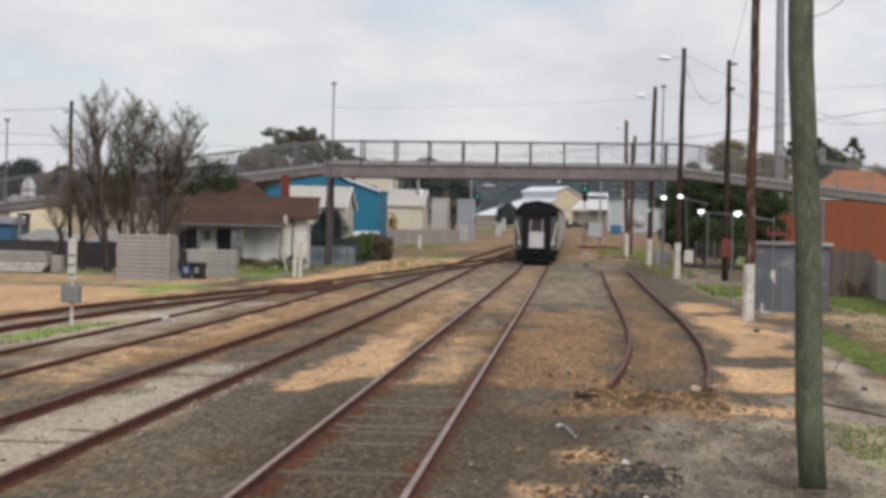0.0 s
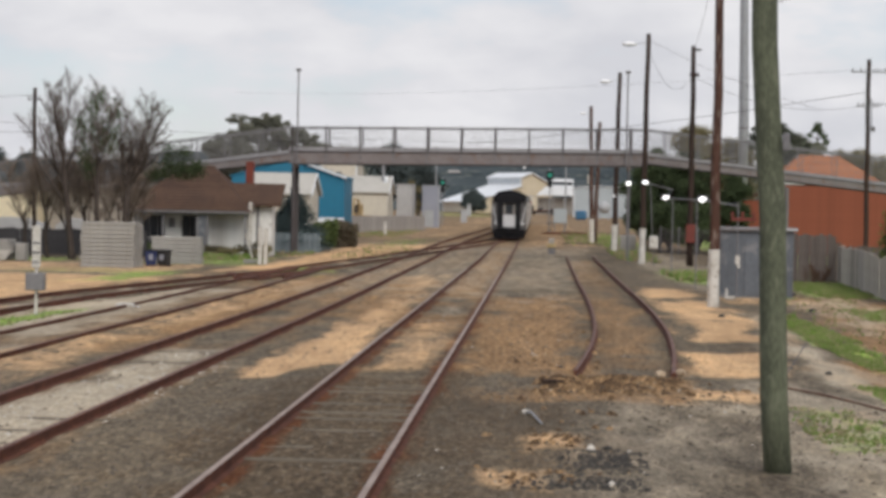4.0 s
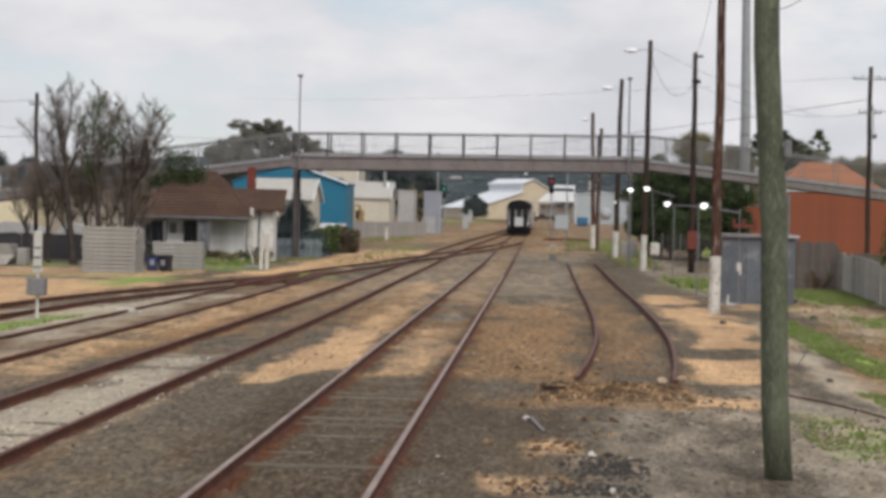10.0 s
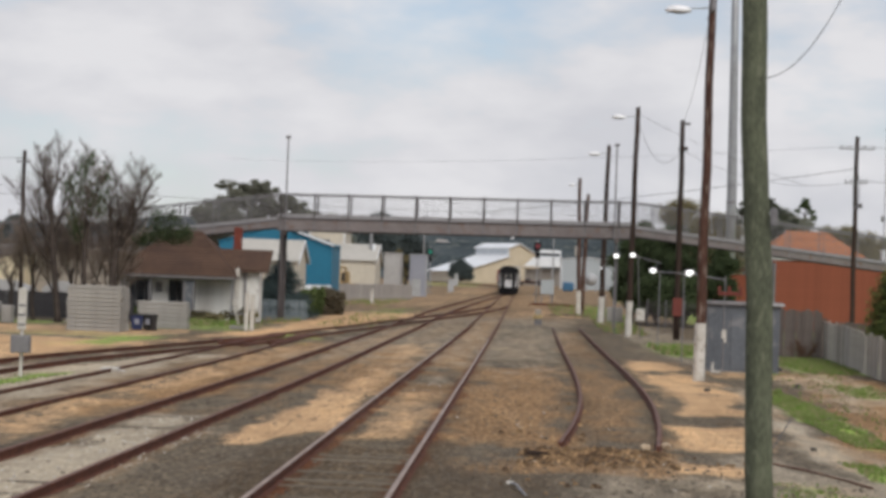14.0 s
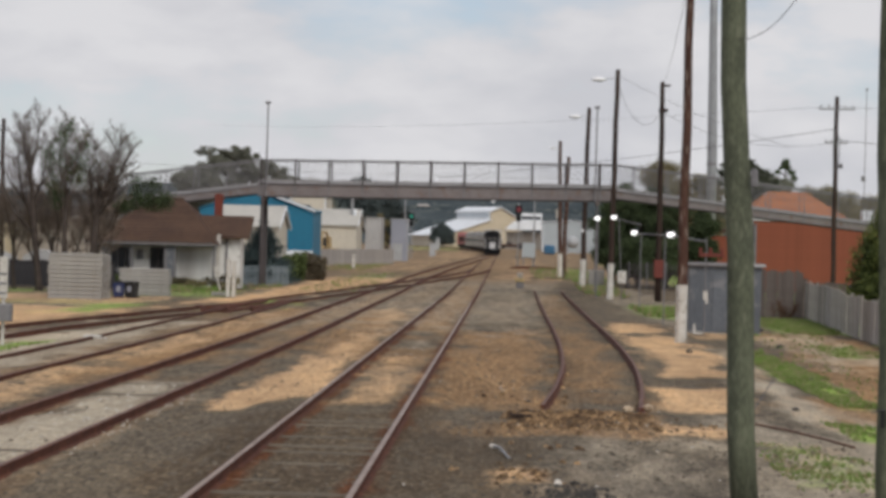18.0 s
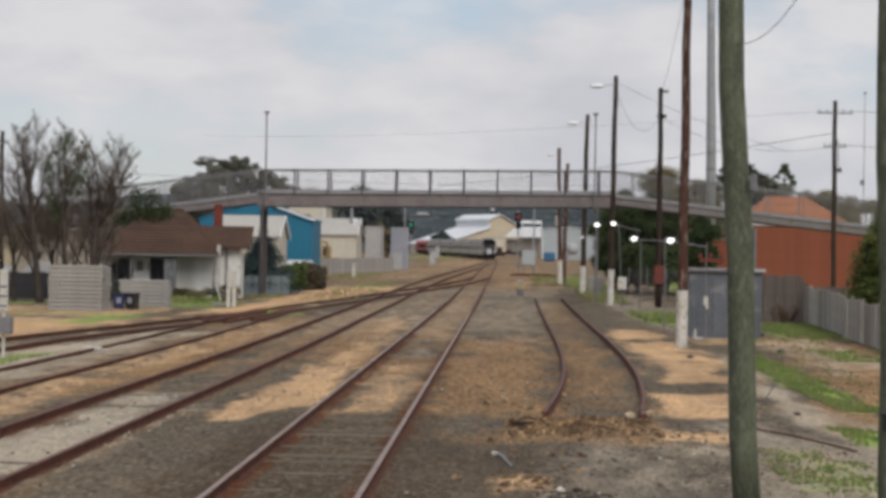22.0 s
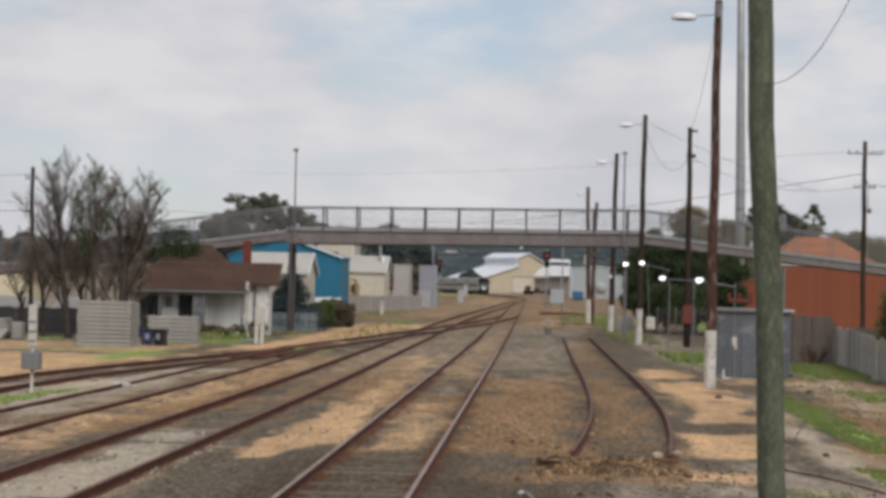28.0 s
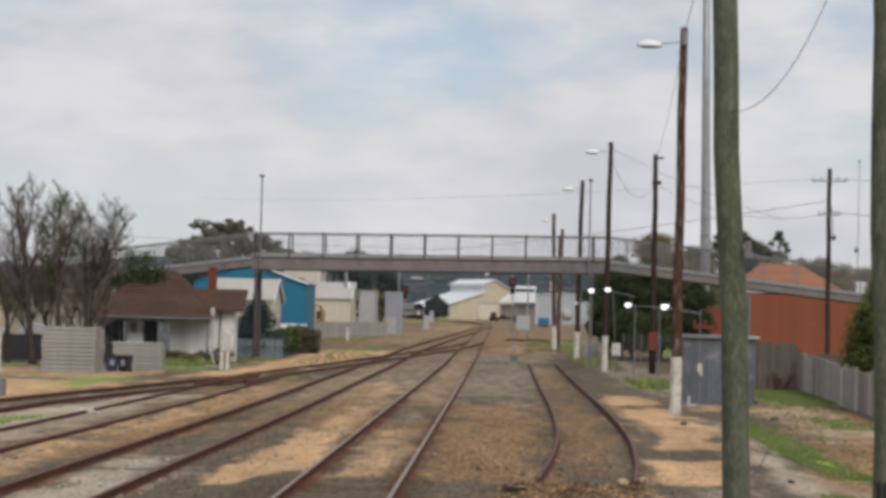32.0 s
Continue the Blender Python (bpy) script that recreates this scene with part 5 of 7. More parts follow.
def sheds():
    t = gable_shed("blue_shed", (-21.6, 180), 4.9, 8, 5.15, 6.75, "blue", "blue", "large bright-blue sheet-clad shed with white roof edge", skew=0.0, overhang=0.12, trims=False)
    rib = mesh_of("cladding_rib", bx(-0.03, 0.03, -0.03, 0.0, 0.0, 4.9), M["blue"])
    for i in range(20):
        piece("cladding_rib", rib, t, (-4.75 + i * 0.5, 0, 0))
    part("white_barge", pr([(1.4, 6.53), (5.1, 5.27), (5.1, 5.11), (1.4, 6.37)], -0.32, -0.26), M["roofwhite"], t)
    part("plinth", bx(2.6, 4.95, -0.12, -0.04, 1.3, 1.75), M["roofwhite"], t, "white base sheet")
    part("light_sheet", bx(3.5, 4.3, -0.035, -0.031, 0.2, 4.4), M["blue"], t)
    ridge_shed("cream_shed", (-19.95, 162), -2.6, 2.2, 7, 3.9, 5.5, "creamp", "roofcream", "cream shed with cream-white roof before the blue shed")
    t = gable_shed("white_shed", (-23.5, 246), 2.05, 10, 7.7, 7.85, "creamp", "roofwhite", "plain off-white shed behind the blue shed", windows=[(-0.38, 0.38, 5.5, 6.6)])
    t = ridge_shed("cream_factory", (-18.7, 233), -2.5, 1.95, 9, 4.75, 6.55, "creamp", "roofcream", "cream factory building with pale roof")
    part("flue", tb([(1.2, 3, 5.2), (1.2, 3, 7.4)], 0.16, 8), M["galv"], t)
    part("roof_vent", bx(1.35, 1.75, 2.6, 3.2, 4.7, 6.1, 0.05), M["roofwhite"], t)
    part("side_annex", bx(-2.4, -1.2, -1.5, -0.06, 0, 2.6, 0.03), M["creamp"], t)
    t = thing("flat_shed", (-15.95, 250, slope(250)), "small cream flat-roofed shed beyond the factory", "shed")
    part("body", bx(-0.95, 0.95, 0, 6, -0.1, 5.2, 0.02), M["roofgrey"], t)
    part("roof", bx(-1.05, 1.05, -0.1, 6.1, 5.2, 5.32), M["roofgrey"], t)
    t = thing("grey_tank_house", (-13.4, 262, slope(262)), "tall grey-blue sheet-clad box building", "shed")
    part("body", bx(-1.1, 1.05, 0, 3, -0.1, 5.2, 0.02), M["greyblue"], t)
    part("cap", bx(-1.15, 1.1, -0.05, 3.05, 5.2, 5.32), M["galv"], t)
    part("trim", bx(0.95, 1.1, -0.04, 0, 0, 5.2), M["huttrim"], t)
    part("lower_panel", bx(-0.9, 0.4, -0.05, -0.003, 0, 2.2), M["huttrim"], t)
    # station goods shed, its gable turned towards the line, with a raised roof lantern
    z = slope(640)
    t = thing("goods_shed", (0.3, 640, z), "large white-roofed cream goods shed with clerestory", "shed", turn=30)
    outline = [(-21.8, -0.3), (4.6, -0.3), (4.6, 11.2 - z), (-2.8, 14.9 - z), (-6.0, 13.6 - z), (-6.0, 11.0 - z), (-21.8, 6.1 - z)]
    part("gable_wall", pr(outline, 0, 0.3), M["cream"], t)
    part("back_wall", pr([(-21.8, -0.3), (4.6, -0.3), (4.6, 11.0 - z), (-6.0, 10.9 - z), (-21.8, 6.0 - z)], 21.7, 22), M["cream"], t)
    part("nave_end", pr([(-6.0, 10.9 - z), (4.6, 11.0 - z), (-2.8, 14.85 - z), (-6.0, 13.5 - z)], 21.3, 21.6), M["cream"], t)
    part("side_wall", bx(-21.8, -21.5, 0.3, 21.7, -0.3, 5.95 - z), M["creamp"], t)
    part("side_wall", bx(4.3, 4.6, 0.3, 21.7, -0.3, 11.0 - z), M["creamp"], t)
    part("aisle_roof", pr([(-22.9, 5.72 - z), (-6.0, 11.02 - z), (-6.0, 11.27 - z), (-22.9, 5.97 - z)], -0.7, 22.5), M["roofwhite"], t)
    part("nave_roof", pr([(-6.5, 13.45 - z), (-2.8, 14.95 - z), (-2.8, 15.2 - z), (-6.5, 13.7 - z)], -0.7, 22.0), M["roofwhite"], t)
    part("nave_roof", pr([(-2.8, 14.95 - z), (5.3, 10.9 - z), (5.3, 11.15 - z), (-2.8, 15.2 - z)], -0.7, 22.0), M["roofwhite"], t)
    lan = part("clerestory", bx(-6.2, -6.0, 0.3, 21.3, 11.0 - z, 13.6 - z), M["roofwhite"], t, "white clerestory wall with pale glazing")
    for i in range(5):
        part("clerestory_window", bx(-6.26, -6.2, 1.0 + i * 4.1, 4.7 + i * 4.1, 11.9 - z, 13.2 - z), M["lanternglass"], lan)
    d = part("doorway", bx(-8.0, -1.8, -0.08, -0.003, 0, 5.0), M["creamp"], t, "pale sliding goods door")
    part("door_track", bx(-8.4, -1.4, -0.25, -0.08, 5.0, 5.4), M["roofgrey"], d)
    part("ramp", bx(-8.4, -1.4, -2.2, -0.02, -0.3, 0.35, 0.05), M["concrete"], t)
    t = thing("station_building", (4.9, 600, slope(600)), "low station building with white verandah roof", "building")
    z = slope(600)
    part("wall", bx(-4.8, 5.2, 2.0, 8, -0.1, 7.4 - z, 0.02), M["fencegrey"], t)
    part("verandah_roof", pr([(-5.4, 8.0 - z), (5.5, 8.0 - z), (4.9, 10.6 - z), (-2.6, 10.6 - z)], -0.5, 8.5), M["roofwhite"], t)
    part("upper_roof", bx(-0.8, 5.2, 1, 7, 10.6 - z, 12.8 - z), M["roofwhite"], t)
    part("upper_window", bx(-0.6, 4.9, 0.9, 1.0, 11.0 - z, 11.9 - z), M["glass"], t)
    for x in (-5.0, -2.6, -0.2, 2.6, 5.0):
        part("verandah_post", bx(x - 0.12, x + 0.12, -0.4, -0.15, -0.1, 8.0 - z), M["fencemid"], t)
    t = gable_shed("warehouse", (15.2, 500), 6.5, 20, 7.2, 7.6, "paleblue", "roofwhite", "plain pale blue-grey warehouse by the station")
    t = thing("storage_tank", (14.3, 450, slope(450)), "round white storage tank", "tank")
    bm = bmesh.new()
    bmesh.ops.create_uvsphere(bm, u_segments=18, v_segments=10, radius=1.35)
    part("vessel", bm, M["huttrim"], t, smooth=True, at=(0, 0, 2.6))
    for x in (-1, 1):
        part("leg", bx(x - 0.15, x + 0.15, -0.2, 0.2, -0.1, 1.6), M["galv"], t)
    t = thing("covered_wagon", (8.9, 430, slope(430)), "load under a blue tarpaulin", "load")
    part("tarpaulin", bx(-1.1, 1.2, -0.8, 0.8, 0, 1.9, 0.3), M["aqua"], t)
    t = thing("cream_building", (-35.5, 146, slope(146)), "long low cream building behind the bare trees", "building")
    part("wall", bx(-4.25, 0.0, 0, 8, -0.1, 3.7, 0.02), M["creamwall"], t)
    part("roof", pr([(-4.6, 3.7), (0.2, 3.7), (0.0, 4.05), (-4.0, 4.05)], -0.4, 8.5), M["roofgrey"], t)
    part("corner_trim", bx(-4.3, -4.1, -0.05, 0.0, 0, 3.7), M["white"], t)
    t = thing("beige_building", (-35.5, 149, slope(149)), "dull beige rendered building behind the bare trees", "building")
    part("wall", bx(0.3, 9.2, 0, 7, -0.1, 3.85, 0.02), M["beige"], t)
    part("roof", pr([(0.25, 3.85), (9.5, 3.85), (8.8, 4.2), (0.5, 4.2)], -0.3, 7.3), M["roofgrey"], t)
    t = thing("teal_shed", (-41.6, 142, slope(142)), "low teal-blue shed beside the cream building", "shed")
    part("wall", bx(-2.4, 3.0, 0, 4, -0.1, 2.0, 0.02), M["aqua"], t)
    part("roof", bx(-2.6, 3.2, -0.3, 4.3, 2.0, 2.5, 0.05), M["greyblue"], t)
    t = thing("white_silo", (-52.7, 200, slope(200)), "white domed silo beyond the cream building", "tank")
    part("body", tb([(0, 0, 0), (0, 0, 4.6)], 0.75, 16), M["tank"], t, smooth=True)
    part("dome", tb([(0, 0, 4.6), (0, 0, 5.2), (0, 0, 5.7), (0, 0, 6.05)], [0.75, 0.68, 0.45, 0.08], 16), M["tank"], t, smooth=True)
    # brick hall
    t = thing("brick_hall", (24.5, 150, slope(150)), "orange-red brick hall with terracotta tiled roof", "building")
    z = slope(150)
    wall(t, "front_wall", -6.9, 9.0, 0, 0.3, -0.2, 5.2 - z, "brick")
    wall(t, "side_wall", -6.9, -6.6, 0.3, 14, -0.2, 5.2 - z, "brick", (), "x")
    wall(t, "side_wall", 8.7, 9.0, 0.3, 14, -0.2, 5.2 - z, "brick", (), "x")
    course = mesh_of("brick_course", bx(-6.9, 9.0, -0.008, 0.0, 0, 0.192), M["brick"])
    for i in range(25):
        piece("brick_course", course, t, (0, 0, i * 0.2 - 0.1))
    part("downpipe", tb([(-6.75, -0.1, 0), (-6.75, -0.1, 5.0 - z)], 0.12, 8), M["galvd"], t)
    part("parapet", bx(-7.0, 9.1, -0.08, 0.38, 5.2 - z, 5.4 - z), M["roofgrey"], t)
    r = hip_roof(t, -7.1, 0.0, 1.5, 13.5, 5.6 - z, 7.45 - z, "terracotta", 2.0)
    tile_courses(r, -7.1, 0.0, 1.5, 7.5, 5.6 - z, 7.45 - z, 8, "terracotta", 2.0)
    part("roof_unit", bx(1.2, 2.0, 2, 3, 5.4 - z, 6.2 - z, 0.04), M["roofwhite"], t)
    part("roof_unit", bx(3.2, 5.4, 2, 3, 5.4 - z, 6.0 - z, 0.04), M["roofwhite"], t)
    t = thing("brick_annex", (14.7, 151, slope(151)), "low red brick annex under the footbridge", "building")
    part("wall", bx(-1.1, 2.6, 0, 5, -0.1, 3.9, 0.02), M["brick"], t)
    part("roof", pr([(-1.4, 3.6), (2.8, 4.6), (2.8, 4.8), (-1.4, 3.85)], -0.2, 5.2), M["brownroof"], t)


sheds()


# ---- trees and shrubs ----
def leaf_mesh(name, blobs, count, leaf, mat, seed):
    """Many small leaf blades through uneven blobs (x, y, z, rx, ry, rz)."""
    r = np.random.RandomState(seed)
    vol = np.array([b[3] * b[4] * b[5] for b in blobs])
    pick = r.choice(len(blobs), count, p=vol / vol.sum())
    b = np.array(blobs)[pick]
    d = r.normal(size=(count, 3))
    d /= np.linalg.norm(d, axis=1)[:, None]
    rad = np.where(r.rand(count) < 0.78, r.rand(count) ** 0.5, 0.9 + 0.45 * r.rand(count))
    c = b[:, :3] + d * b[:, 3:] * rad[:, None]
    # loose sprays: leaves gather a little round scattered twig ends
    sprays = c[r.choice(count, max(6, count // 30))]
    near = sprays[r.randint(0, len(sprays), count)]
    dist = np.linalg.norm(c - near, axis=1)
    c = np.where((dist < b[:, 3:].mean(1) * 0.9)[:, None], c * 0.5 + near * 0.5, c)
    u = r.normal(size=(count, 3))
    u /= np.linalg.norm(u, axis=1)[:, None]
    v = np.cross(u, r.normal(size=(count, 3)))
    v /= np.linalg.norm(v, axis=1)[:, None]
    s = leaf * r.uniform(0.6, 1.4, count)[:, None]
    co = np.stack([c - u * s, c + v * s * 0.55, c + u * s, c - v * s * 0.55], 1).reshape(-1, 3)
    me = bpy.data.meshes.new(name)
    me.from_pydata(co.tolist(), [], (np.arange(count * 4).reshape(-1, 4)).tolist())
    me.materials.append(M[mat])
    return me


def crown(t, blobs, count, leaf, mat, seed, label=""):
    ob = new("crown", leaf_mesh("crown", blobs, count, leaf, mat, seed))
    ob.parent = t
    return tagged(ob, label)


def leafy_tree(name, x, y, height, spread, mat, label, seed, leaf=0.3, count=2600, trunk_h=None, bark="bark", clumps=9):
    r = random.Random(seed)
    g = slope(y)
    t = thing(name, (x, y, g), label, "tree")
    th = trunk_h or height * 0.35
    part("trunk", tb([(0, 0, -0.2), (r.uniform(-0.2, 0.2), 0, th * 0.5), (r.uniform(-0.4, 0.4), 0, th)], [height * 0.03, height * 0.024, height * 0.018], 8), M[bark], t, smooth=True)
    blobs = []
    mid, rz = (th * 0.8 + height) / 2, (height - th * 0.8) / 2
    for i in range(clumps * 2):
        a = r.uniform(0, math.tau)
        e = math.asin(r.uniform(-0.75, 1.0))
        k = r.uniform(0.5, 0.95)
        bx_, by_, bz = math.cos(a) * math.cos(e) * k * spread, math.sin(a) * math.cos(e) * k * spread * 0.75, mid + math.sin(e) * k * rz
        s = spread * r.uniform(0.28, 0.5)
        blobs.append((bx_, by_, bz, s, s, min(s, rz) * 0.75))
        part("limb", tb([(0, 0, th * 0.85), (bx_ * 0.5, by_ * 0.5, (th + bz) * 0.52), (bx_ * 0.9, by_ * 0.9, bz)], [height * 0.016, height * 0.01, height * 0.004], 5), M[bark], t)
    crown(t, blobs, int(count * 2.3), leaf, mat, seed)
    return t


def branching(r, t, p, d, length, rad, level, wood, twigs, spread):
    """A limb that carries side branches along its whole length, and twigs on those."""
    n_ = (9, 7, 5, 3)[level]
    pts, rr = [p.copy()], [rad]
    for i in range(n_):
        d = (d + Vector((r.uniform(-0.13, 0.13), r.uniform(-0.13, 0.13), r.uniform(0.0, 0.10)))).normalized()
        p = p + d * length / n_
        pts.append(p.copy())
        rr.append(max(0.005, rad * (1 - 0.78 * (i + 1) / n_)))
    if level == 0:
        bm = bmesh.new()
        tube(bm, pts, rr, 7, cap=False)
        part("limb", bm, M["bark"], t, smooth=True)
    else:
        tube(wood if level == 1 else twigs, pts, rr, 5 if level == 1 else 3, cap=False)
    if level == 3:
        return
    turn = r.uniform(0, math.tau)
    for i in range(2 if level == 0 else 1, n_ + 1):
        for _ in range((r.choice((1, 1, 2)), r.choice((1, 2, 2)), r.choice((1, 2)))[level]):
            turn += 2.4 + r.uniform(-0.5, 0.5)
            side = Vector((math.cos(turn), math.sin(turn) * 0.8, r.uniform(-0.1, 0.5)))
            nd = (d * 0.75 + side * r.uniform(0.5, 0.95) * spread).normalized()
            left = 1 - 0.62 * i / n_
            branching(r, t, pts[i], nd, length * left * r.uniform(0.36, 0.64), max(0.0065, rr[i] * 0.5), level + 1, wood, twigs, spread)


def bare_tree(x, y, fork, aims, seed, label, ivy=None, base_r=0.2):
    """A leafless tree: the trunk runs to its fork, each limb from a share of the trunk's height towards its tip."""
    r = random.Random(seed)
    t = thing("bare_tree", (x, y, slope(y)), label, "tree", "bare trees beside the house")
    wood, twigs = bmesh.new(), bmesh.new()
    fx, fz = fork
    for ax, az, u in aims:
        p = Vector((fx * u, 0, fz * u))
        d = Vector((ax, r.uniform(-0.9, 0.9), az)) - p
        branching(r, t, p, d.normalized(), d.length * 0.88, base_r * 0.40, 0, wood, twigs, 1.12)
    part("trunk", tb([(0, 0, -0.15), (fx * 0.1, 0, 0.4), (fx * 0.6, 0, fz * 0.55), (fx, 0, fz)], [base_r * 1.35, base_r, base_r * 0.85, base_r * 0.6], 10), M["bark"], t, smooth=True)
    part("branch", wood, M["bark"], t, "thin dark bare branches", kind="stuff")
    part("twig", twigs, M["twig"], t, "fine bare grey-brown twigs", kind="stuff")
    if ivy:
        crown(t, ivy, 4200, 0.055, "leafdark", seed, "dark green climber leaves")
    return t


bare_tree(-23.5, 105.0, (-0.58, 5.5), [(-1.2, 9.0, 1), (-0.3, 9.5, 1), (-2.3, 8.0, 0.6), (0.5, 7.8, 0.8), (-1.6, 6.6, 0.5), (-2.6, 5.4, 0.5), (-3.1, 7.2, 0.7), (-1.9, 8.9, 0.85)], 8, "large bare leafless tree with a leaning trunk and fine twigs", base_r=0.17)
bare_tree(-22.2, 104.5, (0.0, 4.8), [(-0.8, 8.2, 1), (0.1, 9.1, 1), (0.95, 8.0, 0.9), (-1.1, 6.9, 0.8), (0.6, 7.2, 0.8)], 11, "bare tree overgrown with dark green climber", ivy=[(-0.5, 0, 5.2, 0.5, 0.5, 0.9), (-0.75, 0, 6.8, 0.5, 0.5, 0.9), (0.1, 0, 6.3, 0.6, 0.5, 0.9), (0.8, 0, 7.3, 0.5, 0.5, 0.9), (0.6, 0, 6.2, 0.5, 0.4, 0.9), (-0.1, 0, 7.9, 0.5, 0.5, 0.8), (0.2, 0, 8.3, 0.3, 0.3, 0.5), (-0.4, 0, 4.6, 0.4, 0.3, 0.6)], base_r=0.13)
bare_tree(-21.15, 106, (0.25, 4.2), [(0.7, 8.6, 1), (1.4, 8.3, 1), (2.4, 7.7, 0.95), (-0.3, 7.6, 0.9), (2.1, 6.5, 0.85), (-0.2, 6.6, 0.7), (3.1, 7.0, 0.9), (2.0, 8.3, 0.95)], 21, "bare leafless tree with green climber beside the house", ivy=[(1.6, 0, 4.4, 0.55, 0.5, 0.35), (2.4, 0, 4.7, 0.8, 0.5, 0.5), (3.2, 0, 4.65, 0.8, 0.5, 0.5), (3.8, 0, 4.7, 0.5, 0.4, 0.45), (2.3, 0, 5.5, 0.45, 0.4, 0.5), (3.1, 0, 5.5, 0.5, 0.4, 0.4)], base_r=0.2)


def thicket():
    """Brown leafless saplings under the bare trees."""
    r = random.Random(77)
    for x, y, h in ((-26.4, 107.2, 5.2), (-25.2, 106.8, 5.5), (-24.2, 107.6, 5.7), (-23.2, 107.2, 5.8), (-22.4, 107.8, 6.0), (-21.6, 106.8, 5.9), (-20.8, 107.0, 5.6)):
        t = thing("sapling", (x, y, 0), "brown leafless sapling with dense fine twigs", "shrub", "thicket under the bare trees")
        wood, twigs = bmesh.new(), bmesh.new()
        low, tilt = r.uniform(0.24, 0.5), r.uniform(-0.35, 0.35)
        for k in range(5):
            a = k * math.tau / 5 + r.uniform(-0.7, 0.7)
            u = 1 - 0.12 * k
            branching(r, t, Vector((tilt * u, 0, h * low * u)), Vector((math.cos(a) * 0.5, math.sin(a) * 0.35, 1)).normalized(), h * (0.98 - low * u) * r.uniform(0.78, 1.0), 0.05, 0, wood, twigs, 1.4)
        part("trunk", tb([(0, 0, -0.1), (tilt * 0.3 + r.uniform(-0.1, 0.1), 0, h * low * 0.4), (tilt, 0, h * low)], [0.12, 0.09, 0.07], 7), M["bark"], t)
        part("branch", wood, M["brush"], t, kind="stuff")
        part("twig", twigs, M["brush"], t, kind="stuff")


thicket()


def open_tree(x, y, trunk, clumps, leaf, density, mat, label, seed, bark="palebark"):
    """A tree with separate leaf clumps (x, z, half width, half height) on bare limbs."""
    g = slope(y)
    r = random.Random(seed)
    t = thing("eucalypt", (x, y, g), label, "tree")
    th = trunk - g
    part("trunk", tb([(0, 0, -0.2), (0.15, 0, th * 0.5), (-0.1, 0, th)], [0.34, 0.26, 0.2], 8), M[bark], t, smooth=True)
    blobs, area = [], 0.0
    for cx, cz, w, h in clumps:
        dy = r.uniform(-0.8, 0.8)
        part("limb", tb([(0, 0, th * 0.9), ((cx - x) * 0.5, dy * 0.4, (th + cz - g) * 0.5), (cx - x, dy, cz - g)], [0.14, 0.09, 0.04], 6), M[bark], t)
        for _ in range(14):
            a, k, q = r.uniform(0, math.tau), r.uniform(0.2, 1.15), r.uniform(0.22, 0.5)
            blobs.append((cx - x + math.cos(a) * w * k, dy + r.uniform(-0.7, 0.7) * w, cz - g + math.sin(a) * h * k, w * q, w * q, h * q))
        area += w * h
    crown(t, blobs, int(area * density), leaf, mat, seed)
    return t


M["palebark"] = material("pale smooth bark", (0.36, 0.33, 0.29), (0.24, 0.215, 0.19), 0.85, 0, 0.7)
open_tree(-31.2, 222, 9.2, [(-34.2, 8.9, 1.5, 1.0), (-32.6, 9.9, 1.7, 1.2), (-31.0, 9.2, 1.6, 1.6), (-32.0, 12.25, 1.0, 0.55), (-31.2, 11.1, 0.8, 0.9), (-33.0, 8.4, 2.0, 1.2), (-30.6, 10.4, 1.2, 1.0)], 0.10, 3300, "leafeuc", "grey-green eucalypt with open clumps behind the sheds", 31)
open_tree(-29.5, 223, 9.6, [(-29.3, 12.3, 1.0, 0.65), (-28.2, 11.7, 1.1, 0.9), (-27.3, 10.4, 1.1, 1.1), (-28.6, 9.6, 1.3, 1.2), (-26.9, 9.2, 1.2, 0.9), (-28.9, 10.9, 1.3, 0.9), (-30.0, 11.6, 0.9, 0.8)], 0.10, 3300, "leafeuc", "grey-green eucalypt with pale trunk behind the sheds", 32)
open_tree(-25.2, 226, 8.8, [(-25.6, 10.9, 1.0, 0.8), (-24.6, 9.9, 1.1, 0.8), (-23.2, 9.5, 1.0, 0.6), (-26.6, 9.6, 0.9, 0.7)], 0.10, 3300, "leafeuc", "grey-green eucalypt with open clumps behind the sheds", 33)
leafy_tree("eucalypt", -35.2, 230, 9.6, 3.0, "leafeuc", "low grey-green eucalypt behind the sheds", 34, 0.10, 7000, 3.0, clumps=12)
leafy_tree("eucalypt", -26.3, 275, 11.0, 3.2, "leafeuc", "low grey-green eucalypt behind the sheds", 35, 0.11, 7000, 3.0, clumps=12)
leafy_tree("bush_tree", 11.9, 226, 10.1, 1.9, "leafdark", "dark green tree beyond the footbridge", 134, 0.10, 6000, 2.5, clumps=8)
for i, (tx, ty, th, ts, tm) in enumerate(((17.6, 232, 13.0, 3.4, "leafolive"), (20.8, 233, 12.0, 3.2, "leafolive"))):
    leafy_tree("bush_tree", tx, ty, th, ts, tm, "olive-brown tree beyond the footbridge", 135 + i, 0.10, 11000, 2.5, clumps=11)
open_tree(26.6, 240, 9.5, [(24.3, 12.0, 0.8, 0.6), (25.5, 12.6, 1.3, 0.75), (27.2, 12.9, 1.3, 0.6), (28.6, 12.2, 1.2, 0.7), (26.5, 11.2, 1.6, 0.8), (29.6, 11.0, 1.3, 0.8), (24.6, 10.6, 1.2, 0.8), (27.8, 10.0, 2.0, 0.9)], 0.085, 2800, "leafeucdark", "spreading dark eucalypt behind the brick hall", 140)
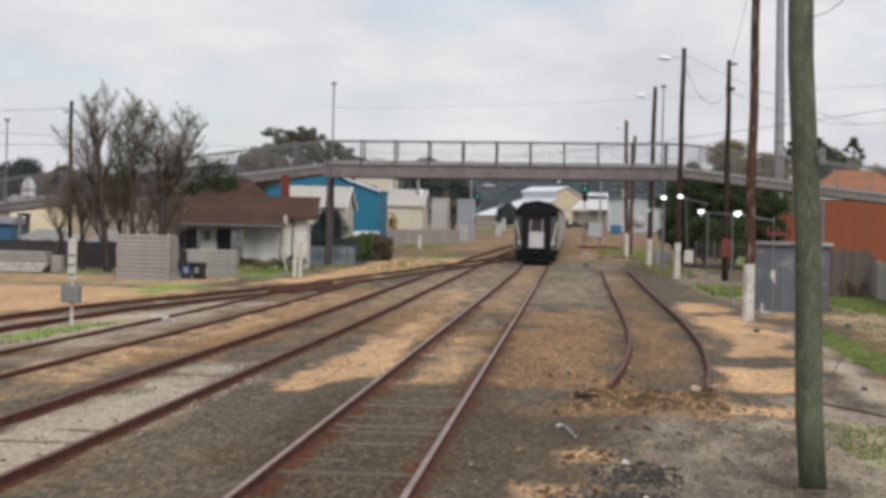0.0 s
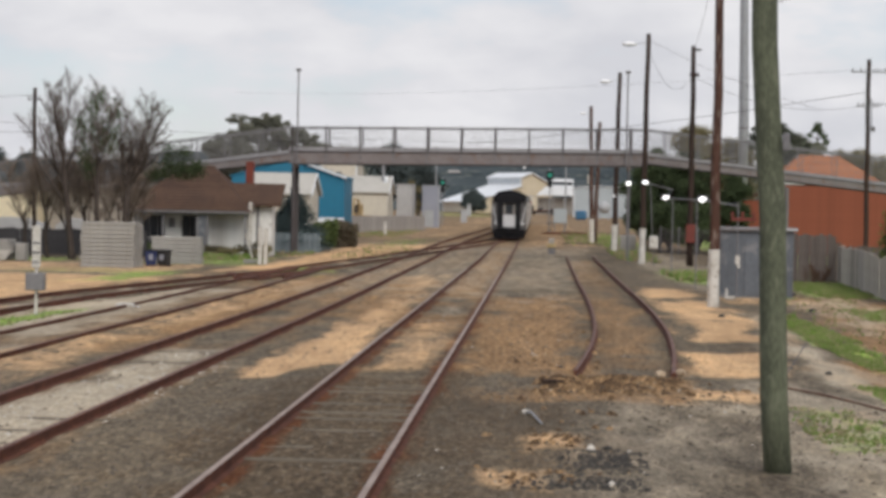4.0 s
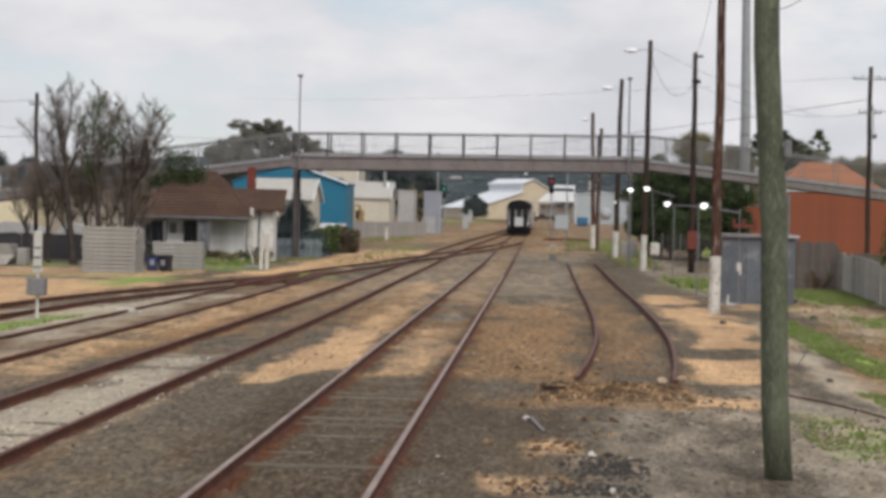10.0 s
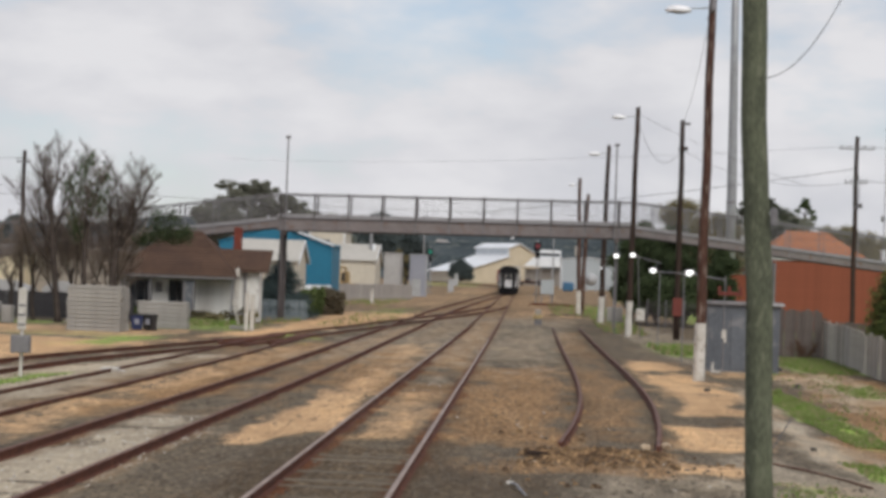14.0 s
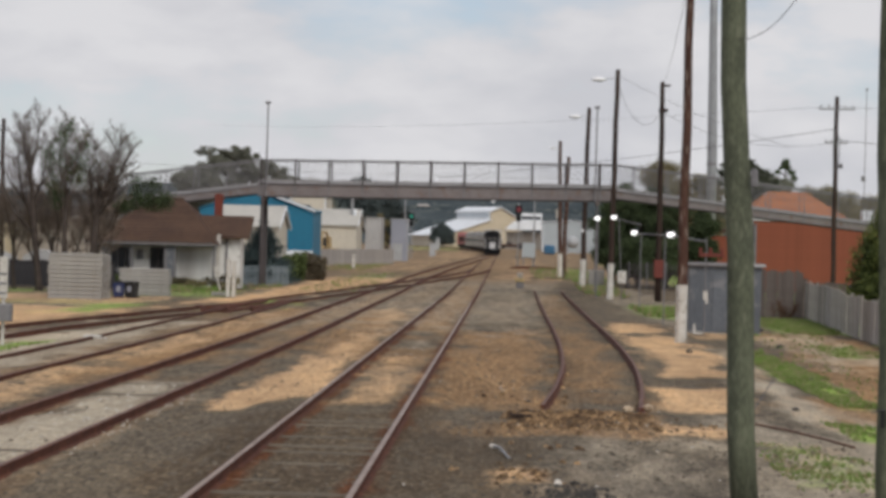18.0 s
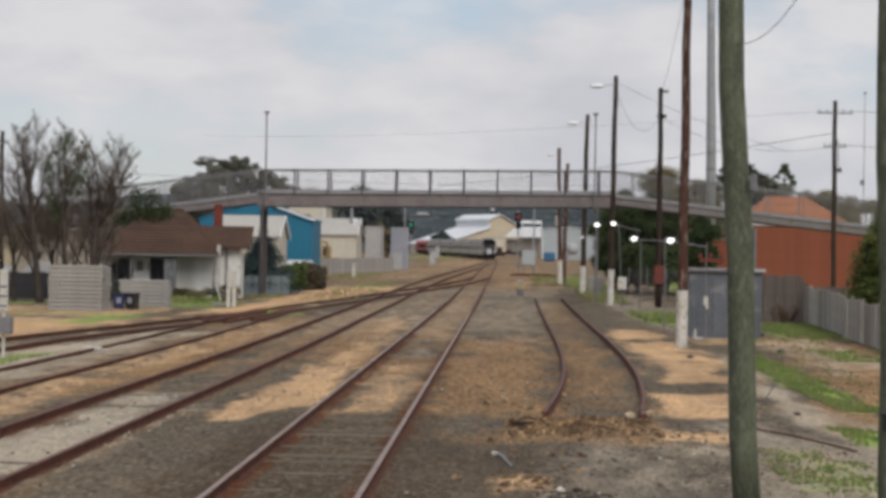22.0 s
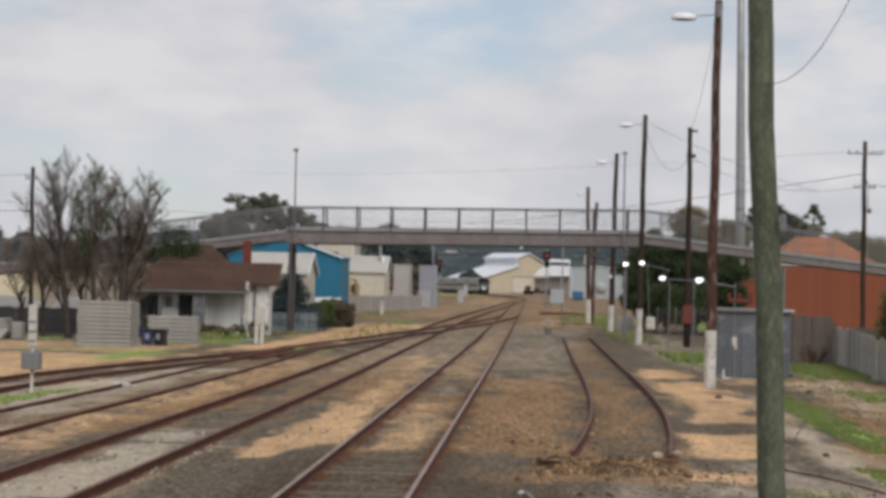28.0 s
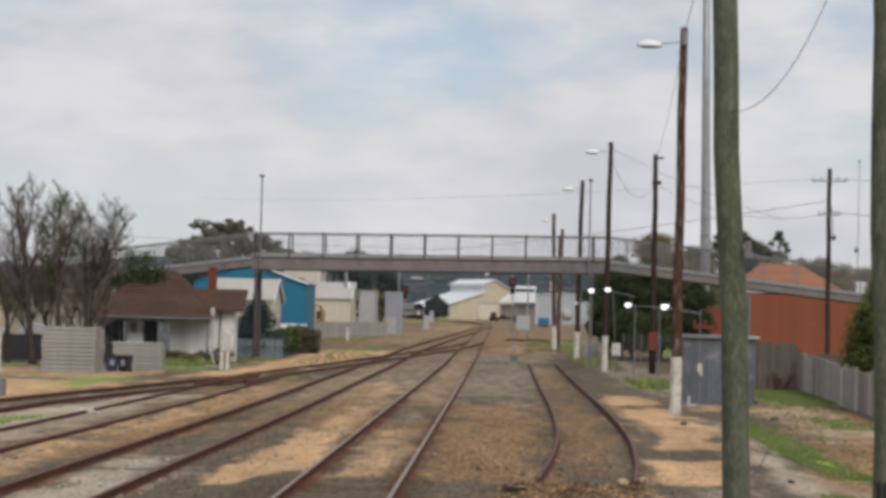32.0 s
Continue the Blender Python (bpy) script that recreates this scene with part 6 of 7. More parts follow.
leafy_tree("bush_tree", 22.6, 238, 11.2, 2.6, "leafeuc", "grey-green tree behind the monopole", 141, 0.10, 9000, 3.0, clumps=11)
leafy_tree("bush_tree", 30.6, 245, 11.6, 3.0, "leafeuc", "grey-green tree behind the brick hall", 142, 0.10, 9000, 3.0, clumps=11)
pine = thing("pine", (34.3, 260, slope(260)), "slender dark open pine behind the brick hall", "tree")
part("trunk", tb([(0, 0, -0.2), (0.1, 0, 7), (0, 0, 13.4)], [0.3, 0.2, 0.05], 8), M["bark"], pine, smooth=True)
PINE = [(0.0, 13.5, 0.5, 0.45), (-0.35, 13.0, 0.4, 0.3), (0.35, 12.9, 0.4, 0.35), (-0.9, 12.4, 0.42, 0.25), (0.75, 12.3, 0.45, 0.3), (1.05, 11.6, 0.42, 0.4), (-0.2, 11.3, 0.5, 0.2), (0.55, 10.8, 0.6, 0.25), (-0.8, 10.3, 0.6, 0.25), (0.2, 9.6, 0.9, 0.3)]
for x, z, w, h in PINE[2:]:
    part("limb", tb([(0, 0, z - 0.5), (x * 0.5, 0, z - 0.25), (x, 0, z)], [0.08, 0.05, 0.03], 5), M["bark"], pine)
crown(pine, [(x, 0, z, w, w, h) for x, z, w, h in PINE], 5200, 0.09, "leafdark", 38)
for i, (tx, ty, th, ts, tm) in enumerate(((35.4, 240, 11.2, 2.6, "leafolive"), (38.2, 243, 10.2, 3.0, "leafolive"), (42.4, 246, 9.0, 3.2, "leafolive"))):
    leafy_tree("bush_tree", tx, ty, th, ts, tm, "olive round-topped tree behind the brick hall", 150 + i, 0.09, 13000, 2.5, clumps=12)
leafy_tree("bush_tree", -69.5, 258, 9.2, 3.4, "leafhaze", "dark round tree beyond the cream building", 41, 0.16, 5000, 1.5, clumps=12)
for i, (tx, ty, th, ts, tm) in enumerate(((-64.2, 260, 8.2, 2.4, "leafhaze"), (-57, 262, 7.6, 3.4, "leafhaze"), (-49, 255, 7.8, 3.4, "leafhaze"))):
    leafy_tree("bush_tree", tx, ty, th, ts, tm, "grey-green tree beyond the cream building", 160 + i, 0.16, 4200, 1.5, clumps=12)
for i, (tx, ty, th, ts) in enumerate(((7.9, 155, 7.2, 1.6), (9.6, 153, 7.4, 2.0), (11.7, 152, 7.2, 2.0), (13.5, 149, 6.0, 1.5), (8.6, 149, 3.4, 1.6), (11.2, 148, 3.6, 1.8))):
    leafy_tree("bush_tree", tx, ty, th, ts, "leafdark", "dense dark green bush under the footbridge", 170 + i, 0.085, 9000, 0.5, clumps=11)
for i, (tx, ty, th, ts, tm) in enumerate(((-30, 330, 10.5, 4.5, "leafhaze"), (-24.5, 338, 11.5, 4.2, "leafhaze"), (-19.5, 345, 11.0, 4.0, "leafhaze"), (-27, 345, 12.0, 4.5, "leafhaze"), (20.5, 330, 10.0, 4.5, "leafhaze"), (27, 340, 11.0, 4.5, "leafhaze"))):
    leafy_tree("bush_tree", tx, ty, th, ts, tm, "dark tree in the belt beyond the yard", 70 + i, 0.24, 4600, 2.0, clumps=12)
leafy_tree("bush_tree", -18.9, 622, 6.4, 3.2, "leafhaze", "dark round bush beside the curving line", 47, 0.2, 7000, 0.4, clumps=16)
leafy_tree("bush_tree", -15.6, 262, 6.4, 1.0, "leafolive", "olive shrub between sheds", 49, 0.13, 1600, 1.0)


def cone_shrub(name, x, y, h, r0, mat, label, seed, count=2600, leaf=0.1):
    t = thing(name, (x, y, slope(y)), label, "tree")
    part("trunk", tb([(0, 0, -0.1), (0, 0, h * 0.6)], [0.09, 0.04], 6), M["bark"], t)
    blobs = []
    rr = random.Random(seed)
    for i in range(9):
        u = i / 8
        s = r0 * (1 - u) ** 0.8 + 0.12
        for k in range(3 if u < 0.8 else 1):
            a = rr.uniform(0, math.tau)
            blobs.append((math.cos(a) * s * 0.35, math.sin(a) * s * 0.35, h * (0.08 + 0.86 * u), s * 0.75, s * 0.75, h * 0.1))
    crown(t, blobs, count, leaf, mat, seed)


cone_shrub("conifer", -15.3, 131.2, 4.35, 1.95, "leafblue", "blue-green conifer by the picket fence", 51, 30000, 0.07)
cypress = thing("cypress", (15.55, 84, slope(84)), "yellow-green cypress behind the paling fence", "tree")
part("trunk", tb([(0, 0, -0.1), (0, 0, 3.5)], [0.12, 0.05], 6), M["bark"], cypress)
CY = random.Random(52)
CYB = []
for i in range(12):
    u = i / 11
    w = 1.75 * (1 - u ** 2.2) ** 0.75 + 0.2
    for k in range(5):
        a_ = k * 1.26 + CY.uniform(0, 1)
        CYB.append((math.cos(a_) * w * 0.62, math.sin(a_) * w * 0.62, 0.5 + 4.6 * u, w * 0.42, w * 0.42, 0.42))
crown(cypress, CYB, 46000, 0.062, "leafyellow", 52)


def hedge(x0, x1, y, h, mat, label, seed, count, peak=3):
    """An overgrown hedge, highest at one of seven places along it."""
    t = thing("hedge", ((x0 + x1) / 2, y, slope(y)), label, "hedge")
    w = (x1 - x0) / 2
    part("stem", tb([(0, 0, -0.1), (0.1, 0, h * 0.6)], [0.08, 0.04], 6), M["bark"], t)
    rr = random.Random(seed)
    blobs = []
    for i in range(7):
        top = h * (1 - 0.34 * abs((i - peak) / 6) ** 1.5) + rr.uniform(-0.12, 0.08)
        for j in range(3):
            blobs.append((-w + 2 * w * (i + 0.5) / 7 + rr.uniform(-0.1, 0.1), rr.uniform(-0.2, 0.2), top * (0.18 + 0.3 * j) + rr.uniform(-0.06, 0.08), w * 0.22, 0.6, top * 0.2))
    crown(t, blobs, count, 0.085, mat, seed)


hedge(-15.5, -13.9, 144, 2.0, "leaf", "mid-green hedge by the line", 61, 14000, 4)
hedge(-14.05, -12.6, 146, 1.95, "leafdry", "dry brownish hedge by the line", 62, 9000, 2)


def garden_shrub(x, y, h, mat, seed):
    t = thing("garden_shrub", (x, y, slope(y)), "small green garden shrub before the old house", "shrub", "shrubs before the house")
    part("stem", tb([(0, 0, -0.1), (0.05, 0, h * 0.5)], [0.04, 0.02], 5), M["bark"], t)
    rr = random.Random(seed)
    crown(t, [(rr.uniform(-0.4, 0.4), rr.uniform(-0.2, 0.2), h * rr.uniform(0.3, 0.75), 0.3, 0.3, h * 0.25) for _ in range(6)], 700, 0.06, mat, seed)


garden_shrub(-21.6, 114.6, 1.0, "leaf", 81)
garden_shrub(-20.3, 114.8, 0.8, "leafolive", 82)
garden_shrub(-17.0, 114.5, 0.7, "leafolive", 83)
garden_shrub(-16.2, 115.0, 0.9, "leafbrown", 84)
garden_shrub(-15.6, 115.4, 1.0, "leafbrown", 85)
garden_shrub(-15.1, 115.0, 0.8, "leafolive", 86)
garden_shrub(-17.9, 115.2, 0.8, "leafbrown", 87)


t = thing("dead_shrub", (12.4, 94.0, ground_height(12.4, 94.0)), "dead brown shrub against the dark paling fence", "shrub")
SH, shrub_wood, shrub_twigs = random.Random(93), bmesh.new(), bmesh.new()
for k in range(11):
    branching(SH, t, Vector((SH.uniform(-0.4, 0.4), SH.uniform(-0.1, 0.1), 0.02)), Vector((math.cos(k * 0.9) * 0.8, math.sin(k * 0.9) * 0.4, 0.9)).normalized(), SH.uniform(0.5, 0.95), 0.025, 1, shrub_wood, shrub_twigs, 1.2)
part("branch", shrub_wood, M["deadwood"], t, kind="stuff")
part("twig", shrub_twigs, M["deadwood"], t, kind="stuff")


def hills():
    """Low wooded rise that closes the view."""
    for k, (y, base, amp, seed) in enumerate(((900, 19.0, 3.0, 2.0), (1100, 32.0, 3.0, 7.0), (1500, 43.0, 5.0, 11.0))):
        bm = bmesh.new()
        xs = [i * 6.0 for i in range(-150, 151)]
        prev = None
        for x in xs:
            h = base + amp * noise.noise((x * 0.018, seed, 0)) + amp * 0.35 * noise.noise((x * 0.12, seed, 1)) + 0.9 * noise.noise((x * 0.5, seed, 2))
            if k:
                h *= 1.0 - 0.45 * min(1.0, max(0.0, (abs(x + 30) - 170) / 250))
            ring = [bm.verts.new((x, y + 30 * j + 4 * noise.noise((x * 0.2, j, seed)), z)) for j, z in enumerate((-1, h * 0.75, h, -1))]
            if prev:
                for a, b, c, d in zip(prev, ring, ring[1:], prev[1:]):
                    bm.faces.new((a, b, c, d))
            prev = ring
        solid("wooded_hill", bm, M["hill"], (0, 0, 0), "low distant hill covered in dark bush", "hill", "distant hills", kind="structure")
    t = thing("far_house", (-44, 1090, 17), "tiny pale house roof on the hill", "house", kind="structure")
    part("roof", pr([(-3, 6.0), (4, 6.0), (2.5, 7.3), (-2, 7.3)], -6, 6), M["roofgrey"], t)


hills()


# ---- yard clutter ----
def sleeper_stack(x, y, turn, layers, rows, length, label, sc=0.225):
    t = thing("concrete_sleeper_stack", (x, y, 0.0), label, "stack of sleepers", "stacks in the yard", turn=turn)
    me = mesh_of("concrete_sleeper", bx(-length / 2, length / 2, -0.115, 0.115, 0, sc - 0.022, 0.018), M["concrete"])
    lath = mesh_of("lath", bx(-0.05, 0.05, -0.11, rows * 0.3 - 0.19, 0, 0.023), M["sleeper"])
    for i in range(layers):
        for j in range(rows):
            piece("concrete_sleeper", me, t, (RND.uniform(-0.05, 0.05), j * 0.3, i * sc), RND.uniform(-0.012, 0.012))
        for k in (-0.8, 0.8):
            piece("lath", lath, t, (k * length / 2.4, 0, (i + 1) * sc - 0.0225))


sleeper_stack(-19.1, 92.5, 4, 11, 5, 2.4, "tall stack of grey concrete sleepers on the sand", 0.187)
sleeper_stack(-18.35, 94.2, 2, 11, 3, 0.75, "short stack of concrete sleepers behind the tall stack", 0.178)
sleeper_stack(-17.5, 101, 3, 7, 4, 2.4, "low stack of grey concrete sleepers by the house", 0.19)


def wheelie_bin(x, y, turn, mark):
    t = thing("bin", (x, y, 0.0), "navy-blue plastic bin with pale mark" if mark == 1 else "black plastic bin with pale mark", "bin", "blue bins", turn=turn)
    bm = bmesh.new()
    v = box(bm, -0.27, 0.27, -0.27, 0.27, 0.04, 0.72)
    for k in v[:4]:
        k.co.x *= 0.85
        k.co.y *= 0.85
    soften(bm, 0.03)
    part("body", bm, M["navy" if mark == 1 else "black"], t)
    part("lid", bx(-0.3, 0.3, -0.3, 0.3, 0.72, 0.78, 0.02), M["black"], t)
    part("mark", bx(-0.1, 0.1, -0.278, -0.262, 0.3, 0.56), M["greyblue"], t, "pale plain mark")
    for k in (-0.2, 0.2):
        part("wheel", tb([(k - 0.03, 0.24, 0.09), (k + 0.03, 0.24, 0.09)], 0.09, 10), M["black"], t)


wheelie_bin(-17.74, 95.6, 8, 1)
wheelie_bin(-17.16, 95.7, -14, 2)


def line_sign():
    t = thing("signal_post", (-12.54, 52, 0), "white post with a small grey box", "post")
    part("post", bx(-0.035, 0.035, -0.04, 0.04, -0.1, 2.26, 0.01), M["white"], t)
    part("board", bx(-0.11, 0.11, -0.085, -0.052, 1.2, 2.24, 0.01), M["white"], t)
    for i in range(3):
        part("dark_bar", bx(-0.09, 0.09, -0.092, -0.086, 1.3 + i * 0.24, 1.36 + i * 0.24), M["galvd"], t)
    part("box", bx(-0.24, 0.22, -0.2, 0.12, 0.62, 1.06, 0.02), M["galvd"], t)
    for x, y, h in ((-13.55, 102, 1.8), (-13.3, 102.2, 1.75)):
        p = thing("white_post", (x, y, 0), "white painted post beside the yard tracks", "post", "white posts")
        part("post", bx(-0.09, 0.09, -0.09, 0.09, -0.1, h, 0.015), M["white"], p)
        part("cap", bx(-0.11, 0.11, -0.11, 0.11, h, h + 0.05, 0.01), M["white"], p)
    p = thing("point_lever", (-14.3, 104.0, 0), "white and grey points lever stand", "lever stand")
    part("base", bx(-0.32, 0.32, -0.2, 0.2, 0, 0.2, 0.03), M["concrete"], p)
    part("lever", tb([(0.1, 0, 0.3), (-0.25, 0, 1.5)], 0.05, 8), M["white"], p)
    part("crossbar", bx(-0.3, 0.45, -0.04, 0.04, 0.75, 0.83, 0.01), M["galvd"], p)
    p = thing("white_post", (-14.55, 200, slope(200)), "white painted post beside the yard tracks", "post", "white posts")
    part("post", bx(-0.14, 0.14, -0.14, 0.14, -0.1, 1.3, 0.02), M["white"], p)
    part("cap", bx(-0.16, 0.16, -0.16, 0.16, 1.3, 1.36, 0.01), M["white"], p)


line_sign()


def white_panels():
    t = thing("panel_pile", (-27.5, 100.5, 0), "pile of off-white wall panels", "pile")
    for i in range(3):
        part("panel", bx(-2.4, 1.95 + 0.12 * i, -0.9, 0.9, 0.05 + i * 0.16, 0.19 + i * 0.16, 0.02), M["white"], t)
    for i in range(3):
        part("panel", bx(-2.6, 2.2 - 0.1 * i, -0.8, 0.95, 0.56 + i * 0.16, 0.70 + i * 0.16, 0.02), M["concrete"], t, "grey weathered panel")
    part("end_block", bx(2.25, 2.75, -0.3, 0.5, 0.0, 0.85, 0.05), M["concrete"], t, "grey block at the end of the pile")
    for x in (-1.5, 1.5):
        part("bearer", bx(x - 0.06, x + 0.06, -0.9, 0.9, -0.05, 0.05), M["sleeper"], t)
    for x, y, w in ((-29.6, 118, 1.7), (-26.0, 117, 1.0)):
        t = thing("covered_stack", (x, y, 0), "pale covered stack behind the dark fence", "stack")
        part("cover", pr([(-w, 0), (w, 0), (w, 1.55), (w * 0.3, 1.95), (-w * 0.4, 2.0), (-w, 1.6)], -0.8, 0.8), M["roofgrey"], t)
        part("base", bx(-w, w, -0.8, 0.8, -0.05, 0.0), M["concrete"], t)


white_panels()


def stone_mesh(name, seed, size, squash=0.6):
    r = random.Random(seed)
    bm = bmesh.new()
    bmesh.ops.create_icosphere(bm, subdivisions=1, radius=size)
    for v in bm.verts:
        v.co = Vector((v.co.x * r.uniform(0.7, 1.25), v.co.y * r.uniform(0.7, 1.25), v.co.z * squash * r.uniform(0.7, 1.2)))
    return bm


def scatter(name, spots, mat, label, seed, sizes, category):
    """Loose bits in one mesh."""
    r = np.random.RandomState(seed)
    co, faces = [], []
    base = np.array([(-1, -0.6, 0), (0.9, -0.8, 0), (1, 0.7, 0), (-0.7, 0.9, 0), (-0.4, -0.3, 1), (0.5, 0.2, 0.9)])
    quads = [(0, 1, 5, 4), (1, 2, 5), (2, 3, 4, 5), (3, 0, 4)]
    k = 0
    for x0, x1, y0, y1, n_ in spots:
        for _ in range(n_):
            x, y = r.uniform(x0, x1), r.uniform(y0, y1)
            s = sizes[0] + (sizes[1] - sizes[0]) * r.rand() ** 2.2
            a = r.uniform(0, 6.28)
            b = base * (s * r.uniform(0.7, 1.3), s * r.uniform(0.7, 1.3), s * r.uniform(0.6, 1.2))
            b = b @ np.array(((np.cos(a), np.sin(a), 0), (-np.sin(a), np.cos(a), 0), (0, 0, 1)))
            co += (b + (x, y, ground_height(x, y) - 0.01)).tolist()
            faces += [tuple(i + k for i in q) for q in quads]
            k += 6
    me = bpy.data.meshes.new(name)
    me.from_pydata(co, [], faces)
    me.materials.append(M[mat])
    tagged(new(name, me), label, category, kind="stuff")


scatter("ballast_stones", [(-5.4, -3.5, 18, 34, 1500), (-1.4, 3.2, 18, 34, 2600), (-3.1, -1.7, 18, 34, 700), (-7.3, -5.8, 20, 42, 160), (3.0, 5.2, 19, 32, 500), (-5.6, -3.4, 34, 70, 700), (-1.4, 1.4, 34, 75, 1200), (1.7, 3.2, 37, 75, 400)], "stone", "loose grey ballast stones", 3, (0.012, 0.045), "stones")
scatter("pale_stones", [(-5.75, -5.45, 25, 38, 160), (-7.2, -5.9, 20, 40, 700), (-1.3, 3.2, 19, 60, 120), (-2.8, -1.9, 52, 58, 40)], "palestone", "scattered pale stones beside the rails", 4, (0.01, 0.036), "stones")
scatter("bark_heap", [(0.0, 2.5, 32.4, 35.6, 900), (1.1, 2.4, 33.6, 36.0, 900), (0.3, 1.3, 33.2, 34.8, 500), (-0.6, 1.5, 36, 50, 120), (2.2, 4.0, 32, 35, 40), (-0.8, 1.2, 22, 32, 60), (-0.4, 0.5, 21.2, 22.6, 40), (0.0, 0.7, 25.0, 26.4, 50)], "chips", "heap of tan bark chips and leaves at the rail ends", 5, (0.014, 0.075), "litter")
scatter("charred_heap", [(0.3, 1.3, 22.4, 24.8, 420), (0.55, 1.1, 23.0, 24.2, 480), (0.4, 2.3, 32.8, 35.6, 320), (0.9, 1.3, 24.4, 25.0, 10), (-0.2, 1.2, 21.2, 22.3, 420), (0.2, 0.9, 21.4, 22.0, 200)], "coal", "heap of charred black lumps on the gravel", 6, (0.012, 0.045), "litter")
for x, y, size, mat, lab in ((2.60, 37.2, 0.12, "tanstone", "pale tan rock at the end of a bent rail"), (2.22, 36.9, 0.11, "tanstone", "pale tan rock at the end of a bent rail"), (1.82, 34.7, 0.07, "tanstone", "tan rock on the bark heap"), (1.95, 33.9, 0.05, "tanstone", "tan rock on the bark heap"), (0.26, 32.9, 0.06, "tanstone", "tan rock on the bark heap"), (0.61, 34.4, 0.045, "palestone", "small pale rock behind the bark heap"), (0.01, 40.8, 0.06, "tanstone", "tan rock on brown earth"), (-0.11, 29.4, 0.06, "palestone", "small white stone on the gravel"), (0.69, 24.7, 0.075, "palestone", "pale rock beside the charred heap"), (0.83, 21.7, 0.045, "palestone", "pale rock beside the charred heap"), (0.89, 24.9, 0.06, "coal", "black lump beside the charred heap"), (5.32, 38.0, 0.075, "coal", "dark clod on pale straw"), (7.13, 48.6, 0.09, "coal", "dark clod in the grass"), (8.59, 65.3, 0.14, "coal", "dark clod on the bank"), (9.6, 78.9, 0.17, "coal", "dark clod beside the hut"), (5.23, 59.0, 0.11, "coal", "dark clod on the sand")):
    bm = stone_mesh("rock", int(x * 100) + 7, size, 0.7)
    solid("rock", bm, M[mat], (x, y, ground_height(x, y) + size * 0.3), lab, "rock", "loose rocks")
t = thing("white_strip", (0.0, 28.7, ground_height(0.0, 28.7) + 0.02), "bent strip of pale metal lying on the gravel", "scrap")
part("strip", tb([(-0.10, 0.6, 0.01), (-0.02, 0.1, 0.05), (0.05, -0.5, 0.03), (0.12, -0.9, 0.0)], 0.017, 6), M["galv"], t)
t = thing("old_pipe", (4.5, 33.2, ground_height(4.5, 33.2)), "thin rusty pipe lying across the gravel", "pipe")
part("pipe", tb([(-0.6, 1.9, 0.02), (-0.35, 1.2, 0.02), (0.08, 0.0, 0.02), (0.45, -1.3, 0.01), (0.7, -2.3, 0.0)], 0.016, 7), M["rust"], t)
t = thing("short_timber", (0.31, 34.2, ground_height(0.31, 34.2)), "short dark timber lying behind the bark heap", "timber")
part("beam", bx(-0.17, 0.17, -0.06, 0.06, 0.0, 0.08, 0.015), M["poled"], t)


def turnout():
    """Rusty point blades, check rails and timbers where the siding joins the ladder track."""
    t = thing("turnout", (-10.6, 87, 0), "rusty railway points with thick blades and timbers", "railway points", kind="structure")
    for xa, ya, xb, yb in ((-0.95, -7.5, -0.30, 8.5), (-0.62, -6.0, -0.05, 6.0), (0.10, -9.0, 0.70, 3.0), (0.78, -6.0, 1.02, 9.0), (0.45, 0.0, 0.95, 10.5), (-0.72, 1.5, -0.42, 10.0)):
        part("blade", tb([(xa, ya, 0.10), ((xa + xb) / 2 + 0.03, (ya + yb) / 2, 0.13), (xb, yb, 0.11)], [0.05, 0.095, 0.06], 6), M["rust"], t)
    for i in range(11):
        piece("timber", SLEEPER, t, (0.05 + 0.02 * i, -8 + i * 1.65, 0.035), 0.03)
    part("point_motor", bx(-1.75, -1.4, -4.1, -3.5, 0.0, 0.2, 0.04), M["wornrust"], t, "rusty point lever box")
    part("rod", tb([(-1.7, -3.8, 0.12), (0.7, -3.8, 0.1)], 0.03, 6), M["rust"], t)


turnout()
t = thing("white_slab", (-11.0, 55.7, 0.0), "white concrete slab lying beside a rail", "slab")
part("block", bx(-0.24, 0.22, -0.16, 0.16, 0.03, 0.17, 0.03), M["white"], t)
part("fragment", bx(0.26, 0.38, -0.12, 0.08, 0.02, 0.12, 0.02), M["white"], t)
t = thing("fallen_stick", (2.85, 23.8, 1.05), "thin dark stay rod leaning on the green pole", "rod")
part("rod", tb([(0, 0, -1.15), (0.02, 0.05, 0.0), (0.42, 1.6, 0.25)], 0.008, 5), M["wire"], t)
t = thing("small_bracket", (6.75, 74.2, -0.08), "small white bracket beside the hut", "bracket")
part("upright", bx(-0.05, 0.02, -0.04, 0.04, 0, 0.38, 0.01), M["white"], t)
part("foot", bx(0.02, 0.3, -0.06, 0.06, 0, 0.1, 0.01), M["white"], t)
t = thing("yellow_marker", (0.98, 140, slope(140)), "yellow marker box beside the main line", "marker")
part("foot", bx(-0.22, 0.26, -0.2, 0.2, -0.1, 0.42, 0.05), M["galvd"], t, "dark grey foot")
part("band", bx(-0.32, 0.28, -0.24, 0.2, 0.42, 0.68, 0.04), M["yellow"], t, "faded yellow band")
part("top", bx(-0.2, 0.2, -0.16, 0.16, 0.68, 1.05, 0.05), M["fenceold"], t, "weathered tan top")
t = thing("buried_timber", (1.3, 172, slope(172)), "pale timber edge of an old crossing", "timber")
part("beam", bx(0.8, 4.2, -0.3, 0.3, 0.0, 0.12, 0.03), M["sleeper"], t)
part("beam", bx(0.5, 3.6, 6.2, 6.6, 0.0, 0.1, 0.03), M["sleeper"], t)
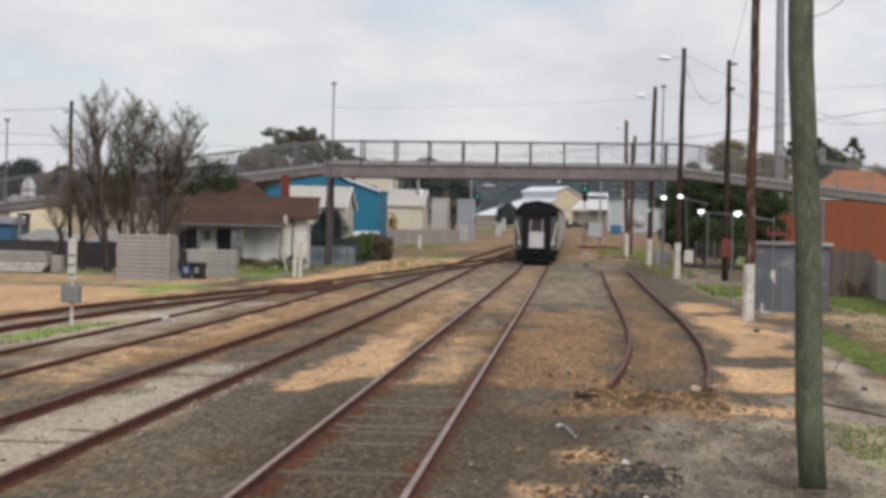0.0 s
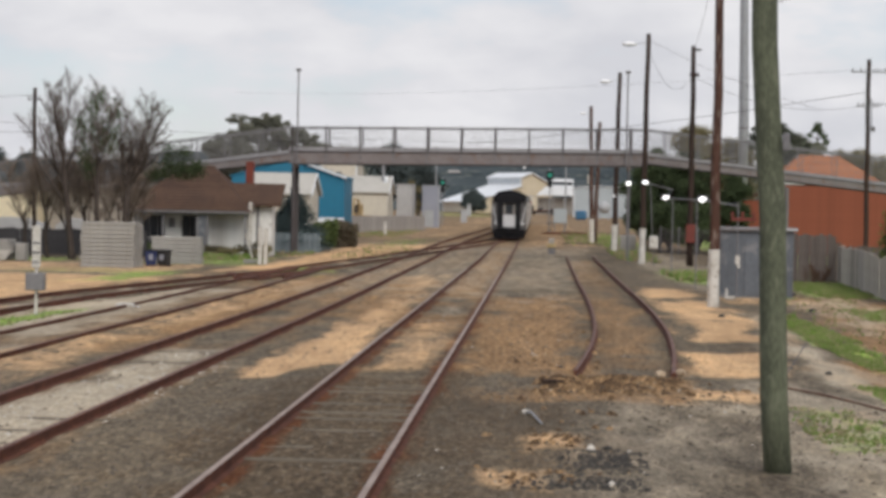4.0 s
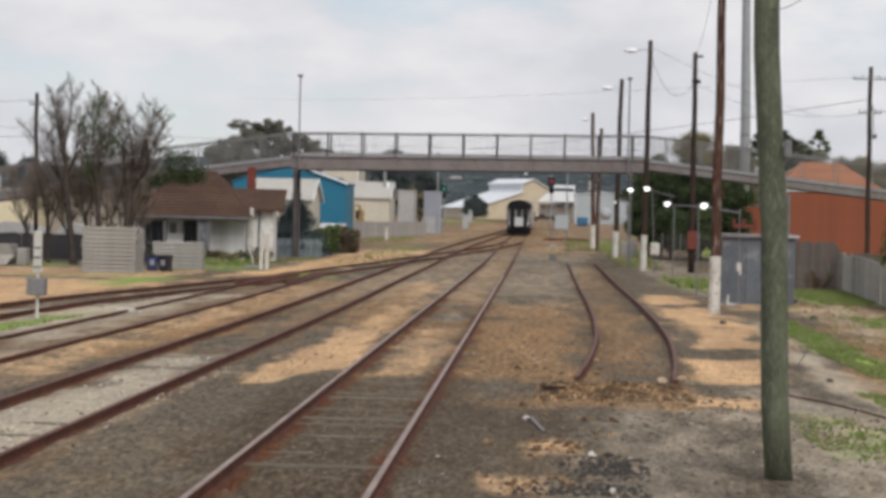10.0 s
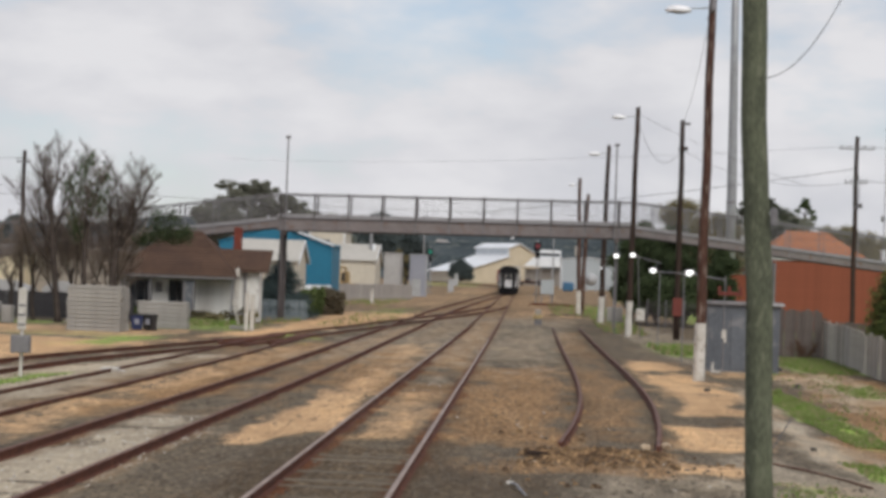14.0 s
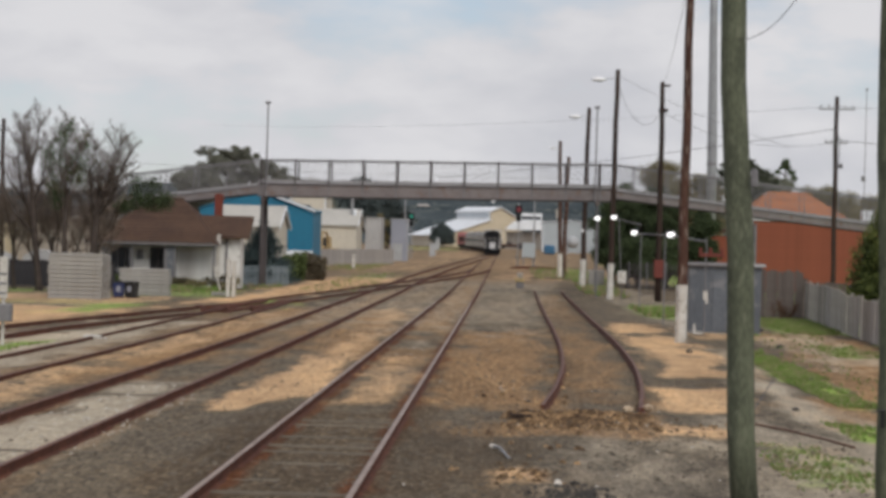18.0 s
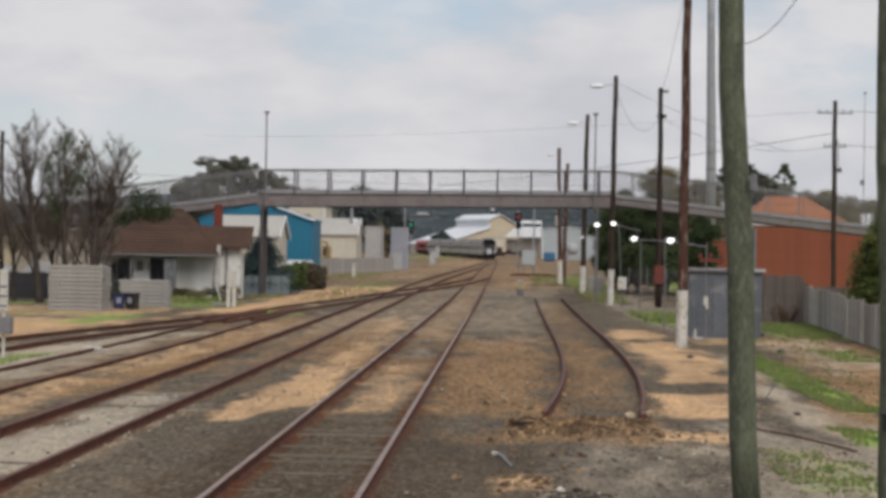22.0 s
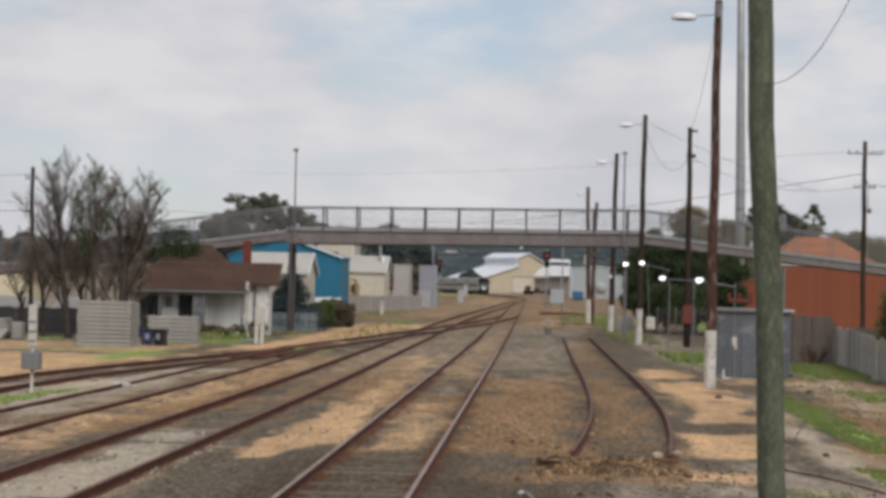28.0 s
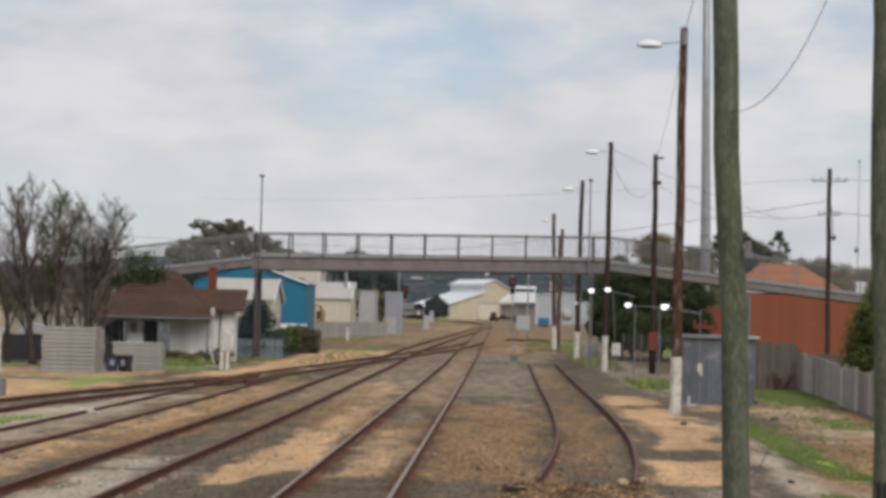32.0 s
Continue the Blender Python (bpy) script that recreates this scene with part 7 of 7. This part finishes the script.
t = thing("old_rail_heap", (2.5, 226, slope(226)), "rusty scrap rails beside the line", "scrap")
for i in range(3):
    part("scrap_rail", bx(-2.0 + i * 0.3, 3.2 - i * 0.4, i * 0.22, i * 0.22 + 0.12, 0.0, 0.16 + 0.06 * i, 0.02), M["rust"], t)
t = thing("white_post", (6.0, 160, slope(160)), "pale grey post under the footbridge", "post", "white posts")
part("post", bx(-0.2, 0.2, -0.15, 0.15, -0.1, 2.0, 0.03), M["concrete"], t)
part("cap", bx(-0.22, 0.22, -0.17, 0.17, 2.0, 2.06, 0.01), M["concrete"], t)
for x in (6.9, 6.3):
    c = thing("concrete_block", (x, 152, slope(152)), "pale concrete block at the foot of a pole", "block", "concrete blocks")
    part("block", bx(-0.28, 0.28, -0.25, 0.25, -0.1, 1.2, 0.05), M["concrete"], c)
    part("lifting_eye", bx(-0.05, 0.05, -0.03, 0.03, 1.2, 1.28, 0.01), M["rust"], c)


def grass_tufts():
    r = np.random.RandomState(12)
    spots = [(6.4, 7.3, 40.3, 50, 3600, 0.07), (6.6, 7.6, 49, 62, 3000, 0.08), (5.4, 6.3, 32, 35.6, 900, 0.05), (9.6, 11.2, 60, 67.5, 500, 0.07), (10.6, 12.4, 77, 90, 2000, 0.11), (3.7, 4.7, 29.4, 31.4, 300, 0.035), (3.6, 5.0, 25.2, 29.2, 1000, 0.045), (10.2, 12.2, 84, 95, 1800, 0.10), (9.5, 11.2, 60, 68, 200, 0.06), (11.2, 13.0, 80, 92, 2600, 0.10), (12.2, 13.6, 84, 95, 1800, 0.10), (-12.9, -11.6, 44, 54, 300, 0.06), (-19.5, -15.5, 108, 120, 600, 0.3), (6.2, 8.4, 92, 104, 400, 0.3), (5.4, 8.6, 160, 200, 500, 0.22), (-12.5, -9, 150, 180, 220, 0.12), (4.2, 5.2, 21.2, 24.4, 200, 0.08)]
    straw = [(-17.5, -12.5, 186, 232, 500, 0.2), (5.0, 7.6, 126, 150, 420, 0.25), (-19, -13.5, 118, 135, 300, 0.2), (2.5, 7.5, 170, 235, 500, 0.25), (7.6, 11.6, 60, 90, 300, 0.1), (-12, -8.6, 118, 150, 200, 0.15), (7.2, 9.0, 42, 60, 160, 0.08)]
    for name, mat, keep in (("grass_tufts", "grass", 0.72), ("dry_grass", "drygrass", 0.3)):
        co, faces = [], []
        k = 0
        for x0, x1, y0, y1, n_, h in spots + ([(*q[:4], q[4] * 3, q[5]) for q in straw] if mat == "drygrass" else straw):
            for _ in range(int(n_ * keep)):
                x, y = r.uniform(x0, x1), r.uniform(y0, y1)
                if noise.noise((x * 2.2, y * 1.1, 9)) < r.uniform(-0.35, 0.2):
                    continue
                z = ground_height(x, y) - 0.01
                for _b in range(6):
                    a = r.uniform(0, 6.28)
                    w, hh = 0.014 + 0.06 * h, h * r.uniform(0.5, 1.3)
                    dx, dy = np.cos(a) * w, np.sin(a) * w
                    lx, ly = r.uniform(-0.6, 0.6) * hh, r.uniform(-0.6, 0.6) * hh
                    co += [(x - dx, y - dy, z), (x + dx, y + dy, z), (x + lx, y + ly, z + hh)]
                    faces.append((k, k + 1, k + 2))
                    k += 3
        me = bpy.data.meshes.new(name)
        me.from_pydata(co, [], faces)
        me.materials.append(M[mat])
        tagged(new(name, me), "short tufts of grass on the gravel" if mat == "grass" else "short dry straw tufts on the gravel", "grass", kind="stuff")


grass_tufts()


# ---- signals ----
def colour_signal(x, y, head_z, label, mast_x=None, mast_top=None):
    g = slope(y)
    t = thing("railway_signal", (x, y, g), label, "signal", "colour-light signals")
    part("mast", tb([(0, 0.12, -0.1), (0, 0.12, head_z - g + 0.75)], 0.08, 8), M["galv"], t)
    part("ladder", bx(0.28, 0.32, 0.1, 0.14, 0, head_z - g), M["galv"], t)
    part("backboard", bx(-0.4, 0.4, 0.0, 0.05, head_z - g - 0.5, head_z - g + 0.5, 0.02), M["trainblack"], t)
    part("lower_head", bx(-0.28, 0.28, -0.2, 0.05, head_z - g - 1.35, head_z - g - 0.62, 0.05), M["trainblack"], t)
    part("platform", bx(-0.4, 0.5, -0.3, 0.3, 1.0, 1.1), M["galvd"], t)
    # a two-sided lens disc that turns about its upright pin, so that one colour faces the line
    disc = part("lens_disc", tb([(0, -0.03, 0), (0, 0.03, 0)], 0.34, 16), M["trainblack"], t, at=(0, -0.45, head_z - g))
    part("red_lens", tb([(0, -0.06, 0), (0, -0.032, 0)], 0.27, 16), M["redglow"], disc)
    part("green_lens", tb([(0, 0.032, 0), (0, 0.06, 0)], 0.27, 16), M["greenglow"], disc)
    part("pin", tb([(0, 0, -0.55), (0, 0, 0.5)], 0.02, 6), M["trainblack"], t, at=(0, -0.45, head_z - g))
    part("bracket", bx(-0.03, 0.03, -0.45, 0.0, head_z - g - 0.57, head_z - g - 0.52), M["trainblack"], t)
    return disc


right_lens = colour_signal(1.36, 240, 7.19, "tall colour-light signal beside the main line")
left_lens = colour_signal(-13.68, 300, 6.92, "colour-light signal beyond the grey box building")
SIGNALS = ((right_lens, 7.19 - slope(240), 4.4), (left_lens, 6.92 - slope(300), 24.75))


def line_cabinets():
    t = thing("signal_cabinet", (2.6, 239, slope(239)), "silver signal equipment cabinet on a stand", "cabinet")
    part("body", bx(-0.76, 0.76, -0.3, 0.3, 1.1, 2.75, 0.03), M["paleblue"], t)
    part("door", bx(-0.72, -0.02, -0.33, -0.302, 1.15, 2.7), M["paleblue"], t)
    part("door", bx(0.02, 0.72, -0.33, -0.302, 1.15, 2.7), M["paleblue"], t)
    for k in (-0.6, 0.6):
        part("leg", bx(k - 0.06, k + 0.06, -0.25, 0.25, -0.1, 1.1), M["galvd"], t)
    m = thing("light_mast", (3.2, 242, slope(242)), "thin grey steel mast by the cabinet", "light mast")
    part("mast", tb([(0, 0, -0.1), (0, 0, 8.4)], [0.12, 0.08], 8), M["galv"], m)
    part("lamp", bx(-0.15, 0.15, -0.2, 0.2, 8.4, 8.6, 0.04), M["galv"], m)
    m = thing("light_mast", (-14.6, 301, slope(301)), "thin grey steel mast beyond the box building", "light mast")
    part("mast", tb([(0, 0, -0.1), (-0.1, 0, 11.0)], [0.15, 0.1], 8), M["galv"], m)
    part("lamp", bx(-0.3, 0.1, -0.2, 0.2, 11.0, 11.2, 0.04), M["galv"], m)
    for x, y, h in ((-11.6, 330, 2.0), (-15.4, 470, 2.6)):
        c = thing("white_post", (x, y, slope(y)), "pale cabinet post beside the line", "post", "white posts")
        part("body", bx(-0.45, 0.45, -0.3, 0.3, -0.1, h, 0.05), M["huttrim"], c)
        part("cap", bx(-0.5, 0.5, -0.35, 0.35, h, h + 0.1, 0.02), M["huttrim"], c)


line_cabinets()


def flat_wagon():
    y = 575
    t = thing("flat_wagon", (2.0, y, slope(y)), "low dark flat wagon on a far siding", "wagon")
    part("deck", bx(-5.2, 4.4, -1.3, 1.3, 0.95, 1.25, 0.03), M["rust"], t)
    part("sill", bx(-5.0, 4.2, -1.35, -1.2, 0.6, 0.95), M["trainblack"], t)
    for x in (-3.6, 2.8):
        b = part("bogie", bx(x - 1.1, x + 1.1, -1.0, 1.0, 0.3, 0.75, 0.04), M["trainblack"], t)
        for dx in (-0.8, 0.8):
            part("wheel", tb([(x + dx, -0.9, 0.4), (x + dx, -0.76, 0.4)], 0.4, 12), M["trainblack"], b)
    for x, h in ((-4.6, 1.3), (-2.0, 0.7), (1.0, 0.5)):
        part("load", bx(x, x + 1.6, -0.9, 0.9, 1.25, 1.25 + h, 0.1), M["darkmesh"], t)


flat_wagon()


# ---- train ----
PITCH = 22.4


def bogie(parent, y):
    b = part("bogie", bx(-1.15, 1.15, y - 1.6, y + 1.6, 0.42, 0.86, 0.05), M["trainblack"], parent)
    for dy in (-1.15, 1.15):
        for s in (-1, 1):
            part("wheel", tb([(s * GAUGE - 0.06, y + dy, 0.46), (s * GAUGE + 0.06, y + dy, 0.46)], 0.46, 16), M["trainblack"], b)


def carriage():
    t = thing("train_carriage", (0, 0, 0), "silver-grey passenger carriage with black end gangway", "railway carriage", "carriages of the departing train")
    L = 21.8
    side = [(-1.49, 0.95), (1.49, 0.95), (1.52, 1.6), (1.50, 3.25), (-1.50, 3.25), (-1.52, 1.6)]
    part("body", pr(side, 0.25, L), M["silver"], t)
    roof = [(-1.50, 3.25), (1.50, 3.25), (1.4, 3.7), (0.95, 4.15), (0.0, 4.32), (-0.95, 4.15), (-1.4, 3.7)]
    part("roof", pr(roof, 0.2, L + 0.05), M["trainroof"], t)
    for y in (0.0, 1.0):
        yy = 0.18 if y == 0 else L + 0.02
        e = part("end_panel", pr([(-1.46, 1.0), (1.46, 1.0), (1.49, 3.24), (-1.49, 3.24)], yy, yy + 0.06), M["trainend"], t)
    g = bmesh.new()
    box(g, -0.98, -0.58, -0.22, 0.18, 0.95, 3.75)
    box(g, 0.58, 0.98, -0.22, 0.18, 0.95, 3.75)
    box(g, -0.58, 0.58, -0.22, 0.18, 3.15, 3.75)
    box(g, -0.58, 0.58, -0.22, 0.18, 0.95, 1.08)
    box(g, -1.15, 1.15, -0.26, 0.18, 3.45, 3.82)
    gw = part("gangway", g, M["trainblack"], t, "black rubber gangway frame")
    d = part("end_door", bx(-0.57, 0.57, -0.02, 0.17, 1.08, 3.15), M["trimdark"], t, "dark end door with pale lower plate")
    part("lower_plate", bx(-0.52, 0.52, -0.06, -0.022, 1.1, 2.18, 0.01), M["trainwhite"], d, "pale grey lower plate")
    part("door_window", bx(-0.3, 0.3, -0.04, -0.022, 2.36, 3.0), M["glass"], d)
    f = bmesh.new()
    box(f, -0.44, -0.36, -0.06, -0.022, 2.2, 3.1)
    box(f, 0.36, 0.44, -0.06, -0.022, 2.2, 3.1)
    part("window_frame", f, M["silver"], d)
    part("roof_end", pr([(-1.49, 3.25), (1.49, 3.25), (1.4, 3.7), (0.95, 4.15), (0, 4.32), (-0.95, 4.15), (-1.4, 3.7)], 0.12, 0.2), M["trainblack"], t, "black roof end")
    for s in (-1, 1):
        part("end_stripe", pr([(s * 1.46, 2.9), (s * 1.36, 2.9), (s * 0.98, 1.25), (s * 1.08, 1.25)], 0.13, 0.175), M["trainwhite"], t, "white slanting stripe")
        part("tail_lamp", tb([(s * 1.2, 0.08, 1.45), (s * 1.2, 0.18, 1.45)], 0.09, 10), M["lamphead"], t)
        part("window_band", bx(s * 1.515 - 0.02, s * 1.515 + 0.02, 1.6, L - 1.6, 1.95, 2.75), M["glass"], t)
        for k in range(9):
            part("window_post", bx(s * 1.54 - 0.012, s * 1.54 + 0.012, 2.6 + k * 2.2, 3.0 + k * 2.2, 1.93, 2.77), M["silver"], t)
        for y in (0.6, L - 1.4):
            part("side_door", bx(s * 1.535 - 0.015, s * 1.535 + 0.015, y, y + 0.8, 1.1, 3.0), M["trainroof"], t)
    part("underframe", bx(-1.35, 1.35, 0.3, L - 0.1, 0.62, 0.95), M["trainblack"], t)
    part("headstock", bx(-1.42, 1.42, -0.05, 0.28, 0.55, 0.98, 0.03), M["trainblack"], t)
    part("equipment_box", bx(-1.2, 1.2, 8.0, 13.0, 0.3, 0.62, 0.05), M["trainblack"], t)
    part("coupler", bx(-0.18, 0.18, -0.42, -0.05, 0.68, 0.95, 0.04), M["trainblack"], t)
    for x in (-0.7, 0.7):
        part("air_hose", tb([(x, -0.08, 0.8), (x * 1.05, -0.15, 0.45), (x * 0.95, -0.1, 0.25)], 0.04, 6), M["trainblack"], t)
    part("rear_skirt", bx(-1.36, 1.36, 0.1, 0.25, 0.16, 0.6, 0.03), M["trainblack"], t)
    bogie(t, 3.2)
    bogie(t, L - 3.2)
    return t


def locomotive():
    t = thing("locomotive", (0, 0, 0), "red diesel locomotive at the head of the train", "locomotive")
    part("frame", bx(-1.45, 1.45, 0.3, 18, 0.75, 1.25, 0.04), M["trainblack"], t)
    part("hood", pr([(-1.4, 1.25), (1.4, 1.25), (1.42, 3.3), (1.05, 3.9), (0, 4.1), (-1.05, 3.9), (-1.42, 3.3)], 0.5, 15.2), M["trainred"], t)
    c = part("cab", pr([(-1.48, 1.25), (1.48, 1.25), (1.5, 3.4), (1.1, 4.0), (0, 4.2), (-1.1, 4.0), (-1.5, 3.4)], 15.2, 18), M["trainred"], t)
    part("cab_window", bx(-1.52, -1.49, 15.7, 16.8, 2.4, 3.2), M["glass"], c)
    part("cab_window", bx(1.49, 1.52, 15.7, 16.8, 2.4, 3.2), M["glass"], c)
    for k in range(5):
        part("grille", bx(-1.45, -1.41, 2 + k * 2.4, 3.6 + k * 2.4, 1.8, 3.0), M["trainblack"], t)
    part("fuel_tank", bx(-1.3, 1.3, 6.5, 11.5, 0.3, 0.75, 0.08), M["trainblack"], t)
    bogie(t, 3.4)
    bogie(t, 14.6)
    return t


TRAIN = [carriage()]
for _ in range(5):
    TRAIN.append(copy_thing(TRAIN[0], Matrix.Identity(4)))
TRAIN.append(locomotive())
# how far along the line the rear of the train stands
RUN = [(0, 142.0), (1.5, 155.0), (3, 169.0), (4.5, 184.0), (6, 199.5), (7.5, 219.0), (9, 239.5), (11, 267.0), (13, 295.5), (15, 323.0), (17, 351.0), (19.5, 396.0), (21, 426.0), (23, 462.0), (25, 494.0), (27.5, 529.0), (30, 563.0), (32, 591.0)]


def on_line(s, length):
    x0, y0, _ = main_line(s)
    x1, y1, _ = main_line(s + length)
    turn = math.degrees(math.atan2(-(x1 - x0), y1 - y0))
    return pose(x0, y0, slope(y0) + 0.15, 0, 0, turn)


def motions():
    for i, car in enumerate(TRAIN):
        walk(car, [(t, on_line(s + i * PITCH, 20.0)) for t, s in RUN])
    for disc, z, when in SIGNALS:
        walk(disc, [(0, pose(0, -0.45, z, 0, 0, 180))] + [(when + 0.1 * k, pose(0, -0.45, z, 0, 0, 180 - 60 * k)) for k in range(4)] + [(32, pose(0, -0.45, z))])


motions()
